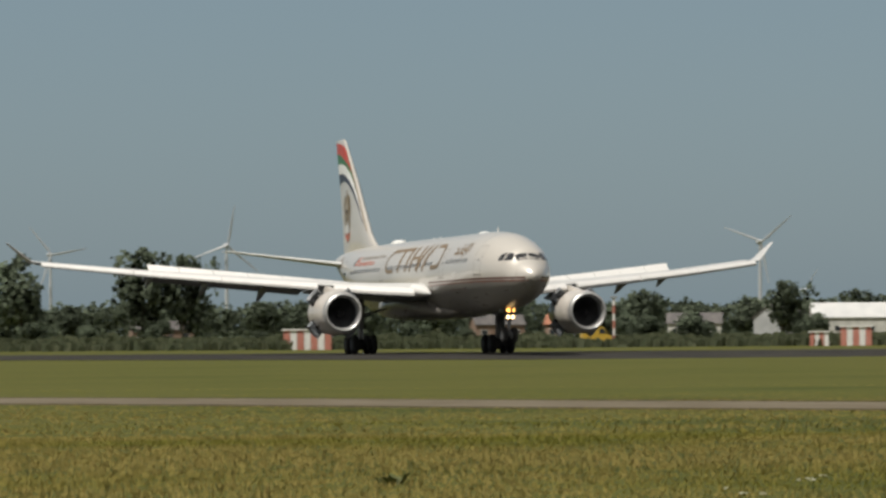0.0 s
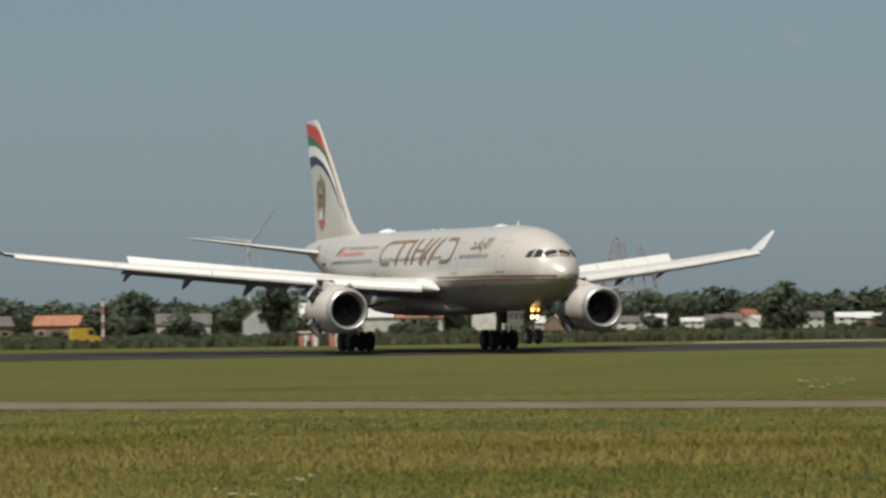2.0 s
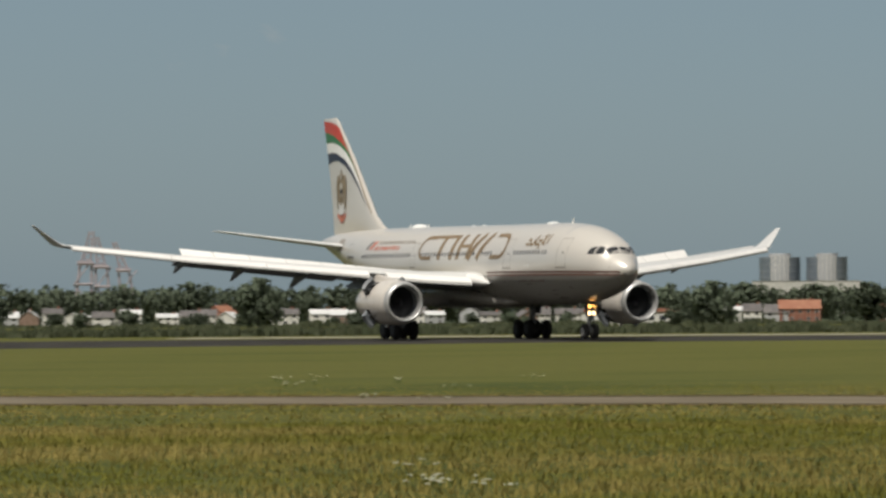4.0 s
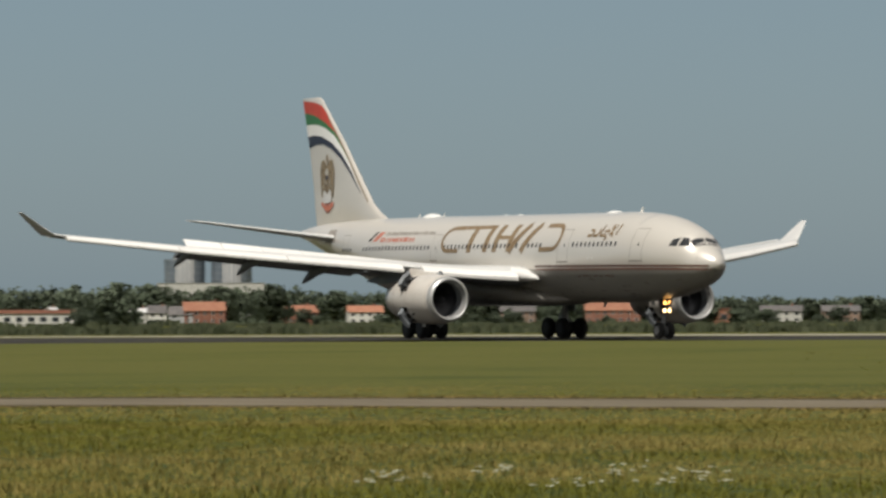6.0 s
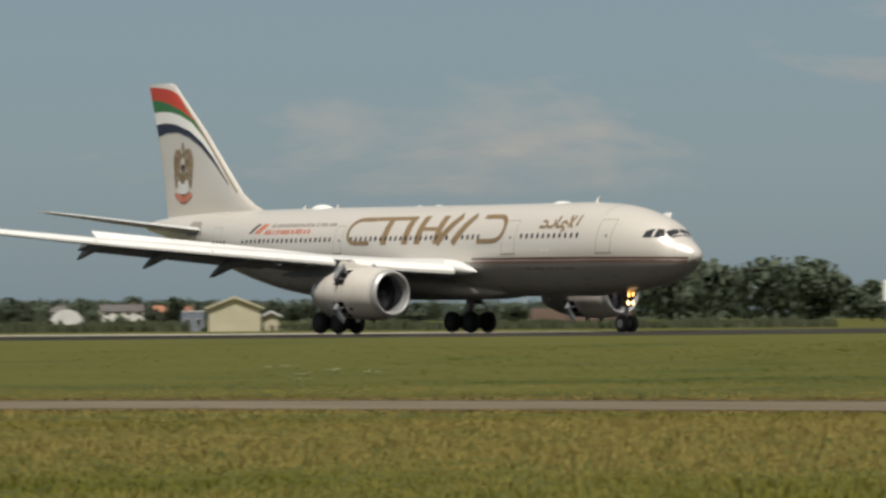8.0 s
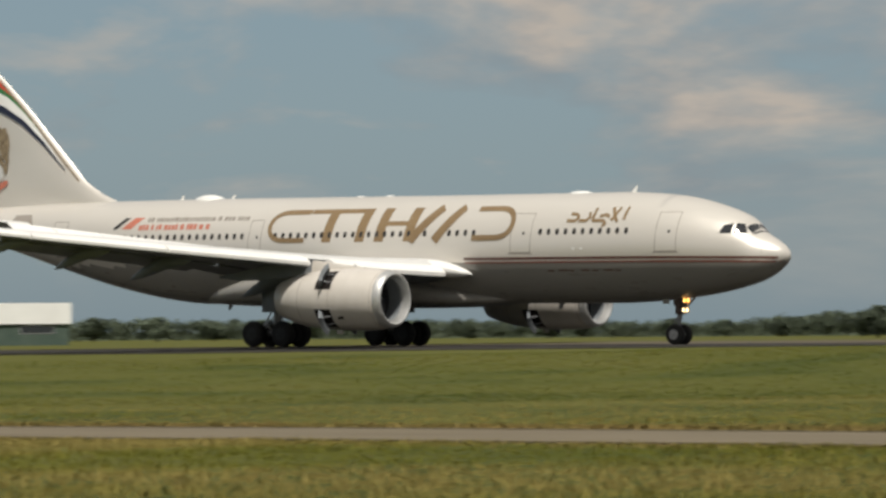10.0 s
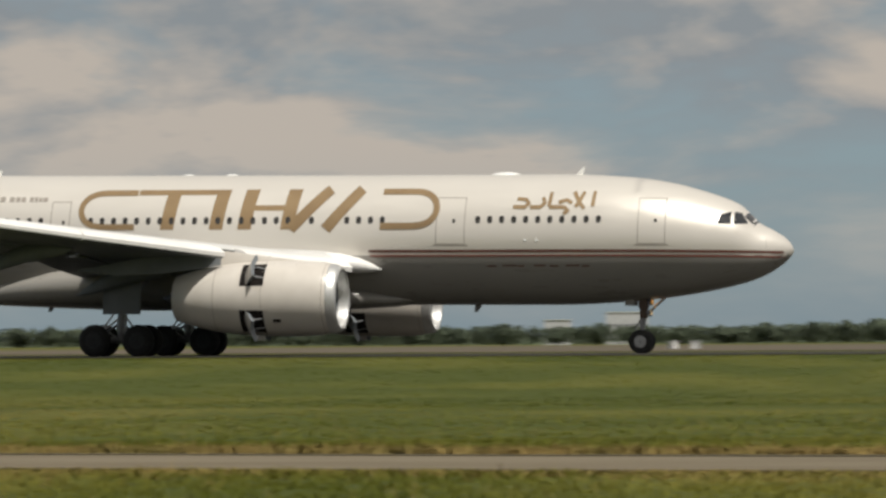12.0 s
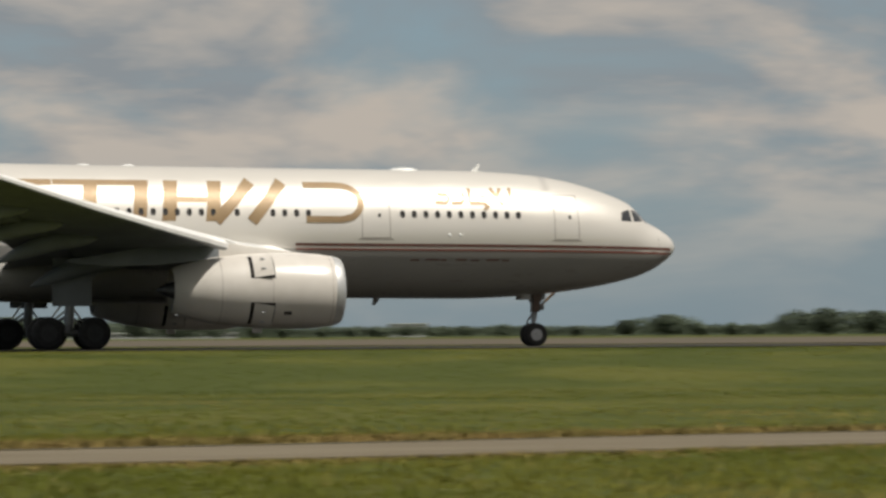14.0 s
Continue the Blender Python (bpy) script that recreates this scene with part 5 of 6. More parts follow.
M["tower_glass"] = material("tower_facade", (0.13, 0.16, 0.19), 0.45, 0.0, (0.17, 0.20, 0.23), 0.1)
M["tower_band"] = material("tower_band_grey", (0.19, 0.215, 0.24), 0.6, 0.0, (0.23, 0.255, 0.28), 0.1)
M["brick_hall"] = material("dark_brown_brick", (0.135, 0.092, 0.074), 0.9, 0.0, (0.175, 0.122, 0.100), 0.7)
M["taxi"] = material("taxiway_concrete", (0.30, 0.28, 0.23), 0.9, 0.0, (0.37, 0.34, 0.29), 0.2, 8)
M["yellow"] = material("yellow_vehicle_paint", (0.55, 0.36, 0.05), 0.4)


# trees: tapered trunk, limbs, crown of many leaf clumps
def tree_meshes(seed, height, spread, low):
    rng = random.Random(seed)
    parts = [tube((0, 0, -0.2), (rng.uniform(-0.1, 0.1), 0, height * 0.55), height * 0.028, height * 0.012, 8)]
    tips = []
    for k in range(7):
        a = rng.uniform(0, 6.283)
        z0 = height * rng.uniform(0.22, 0.5)
        q = Vector((math.cos(a) * spread * rng.uniform(0.2, 0.36), math.sin(a) * spread * rng.uniform(0.2, 0.36), z0 + height * rng.uniform(0.12, 0.32)))
        parts.append(tube((0, 0, z0), q, height * 0.010, height * 0.004, 6))
        tips.append(q)
    trunk = fix_normals(mesh_of("trunk", *merge(*parts), M["bark"]))
    verts, faces, outward = [], [], []
    lobes = [(Vector((rng.gauss(0, spread * 0.20), rng.gauss(0, spread * 0.20), height * rng.uniform(low + 0.08, 0.86))), spread * rng.uniform(0.15, 0.30)) for _ in range(15)]
    lobes += [(t, spread * 0.2) for t in tips]
    lobes.append((Vector((0, 0, height * 0.9)), spread * 0.14))
    for c, r in lobes:
        for _ in range(70):
            d = Vector((rng.gauss(0, 1), rng.gauss(0, 1), rng.gauss(0, 0.85)))
            p = c + d.normalized() * r * rng.uniform(0.55, 1.05)
            p.z = max(height * low, min(height, p.z))
            s = spread * rng.uniform(0.032, 0.060)
            u = Vector((rng.gauss(0, 1), rng.gauss(0, 1), rng.gauss(0, 0.7))).normalized()
            w = u.orthogonal().normalized()
            v2 = u.cross(w)
            o = len(verts)
            outward += [(p - c).normalized() * 0.7 + u * 0.12] * 4
            verts += [p + w * s, p + v2 * s * 0.85 + u * s * 0.4, p - w * s, p - v2 * s * 0.85 + u * s * 0.4]
            faces += [(o, o + 1, o + 2), (o, o + 2, o + 3)]
    heart = Vector((0, 0, height * 0.42))
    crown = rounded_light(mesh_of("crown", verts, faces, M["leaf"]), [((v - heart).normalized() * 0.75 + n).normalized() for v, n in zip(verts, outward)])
    return trunk, crown


TREE_KINDS = [tree_meshes(11, 10.0, 9.0, 0.14), tree_meshes(12, 10.0, 7.4, 0.10), tree_meshes(13, 10.0, 11.5, 0.12), tree_meshes(14, 10.0, 8.2, 0.05)]


def plant_tree(kind, bearing, far, height, wide, label, group, turn=0.0):
    """A tree of that height; wide scales its spread."""
    trunk, crown = TREE_KINDS[kind]
    t = new("tree")
    t.matrix_basis = facing(bearing, far, turn)
    k = height / 10.0
    t.scale = (k * wide, k * wide, k)
    for name, me in (("trunk", trunk), ("crown", crown)):
        o = new(name, me)
        o.parent = t
    tagged(t, label, "tree", group)
    return t


BELT = [(67, 26), (68.4, 30), (69.8, 28), (70.1, 4), (70.9, 4), (71.2, 20), (71.9, 18), (72.2, 3), (77, 5), (79.5, 20), (81.5, 36), (83, 44), (85, 44), (86, 28), (91, 28), (95, 30), (97, 20), (108, 20), (110, 28), (114, 32),
        (117, 16), (119.5, 30), (121, 34), (122.5, 14), (128, 26), (133, 26), (136.2, 60), (136.8, 112), (139.3, 104), (139.8, 26), (142, 30), (143.2, 32), (146, 34), (150, 40), (154, 46),
        (157, 60), (160, 62), (166, 64), (170, 70), (173, 62), (177, 60), (183, 62), (187, 60)]


def skyline(b):
    """Height of the tree tops above eye level, in thousandths of the distance, at a bearing."""
    lift = float(np.interp(b, [67, 120, 140, 187], [16, 16, 11, 10]))
    return (float(np.interp(b, [p[0] for p in BELT], [p[1] for p in BELT])) + lift) / 7.4


def belt_distance(b):
    return float(np.interp(b, [67, 80, 100, 125, 134, 136.5, 139.6, 140.2, 147, 152, 167, 170, 187], [1500, 1350, 1700, 1500, 1100, 820, 820, 1300, 1500, 1850, 1850, 1200, 1150]))


def plant_belts():
    """A front row of trees along the horizon whose tops follow the skyline, and one joined mass of woods behind."""
    rng = random.Random(5)
    b = 67.0
    while b < 187:
        far = belt_distance(b) * rng.uniform(0.96, 1.05)
        h = 0.5 + far * skyline(b) / 1000 * rng.uniform(0.74, 1.06)
        wide = rng.uniform(0.95, 1.35) * (1.5 if h < 8 else 1.0)
        plant_tree(rng.randrange(4), b, far, h, wide, "dark green broadleaf tree in a far tree belt" if h > 6 else "low dark green tree in a far tree belt", "far tree belt", rng.uniform(0, 360))
        b += math.degrees(h * wide * rng.uniform(1.15, 1.75) / far)
    for b, top, kind, wide in ((182.4, 156, 1, 0.95), (180.75, 162, 3, 0.9), (180.2, 148, 0, 0.6), (169.6, 104, 1, 0.8), (173.9, 84, 3, 0.9), (172.0, 96, 0, 0.8), (165.0, 84, 2, 0.8),
                               (158.8, 74, 2, 0.9), (156.7, 72, 0, 1.0), (143.1, 64, 2, 1.2), (69.3, 46, 3, 1.3), (71.5, 34, 0, 1.3), (120.4, 52, 2, 1.3)):
        plant_tree(kind, b, 960, 0.5 + 960 * top / 7400, wide, "tall dark green tree standing out of the tree belt", "standing trees", kind * 70)


def belt_mass():
    """The rows behind, joined: leaf clumps heaped into crowns."""
    rng = random.Random(6)
    verts, faces, outward = [], [], []
    b = 66.5
    while b < 187.5:
        far = belt_distance(b) * rng.uniform(1.05, 1.13)
        h = 0.5 + far * skyline(b) / 1000 * rng.uniform(0.80, 0.98)
        w = h * rng.uniform(0.38, 0.52) * (1.6 if h < 8 else 1.0)
        base = spot(b, far)
        for _ in range(200):
            d = Vector((rng.gauss(0, 1), rng.gauss(0, 1), rng.gauss(0, 1))).normalized() * rng.uniform(0.5, 1.0)
            p = base + Vector((d.x * w, d.y * w, h * 0.52 + d.z * h * 0.47))
            s = h * rng.uniform(0.05, 0.085)
            u = Vector((rng.gauss(0, 1), rng.gauss(0, 1), rng.gauss(0, 0.7))).normalized()
            x = u.orthogonal().normalized()
            y = u.cross(x)
            o = len(verts)
            outward += [(d.normalized() + u * 0.12).normalized()] * 4
            verts += [p + x * s, p + y * s * 0.85 + u * s * 0.4, p - x * s, p - y * s * 0.85 + u * s * 0.4]
            faces += [(o, o + 1, o + 2), (o, o + 2, o + 3)]
        b += math.degrees(w * rng.uniform(0.42, 0.7) / far)
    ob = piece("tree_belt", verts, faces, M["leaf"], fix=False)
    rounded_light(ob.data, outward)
    tagged(ob, "mass of dark green trees behind the belt's front row", "woods", kind="stuff")


def clump_field(name, seed, count, sampler, size, mat, label, category):
    """Uncountable low growth in one mesh."""
    rng = random.Random(seed)
    verts, faces = [], []
    for _ in range(count):
        p, h = sampler(rng)
        for _ in range(3):
            s = size * rng.uniform(0.6, 1.3)
            a = rng.uniform(0, 6.283)
            w = Vector((math.cos(a), math.sin(a), 0)) * s
            q = p + Vector((rng.gauss(0, s * 0.5), rng.gauss(0, s * 0.5), 0))
            t = q + Vector((rng.gauss(0, s * 0.25), rng.gauss(0, s * 0.25), h * rng.uniform(0.7, 1.1)))
            o = len(verts)
            verts += [q - w, q + w, t + w * 0.7, t - w * 0.7, t + Vector((0, 0, s * 0.4))]
            faces += [(o, o + 1, o + 2, o + 3), (o + 3, o + 2, o + 4)]
    ob = piece(name, verts, faces, mat, smooth=False, fix=False)
    tagged(ob, label, category, kind="stuff")


def gable(w, d, eave, ridge, along=True):
    """Walls and roof of a gabled house, ridge along x."""
    walls = ([(-w / 2, -d / 2, 0), (w / 2, -d / 2, 0), (w / 2, d / 2, 0), (-w / 2, d / 2, 0), (-w / 2, -d / 2, eave), (w / 2, -d / 2, eave), (w / 2, d / 2, eave), (-w / 2, d / 2, eave),
              (-w / 2, 0, ridge), (w / 2, 0, ridge)],
             [(0, 1, 5, 4), (2, 3, 7, 6), (1, 2, 6, 9, 5), (3, 0, 4, 8, 7)])
    o, t = 0.35, 0.22
    slope = (ridge - eave) / (d / 2)
    roof = []
    for s in (-1, 1):
        e = (s * (d / 2 + o), eave - slope * o)
        roof.append(loft([[(x, 0, ridge + 0.02), (x, e[0], e[1] + 0.02), (x, e[0], e[1] + t), (x, 0, ridge + t + 0.04)] for x in (-w / 2 - o, w / 2 + o)]))
    return walls, roof


def build_house(name, bearing, far, wide, deep, eave, ridge, wall, roof, label, group="", turn=0.0, storeys=2, bays=3, door=True, category="house"):
    h = new(name)
    h.matrix_basis = facing(bearing, far, turn)
    tagged(h, label, category, group)
    walls, slopes = gable(wide, deep, eave, ridge)
    piece("wall", *walls, wall, h, smooth=False)
    for s in slopes:
        piece("roof", *s, roof, h, smooth=False)
    zs = [eave * (0.30 if storeys == 1 else (0.22 + 0.48 * k)) for k in range(storeys)]
    wd, ht = wide / bays * 0.42, min(1.4, eave / storeys * 0.48)
    for k, z in enumerate(zs):
        for j in range(bays):
            x = -wide / 2 + wide * (j + 0.5) / bays
            if door and k == 0 and j == bays // 2:
                piece("door", *box(x - 0.5, x + 0.5, -deep / 2 - 0.05, -deep / 2 + 0.05, 0.02, 2.1), M["tile_dark"], h, smooth=False)
                continue
            win = piece("window", *box(x - wd / 2, x + wd / 2, -deep / 2 - 0.06, -deep / 2 + 0.04, z, z + ht), M["render_white"], h, smooth=False)
            piece("pane", *box(x - wd / 2 + 0.1, x + wd / 2 - 0.1, -deep / 2 - 0.08, -deep / 2 - 0.03, z + 0.1, z + ht - 0.1), M["pane"], win, smooth=False)
    if storeys > 1:
        piece("chimney", *box(wide * 0.25, wide * 0.25 + 0.7, -0.3, 0.3, ridge - 0.5, ridge + 0.9), M["brick_red"], h, smooth=False)
    return h


def build_shed(name, bearing, far, wide, deep, high, wall, roof, label, bays, category="building", turn=0.0, band=0.0, group="", over=0.4, slab=0.3):
    """A flat-roofed long building with a roof slab, piers and a row of windows."""
    h = new(name)
    h.matrix_basis = facing(bearing, far, turn)
    tagged(h, label, category, group)
    piece("wall", *box(-wide / 2, wide / 2, -deep / 2, deep / 2, 0, high - slab), wall, h, smooth=False)
    piece("roof", *box(-wide / 2 - over, wide / 2 + over, -deep / 2 - over, deep / 2 + over, high - slab - band, high), roof, h, smooth=False)
    for j in range(bays):
        x = -wide / 2 + wide * (j + 0.5) / bays
        w = wide / bays * 0.55
        win = piece("window", *box(x - w / 2, x + w / 2, -deep / 2 - 0.06, -deep / 2 + 0.05, high * 0.28, high * 0.28 + (high - band) * 0.36), M["steel"], h, smooth=False)
        piece("pane", *box(x - w / 2 + 0.12, x + w / 2 - 0.12, -deep / 2 - 0.09, -deep / 2 - 0.03, high * 0.28 + 0.12, high * 0.28 + (high - band) * 0.36 - 0.12), M["pane"], win, smooth=False)
    return h


def build_striped_shelter(bearing, far, wide, high, stripes, label):
    h = new("marker_shelter")
    h.matrix_basis = facing(bearing, far)
    tagged(h, label, "shelter", "striped marker shelters")
    for k in range(stripes):
        x0, x1 = -wide / 2 + wide * k / stripes, -wide / 2 + wide * (k + 1) / stripes
        piece("panel", *box(x0 + 0.02, x1 - 0.02, -1.5, 1.5, 0, high), M["stripe_red"] if k % 2 == 0 else M["stripe_white"], h, smooth=False)
    piece("roof", *box(-wide / 2 - 0.12, wide / 2 + 0.12, -1.62, 1.62, high, high + 0.14), M["stripe_white"], h, smooth=False)


def build_turbine(bearing, far, hub, blade, yaw, phase, label):
    t = new("wind_turbine")
    t.matrix_basis = facing(bearing, far, yaw)
    tagged(t, label, "wind turbine", "wind turbines")
    piece("tower", *tube((0, 0, 0), (0, 0, hub - 1), hub * 0.022, hub * 0.012, 16), M["turbine"], t)
    piece("nacelle", *turned([(-3.2, 0.4), (-2.8, 1.5), (0, 1.8), (5.2, 1.5), (6.0, 0.4)], 14, "y"), M["turbine"], t, at=pose(0, 0, hub))
    parts = [turned([(-5.2, 0.05), (-4.7, 0.9), (-3.4, 1.3), (-3.2, 1.3)], 14, "y")]
    for k in range(3):
        a = 2 * math.pi * k / 3
        rings = []
        for r, c, th in ((1.0, 1.0, 0.5), (blade * 0.18, blade * 0.058, 0.35), (blade * 0.5, blade * 0.042, 0.22), (blade * 0.85, blade * 0.026, 0.12), (blade, blade * 0.012, 0.05)):
            p = Vector((math.sin(a), 0, math.cos(a))) * r
            u = Vector((math.cos(a), 0.25, -math.sin(a)))
            v = Vector((0, 1, 0))
            rings.append([tuple(p + Vector((0, -4.0, 0)) + u * c * 0.7), tuple(p + Vector((0, -4.0, 0)) + v * th), tuple(p + Vector((0, -4.0, 0)) - u * c * 0.3), tuple(p + Vector((0, -4.0, 0)) - v * th)])
        parts.append(loft(rings))
    rotor = piece("rotor", *merge(*parts), M["turbine"], t, "three-bladed white rotor")
    rotor.matrix_basis = pose(0, 0, hub)
    return rotor, hub, phase


def build_crane(bearing, far, high, lean, label):
    """A lattice harbour crane: four legs, a portal, a raised jib."""
    c = new("harbour_crane")
    c.matrix_basis = facing(bearing, far)
    tagged(c, label, "crane", "harbour cranes")
    w = high * 0.10
    for k, (x, y) in enumerate(((-w, -w), (w, -w), (-w, w), (w, w))):
        piece("leg", *tube((x, y, 0), (x * 0.6 + lean * high * 0.10, y * 0.6, high * 0.66), high * 0.018, high * 0.014, 6), M["crane"], c)
    for z in (0.22, 0.44, 0.66):
        s = lean * high * 0.15 * z
        for y in (-w, w):
            piece("portal_beam", *tube((-w * 0.9 + s, y, high * z), (w * 0.9 + s, y, high * z), high * 0.014, None, 6), M["crane"], c)
    piece("brace", *merge(*[tube((-w * d, -w, high * z), (w * d, -w * 0.8, high * (z + 0.22)), high * 0.009, None, 6) for z, d in ((0.0, 1), (0.22, -0.9), (0.44, 0.8))]), M["crane"], c)
    piece("machine_house", *box(-w * 0.9 + lean * high * 0.1, w * 0.7 + lean * high * 0.1, -w * 0.6, w * 0.6, high * 0.64, high * 0.69), M["crane"], c, smooth=False)
    x0 = lean * high * 0.10
    x1 = x0 + lean * high * 0.16
    jib = [tube((x0 + w * 0.45 * s, 0, high * 0.68), (x1 + w * 0.2 * s, 0, high), high * 0.013, high * 0.009, 6) for s in (-1, 1)]
    for k in range(6):
        f0, f1 = k / 6, (k + 1) / 6
        s = 1 if k % 2 else -1
        jib.append(tube((x0 + (x1 - x0) * f0 - s * w * (0.45 - 0.25 * f0), 0, high * (0.68 + 0.32 * f0)), (x0 + (x1 - x0) * f1 + s * w * (0.45 - 0.25 * f1), 0, high * (0.68 + 0.32 * f1)), high * 0.007, None, 5))
    piece("jib", *merge(*jib), M["crane"], c, "raised pinkish-grey lattice jib")


def build_tower_block(bearing, far, wide, high, label):
    """A round high-rise: dark glazed drum, a pale ribbed bay to the front, storey rings, roof house."""
    t = new("tower_block")
    t.matrix_basis = facing(bearing, far)
    tagged(t, label, "high-rise", "high-rise towers")
    r = wide / 2
    piece("shaft", *tube((0, 0, 0), (0, 0, high), r, None, 32), M["tower_glass"], t)
    piece("bay", *loft([[(r * 1.02 * math.sin(radians(a)), -r * 1.02 * math.cos(radians(a)), z) for a in range(-26, 27, 4)] + [(0, 0, z)] for z in (0, high + 1.2)]), M["tower_pale"], t, "pale ribbed bay")
    for a in (-24, -12, 0, 12, 24):
        x, y = r * 1.03 * math.sin(radians(a)), -r * 1.03 * math.cos(radians(a))
        piece("rib", *tube((x, y, 0), (x, y, high + 1.2), 0.45, None, 6), M["render_white"], t)
    n = int(high / 5)
    for k in range(n):
        z = high * (k + 0.75) / n
        piece("storey_ring", *turned([(z, r * 0.98), (z, r * 1.012), (z + 0.8, r * 1.012), (z + 0.8, r * 0.98)], 32, "z", False), M["tower_band"], t)
    piece("roof_house", *tube((0, 0, high), (0, 0, high + 3.0), r * 0.55, None, 20), M["render_grey"], t)


def build_van(bearing, far, paint, label, turn=0.0, long=5.4):
    v = new("van")
    v.matrix_basis = facing(bearing, far, turn)
    tagged(v, label, "van", "parked vans")
    prof = [(-0.5, 0.45), (-0.5, 1.9), (-0.47, 2.25), (0.22, 2.25), (0.36, 1.35), (0.5, 1.15), (0.5, 0.45)]
    piece("body", *loft([[(x * long, y, z) for x, z in prof] for y in (-0.95, 0.95)]), paint, v, smooth=False)
    piece("window", *loft([[(x * long, y, z) for x, z in ((0.08, 1.4), (0.08, 2.05), (0.22, 2.05), (0.33, 1.4))] for y in (-0.97, 0.97)]), M["pane"], v, smooth=False)
    for x in (-0.32, 0.32):
        for y in (-0.9, 0.9):
            piece("wheel", *turned([(-0.11, 0.2), (-0.11, 0.33), (0.11, 0.33), (0.11, 0.2)], 14), M["rubber"], v, at=pose(x * long, y, 0.33))


def build_mast(bearing, far, high, label, striped=True, radius=0.28):
    m = new("marker_mast")
    m.matrix_basis = facing(bearing, far)
    tagged(m, label, "mast", "masts")
    n = 6 if striped else 1
    for k in range(n):
        piece("section", *tube((0, 0, high * k / n), (0, 0, high * (k + 1) / n), radius, radius * 0.9, 8), M["stripe_red"] if striped and k % 2 == 0 else (M["stripe_white"] if striped else M["steel"]), m)
    piece("head", *box(-0.5, 0.5, -0.3, 0.3, high, high + 0.3), M["steel"], m, smooth=False)


plant_belts()
belt_mass()


def hedge_spot(rng):
    b = rng.uniform(136.5, 187)
    far = rng.choice((430, 520, 610)) + rng.gauss(0, 6)
    return spot(b, far), rng.uniform(0.25, 0.65) + 0.3 * math.sin(b * 3.1) ** 2


def far_wood_spot(rng):
    b = rng.uniform(66, 188)
    far = rng.uniform(2300, 2600)
    return spot(b, far), 3.0 + 3.2 * noise.noise(Vector((b * 0.9, 0.3, 0))) + rng.uniform(0, 1.4)


clump_field("hedgerow", 21, 11400, hedge_spot, 0.34, M["hedge"], "low untrimmed hedgerows beyond the runway", "hedge")
def garden_spot(rng):
    b = rng.uniform(145, 187)
    far = (1380 if b < 168.5 else 880) * rng.uniform(0.97, 1.03)
    return spot(b, far), (0.8 + 1.8 * max(0.0, noise.noise(Vector((b * 2.3, 0.7, 0))))) * rng.uniform(0.5, 1.3)


clump_field("garden_shrubs", 23, 3600, garden_spot, 0.85, M["hedge"], "untidy shrubs and hedges before the village", "shrubs")
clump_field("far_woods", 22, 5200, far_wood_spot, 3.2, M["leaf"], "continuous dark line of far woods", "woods")

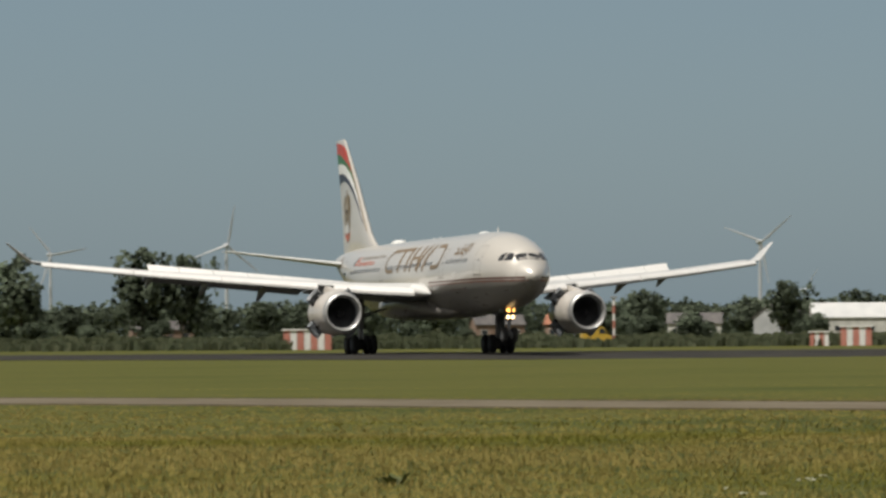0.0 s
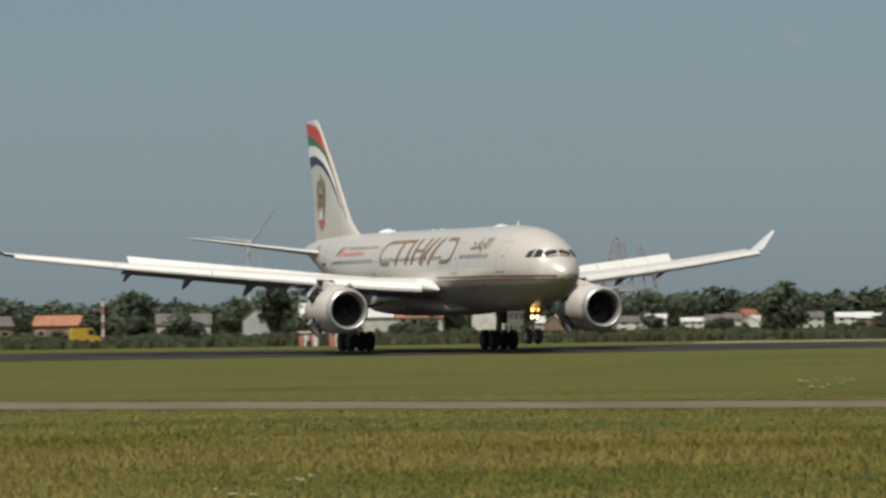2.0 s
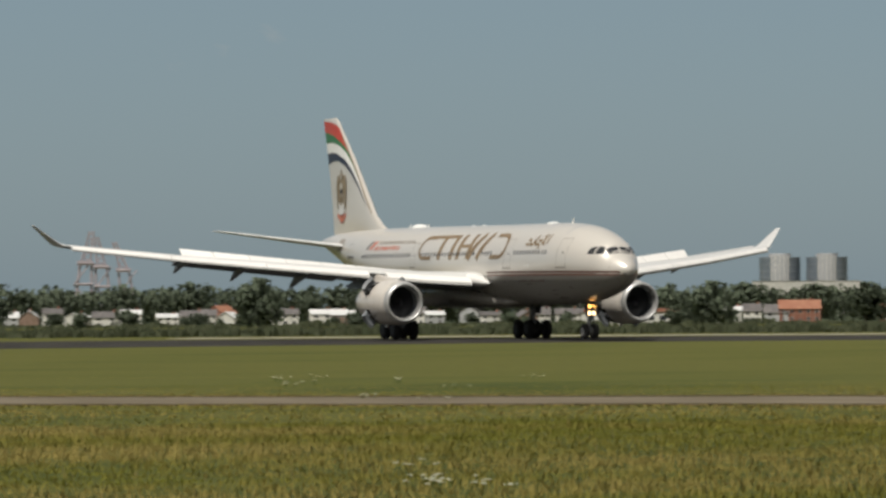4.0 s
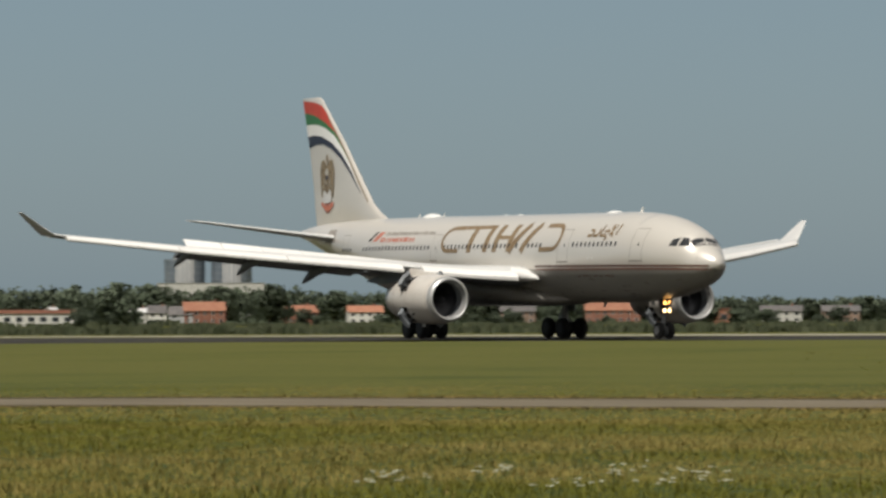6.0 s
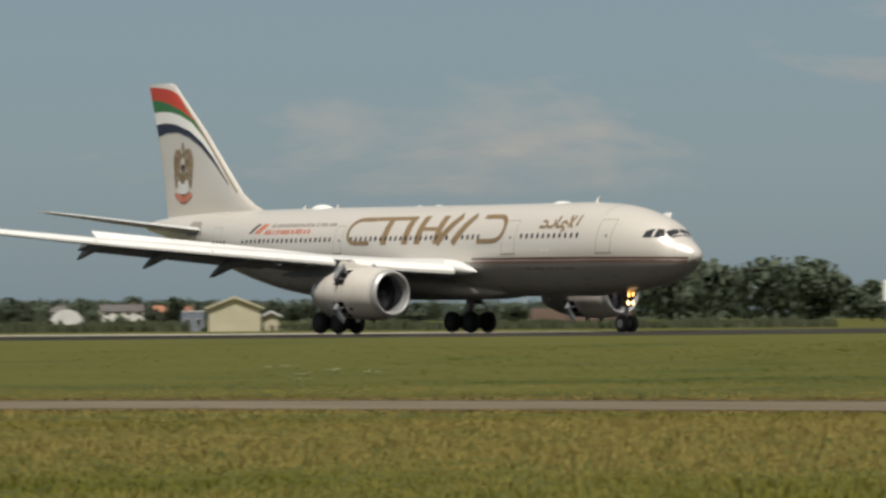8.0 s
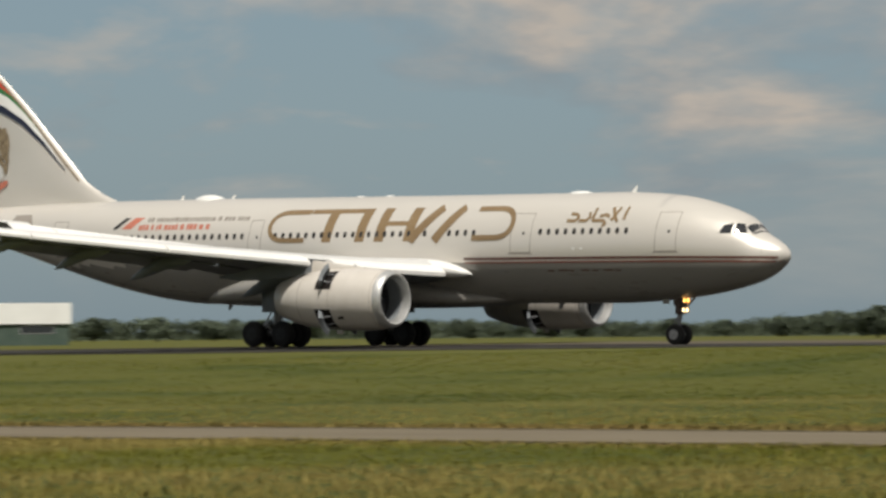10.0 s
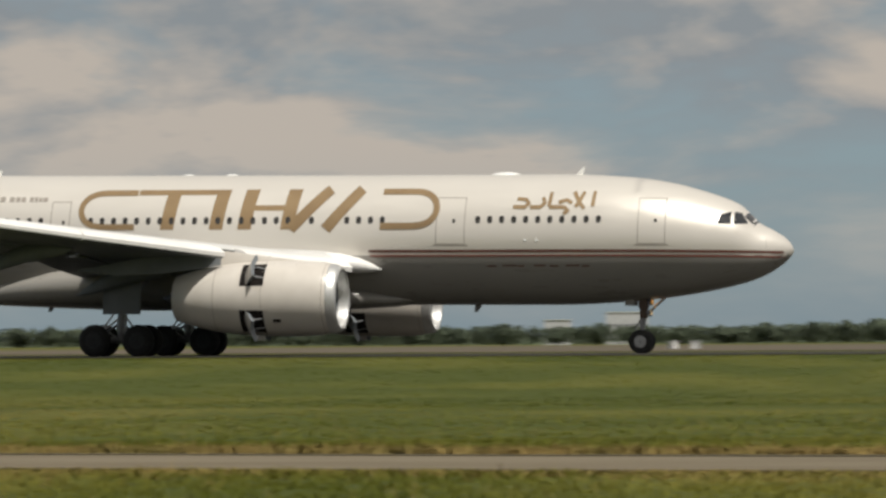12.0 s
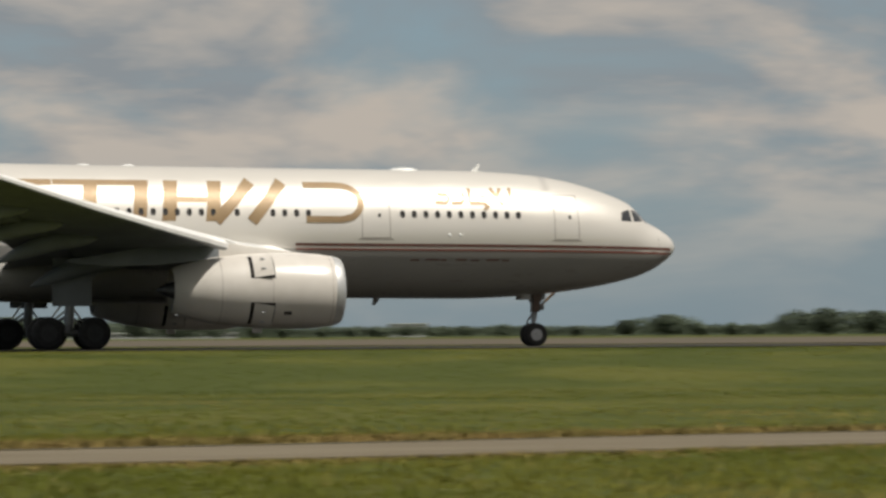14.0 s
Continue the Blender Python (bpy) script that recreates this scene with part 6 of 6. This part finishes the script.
# striped shelters, mast and airfield vehicles
build_striped_shelter(178.5, 420, 4.8, 1.95, 7, "red and white striped equipment shelter by the runway")
build_striped_shelter(171.0, 420, 3.1, 1.85, 5, "red and white striped equipment shelter by the runway")
build_striped_shelter(171.5, 420, 1.9, 1.35, 4, "small red and white striped hut beside the shelter")
build_mast(174.3, 620, 6.6, "red and white banded mast", True, 0.2)
build_van(174.55, 520, M["yellow"], "yellow airfield van standing by the mast", 10, 3.6)
for b, far, w, e, r, wall, roof, lab, st, bays, turn in (
        (172.0, 1000, 13, 4.4, 7.2, "render_grey", "tile_dark", "grey farmhouse with a dark tiled roof", 2, 4, 62), (170.7, 1020, 30, 4.6, 7.6, "render_white", "sheet_pale", "long white barn with a pale grey roof", 1, 8, 6),
        (169.95, 960, 10, 4.2, 6.4, "render_white", "tile_orange", "white house with an orange tiled roof", 2, 3, -8), (168.9, 1000, 13, 5.0, 7.6, "render_white", "tile_dark", "white gabled house with a dark roof", 2, 4, 70),
        (173.2, 1020, 12, 3.4, 5.6, "render_white", "tile_dark", "white cottage with a dark roof", 1, 4, 0), (175.9, 1010, 11, 3.4, 5.4, "brick_brown", "tile_dark", "brown brick cottage with a dark roof", 1, 3, 12),
        (174.9, 1000, 10, 3.4, 5.4, "brick_brown", "tile_orange", "brown brick cottage with an orange roof", 1, 3, -10), (180.5, 1040, 14, 2.8, 4.6, "brick_brown", "tile_dark", "low brown barn among trees", 1, 4, 8),
        (163.2, 1600, 12, 4.8, 7.2, "brick_brown", "tile_dark", "brown brick house with a dark roof", 2, 4, -8), (157.6, 1540, 14, 5.2, 8.0, "brick_red", "tile_orange", "red brick house with an orange roof", 2, 5, 5),
        (156.3, 1560, 11, 4.6, 6.8, "brick_red", "tile_orange", "red brick house with an orange roof", 2, 4, 20), (165.5, 1600, 10, 4.6, 7.4, "brick_red", "tile_orange", "red brick house half hidden by trees", 2, 3, 60),
        (155.4, 1560, 12, 4.6, 6.6, "render_white", "tile_orange", "pale house with an orange roof", 2, 4, 7), (154.6, 1600, 11, 4.6, 6.6, "render_white", "tile_dark", "pale house with a dark roof", 2, 4, 40),
        (153.3, 1560, 12, 4.6, 6.6, "brick_brown", "tile_dark", "brown brick house with a dark roof", 2, 4, 0), (152.0, 1560, 19, 5.0, 8.2, "brick_red", "tile_orange", "red brick terrace with an orange roof", 2, 7, 0),
        (149.7, 1560, 14, 4.4, 6.2, "render_white", "tile_dark", "white house with a dark roof", 2, 4, 0), (148.9, 1580, 13, 4.4, 6.2, "brick_brown", "tile_dark", "brown brick house with a dark roof", 2, 4, 6),
        (146.9, 1500, 12, 4.2, 6.0, "render_white", "tile_dark", "white house with a dark roof", 2, 4, -44), (146.2, 1480, 14, 4.2, 6.2, "render_white", "tile_dark", "white house with a dark roof", 2, 4, 10),
        (145.5, 1480, 12, 4.0, 5.8, "brick_brown", "tile_orange", "brown brick house with an orange roof", 2, 4, 4)):
    k = 1.08
    build_house("house", b, far, w * k, 8.0, e * k, r * k, M[wall], M[roof], lab, "village houses", turn, st, bays)
rng_row = random.Random(19)
bearing = 157.9
while bearing < 168.6:        # a loose row of small white and grey village houses
    wide = rng_row.uniform(5.5, 10.5)
    wall = rng_row.choice(("render_white", "render_white", "render_white", "render_white", "render_grey", "brick_brown"))
    roof = rng_row.choice(("tile_dark", "tile_dark", "tile_dark", "sheet_pale", "sheet_pale", "sheet_pale", "tile_orange"))
    colour = {"render_white": "white", "render_grey": "grey", "brick_brown": "brown brick"}[wall]
    top = {"tile_dark": "dark tiled", "sheet_pale": "pale sheet", "tile_orange": "orange tiled"}[roof]
    eave = rng_row.uniform(3.2, 5.2)
    build_house("house", bearing, rng_row.uniform(1500, 1600), wide, 7.0, eave, eave + rng_row.uniform(1.2, 2.8), M[wall], M[roof], f"small {colour} village house with a {top} roof", "village houses",
                rng_row.choice((0, 5, -8, 62, 85, -70)), 2, rng_row.choice((2, 3)), rng_row.random() < 0.4)
    bearing += math.degrees((wide + rng_row.choice((0.3, 0.3, 0.6, 1.5, 5.0))) / 1550)
rng_front = random.Random(9)
for k in range(95):        # garden trees and bushes before the houses
    b = rng_front.uniform(145, 186)
    far = 1400 if b < 168.5 else 900
    plant_tree(rng_front.randrange(4), b, far * rng_front.uniform(0.96, 1.04), rng_front.uniform(2.4, 6.0), rng_front.uniform(1.1, 2.0), "bushy garden tree before the village houses", "garden trees", 31 * k)
build_shed("office_building", 150.9, 1380, 24, 10, 5.4, M["tile_orange"], M["brick_red"], "low orange-red office building", 6)
build_shed("shop_building", 159.95, 1400, 28, 10, 5.6, M["render_white"], M["brick_red"], "low white building with a dark red fascia", 7, band=0.9)

# container cranes, tower blocks and turbines far off
for b, h, ln in ((167.4, 104, 0.5), (167.1, 98, -0.4), (166.75, 92, -0.9), (162.05, 100, 1.0), (161.4, 100, 1.0), (163.1, 74, 0.8)):
    build_crane(b, 3600, h * 0.78, ln * 0.8, "far faded red harbour crane with a raised jib")
for b, w, h in ((157.86, 32, 51), (157.22, 32, 51)):
    build_tower_block(b, 3300, w, h, "far grey residential tower with a pale core")
build_shed("podium_building", 157.5, 3250, 84, 20, 32, M["render_white"], M["render_grey"], "long white podium building below the towers", 12)
rotors = [build_turbine(b, far, hub, bl, yaw, ph, "far white wind turbine with three blades") for b, far, hub, bl, yaw, ph in (
    (179.6, 3000, 66, 30, 12, 10), (172.3, 3000, 66, 30, 18, 50), (182.0, 3200, 64, 28, 15, 80), (171.7, 3900, 40, 24, 12, 30), (142.93, 4300, 40, 19, -20, 95))]


def build_chimney(bearing, high, radius):
    """A tall thin stack of a far power plant."""
    c = new("chimney_stack")
    c.matrix_basis = facing(bearing, 4300)
    tagged(c, "tall thin pale chimney stack of a far power plant", "chimney", "chimney stacks")
    piece("shaft", *tube((0, 0, 0), (0, 0, high), radius, radius * 0.75, 14), M["tower_pale"], c)
    piece("rim", *tube((0, 0, high), (0, 0, high + 1.5), radius * 0.9, None, 14), M["tower_pale"], c)


def build_steam(bearing, low, wide, high, seed):
    """A small white steam cloud over the stacks, in rounded billows."""
    rng = random.Random(seed)
    cloud = new("steam_cloud")
    cloud.matrix_basis = facing(bearing, 4300)
    tagged(cloud, "white steam cloud drifting from the chimney stacks", "steam")
    for k in range(22):
        s = rng.uniform(-0.5, 0.5)
        r = high * rng.uniform(0.10, 0.24) * (1.1 - abs(s))
        rings = []
        for i in range(9):
            a = math.pi * (i + 0.02) / 8.04
            rings.append([(r * 1.5 * math.sin(a) * math.cos(q) * (1 + 0.22 * math.sin(3 * q + k + 2 * a)), r * math.sin(a) * math.sin(q), r * math.cos(a) * (1 + 0.2 * math.sin(2 * q + k))) for q in [2 * math.pi * m / 14 for m in range(14)]])
        piece("billow", *loft(rings), M["steam"], cloud, at=pose(wide * s, rng.uniform(-6, 6), low + high * (0.15 + 0.35 * (s + 0.5) + rng.uniform(0.0, 0.45))))
    return cloud


for b, h in ((140.68, 62), (140.22, 53), (140.05, 55)):
    build_chimney(b, h, 1.0)
steam_clouds = [(build_steam(140.6, 57, 24, 18, 3), 140.6), (build_steam(140.1, 49, 34, 24, 4), 140.1)]
long_barn = build_shed("long_barn", 139.9, 640, 15, 8, 2.6, M["render_white"], M["brick_hall"], "long low barn with a dark brown roof and white base", 6, band=1.7, over=0.2)

# north-west: beige hall, hangar, vans
build_house("storage_hall", 144.65, 420, 5.0, 5.2, 2.3, 3.3, M["beige"], M["beige"], "beige metal storage hall with a shallow gabled roof", "", 90, 1, 2, False, "hall")
build_house("annex_hut", 144.15, 425, 1.6, 1.5, 1.5, 1.85, M["beige"], M["sheet_pale"], "small cream annex hut beside the hall", "", 90, 1, 1, False, "hut")
build_shed("container_office", 145.22, 424, 2.3, 2.0, 2.1, M["blue_grey"], M["sheet_pale"], "blue-grey container office beside the hall", 2, "container", over=0.05, slab=0.12)
build_shed("hangar", 133.6, 700, 51, 40, 6.9, M["green_wall"], M["sheet_white"], "long dark green hangar under a deep white roof edge", 5, band=3.1)
build_van(135.2, 660, M["render_grey"], "grey van parked before the hangar", 5)
build_van(134.35, 660, M["render_white"], "white van parked before the hangar", 176)
tunnel = new("greenhouse")
tunnel.matrix_basis = facing(146.94, 1350)
tagged(tunnel, "round-topped pale greenhouse tunnel", "greenhouse")
arch = [[(5.2 * math.cos(math.pi * k / 14), y, 5.0 * math.sin(math.pi * k / 14) ** 0.8) for k in range(15)] for y in (-6.0, 6.0)]
piece("cover", *loft(arch), M["sheet_pale"], tunnel, "pale plastic cover")
for k in range(7):
    y = -6.0 + 2.0 * k
    piece("hoop", *merge(*[tube((5.26 * math.cos(math.pi * i / 10), y, 5.06 * math.sin(math.pi * i / 10) ** 0.8), (5.26 * math.cos(math.pi * (i + 1) / 10), y, 5.06 * math.sin(math.pi * (i + 1) / 10) ** 0.8), 0.06, None, 5)
                           for i in range(10)]), M["steel"], tunnel)

# north: brick hall, boxes, poles, low buildings


def build_brick_hall(bearing, far, wide, deep, high):
    """A windowless brick hall: recessed bays between piers, a parapet and rooftop vents."""
    h = new("brick_hall")
    h.matrix_basis = facing(bearing, far)
    tagged(h, "long dark red-brown brick hall with piers and a flat roof", "hall")
    piece("wall", *box(-wide / 2, wide / 2, -deep / 2, deep / 2, 0, high - 0.4), M["brick_hall"], h, smooth=False)
    piece("parapet", *box(-wide / 2 - 0.15, wide / 2 + 0.15, -deep / 2 - 0.32, deep / 2 + 0.15, high - 0.75, high), M["brick_hall"], h, smooth=False)
    piece("coping", *box(-wide / 2 - 0.25, wide / 2 + 0.25, -deep / 2 - 0.42, deep / 2 + 0.25, high, high + 0.07), M["render_grey"], h, "pale coping", smooth=False)
    n = 12
    for k in range(n + 1):
        x = -wide / 2 + wide * k / n
        piece("pier", *box(x - 0.22, x + 0.22, -deep / 2 - 0.28, -deep / 2 + 0.02, 0, high - 0.75), M["brick_hall"], h, smooth=False)
    for x in (-wide * 0.42, -wide * 0.33, -wide * 0.26):
        piece("roof_vent", *merge(tube((x, 0, high), (x, 0, high + 0.45), 0.07), box(x - 0.9, x + 0.9, -0.3, 0.3, high + 0.45, high + 0.55)), M["stripe_white"], h)


build_brick_hall(89.8, 420, 19.5, 14, 3.72)
for b, w in ((94.72, 1.22), (94.46, 1.26)):
    cabin = build_shed("control_cabin", b, 300, w, 1.6, 1.24, M["render_white"], M["sheet_pale"], "white equipment cabin beside the runway", 0, "cabin", group="equipment cabins", over=0.03, slab=0.06)
    piece("door", *box(-0.1, 0.42, -0.83, -0.79, 0.06, 1.05), M["stripe_white"], cabin, "white cabin door", smooth=False)
    piece("vent", *box(-0.48, -0.22, -0.82, -0.79, 0.78, 0.98), M["steel"], cabin, smooth=False)
for b, tw in ((98.52, 25), (98.22, -20)):
    hut = build_shed("equipment_hut", b, 300, 0.55, 0.6, 0.62, M["render_grey"], M["sheet_pale"], "small pale equipment hut beside the runway", 0, "hut", tw, group="equipment huts", over=0.04, slab=0.05)
    piece("door", *box(-0.13, 0.13, -0.32, -0.29, 0.03, 0.5), M["stripe_white"], hut, smooth=False)
for b in (113.5, 113.25, 114.4, 108.9):
    build_mast(b, 520, 3.1, "thin grey approach light pole", False, 0.05)
build_shed("office_building", 75.0, 2000, 19, 14, 6.5, M["render_grey"], M["render_white"], "far pale office building", 7)
build_shed("office_building", 100.1, 2000, 13, 12, 12.0, M["render_grey"], M["render_white"], "far pale office building", 5)
build_shed("office_building", 99.15, 2000, 20, 12, 15.5, M["render_grey"], M["render_white"], "far pale block building", 5)
build_house("tent", 81.95, 700, 9.5, 8, 0.4, 1.15, M["sheet_pale"], M["sheet_pale"], "low white tent roof on the field", "", 5, 1, 3, False, "tent")
build_van(82.0 - 0.0, 1100, M["render_white"], "white van far across the field", 0)
build_shed("far_shed", 78.5, 1500, 60, 10, 2.2, M["render_grey"], M["sheet_pale"], "far row of low pale sheds", 16, "shed")

TAXI = [(118, 330), (126, 312), (134, 310), (142, 322), (150, 342), (158, 362), (166, 372)]
tagged(strip("taxiway", smooth_curve([(r * math.cos(radians(a)), r * math.sin(radians(a))) for a, r in TAXI], 6.0), lambda p: 7.0 + 9.0 * max(0.0, 1 - abs(p.x + 240) / 90), lambda x, y: west_fall(x, y), M["taxi"]),
       "pale concrete taxiway beyond the runway", "taxiway", kind="structure")

FIELD = [(62, 450), (80, 450), (100, 450), (112, 450), (126, 450)]
tagged(strip("stubble_field", smooth_curve([(r * math.cos(radians(a)), r * math.sin(radians(a))) for a, r in FIELD], 8.0), 215.0, lambda x, y: west_fall(x, y) + 0.004, M["stubble"], 0.1),
       "dry brown stubble field beyond the runway", "field", kind="structure")


# ---- motion ----
AIRLINER_ROWS = [
    (0.0, pose(-285.94, 23.14, -0.076, 0, -0.55, 11.432)),
    (0.5, pose(-270.72, 31.83, -0.102, 0, -0.50, 10.739)),
    (1.0, pose(-282.93, 41.57, -0.228, 0, -0.25, 9.736)),
    (1.5, pose(-280.88, 48.04, -0.379, 0, 0.05, 9.087)),
    (2.0, pose(-263.33, 56.25, -0.504, 0, 0.30, 8.073)),
    (2.5, pose(-254.91, 64.24, -0.580, 0, 0.45, 7.172)),
    (3.0, pose(-266.07, 75.99, -0.580, 0, 0.45, 6.356)),
    (3.5, pose(-257.73, 82.66, -0.580, 0, 0.45, 5.549)),
    (4.0, pose(-265.91, 97.27, -0.580, 0, 0.45, 4.758)),
    (4.5, pose(-265.34, 108.17, -0.580, 0, 0.45, 4.034)),
    (5.0, pose(-254.47, 115.36, -0.580, 0, 0.45, 3.383)),
    (5.5, pose(-239.50, 120.94, -0.580, 0, 0.45, 2.730)),
    (6.0, pose(-223.24, 126.10, -0.560, 0, 0.45, 2.051)),
    (6.5, pose(-207.95, 132.06, -0.513, 0, 0.45, 1.353)),
    (7.0, pose(-194.38, 139.69, -0.455, 0, 0.45, 0.726)),
    (7.5, pose(-190.59, 151.42, -0.437, 0, 0.45, 0.056)),
    (8.0, pose(-185.29, 165.14, -0.411, 0, 0.45, -0.520)),
    (8.5, pose(-177.91, 176.35, -0.372, 0, 0.45, -0.521)),
    (9.0, pose(-158.01, 180.61, -0.266, 0, 0.45, -0.444)),
    (9.5, pose(-134.08, 180.62, -0.152, 0, 0.45, -0.334)),
    (10.0, pose(-110.66, 179.91, -0.084, 0, 0.45, -0.223)),
    (10.5, pose(-87.64, 179.39, -0.077, 0, 0.45, -0.113)),
    (11.0, pose(-64.93, 178.93, -0.080, 0, 0.45, -0.003)),
    (11.5, pose(-43.71, 180.87, -0.080, 0, 0.45, -0.240)),
    (12.0, pose(-21.87, 181.25, -0.080, 0, 0.45, -0.716)),
    (12.5, pose(-1.47, 181.29, -0.080, 0, 0.45, -0.694)),
    (13.0, pose(21.29, 180.36, -0.080, 0, 0.45, -0.632)),
    (13.5, pose(39.22, 181.78, -0.080, 0, 0.45, -0.558)),
    (14.0, pose(61.02, 180.95, -0.080, 0, 0.45, -0.418)),
]


def motions():
    walk(airliner, AIRLINER_ROWS)
    for leg, rest, reach in LEGS:        # the legs stand long at touchdown and sink as the wings lose their lift
        walk(leg, [(t, pose(0, 0, rest - e)) for t, e in reach])
    for wheel, rest, radius in WHEELS:        # rolling, ever slower
        rows, t, turn = [], 0.0, 0.0
        while t < 14.05:
            rows.append((t, rest @ Matrix.Rotation(radians(turn % 360), 4, "Y")))
            t, turn = t + 0.1, turn + 85 - 2.5 * t
        walk(wheel, rows)
    for rotor, hub, phase in rotors:
        walk(rotor, [(0.5 * k, pose(0, 0, hub) @ Matrix.Rotation(radians(phase + 27.0 * k), 4, "Y")) for k in range(29)])
    for cloud, bearing in steam_clouds:
        walk(cloud, [(0.0, facing(bearing, 4300)), (14.0, facing(bearing - 0.08, 4300))])
    for door, rest in reverser_doors:
        rows = []
        for t, a in ((0.0, 58), (12.7, 56), (13.1, 44), (13.5, 24), (14.0, 12)):
            rows.append((t, rest @ Matrix.Rotation(radians(a), 4, "Z")))
        walk(door, rows)


motions()
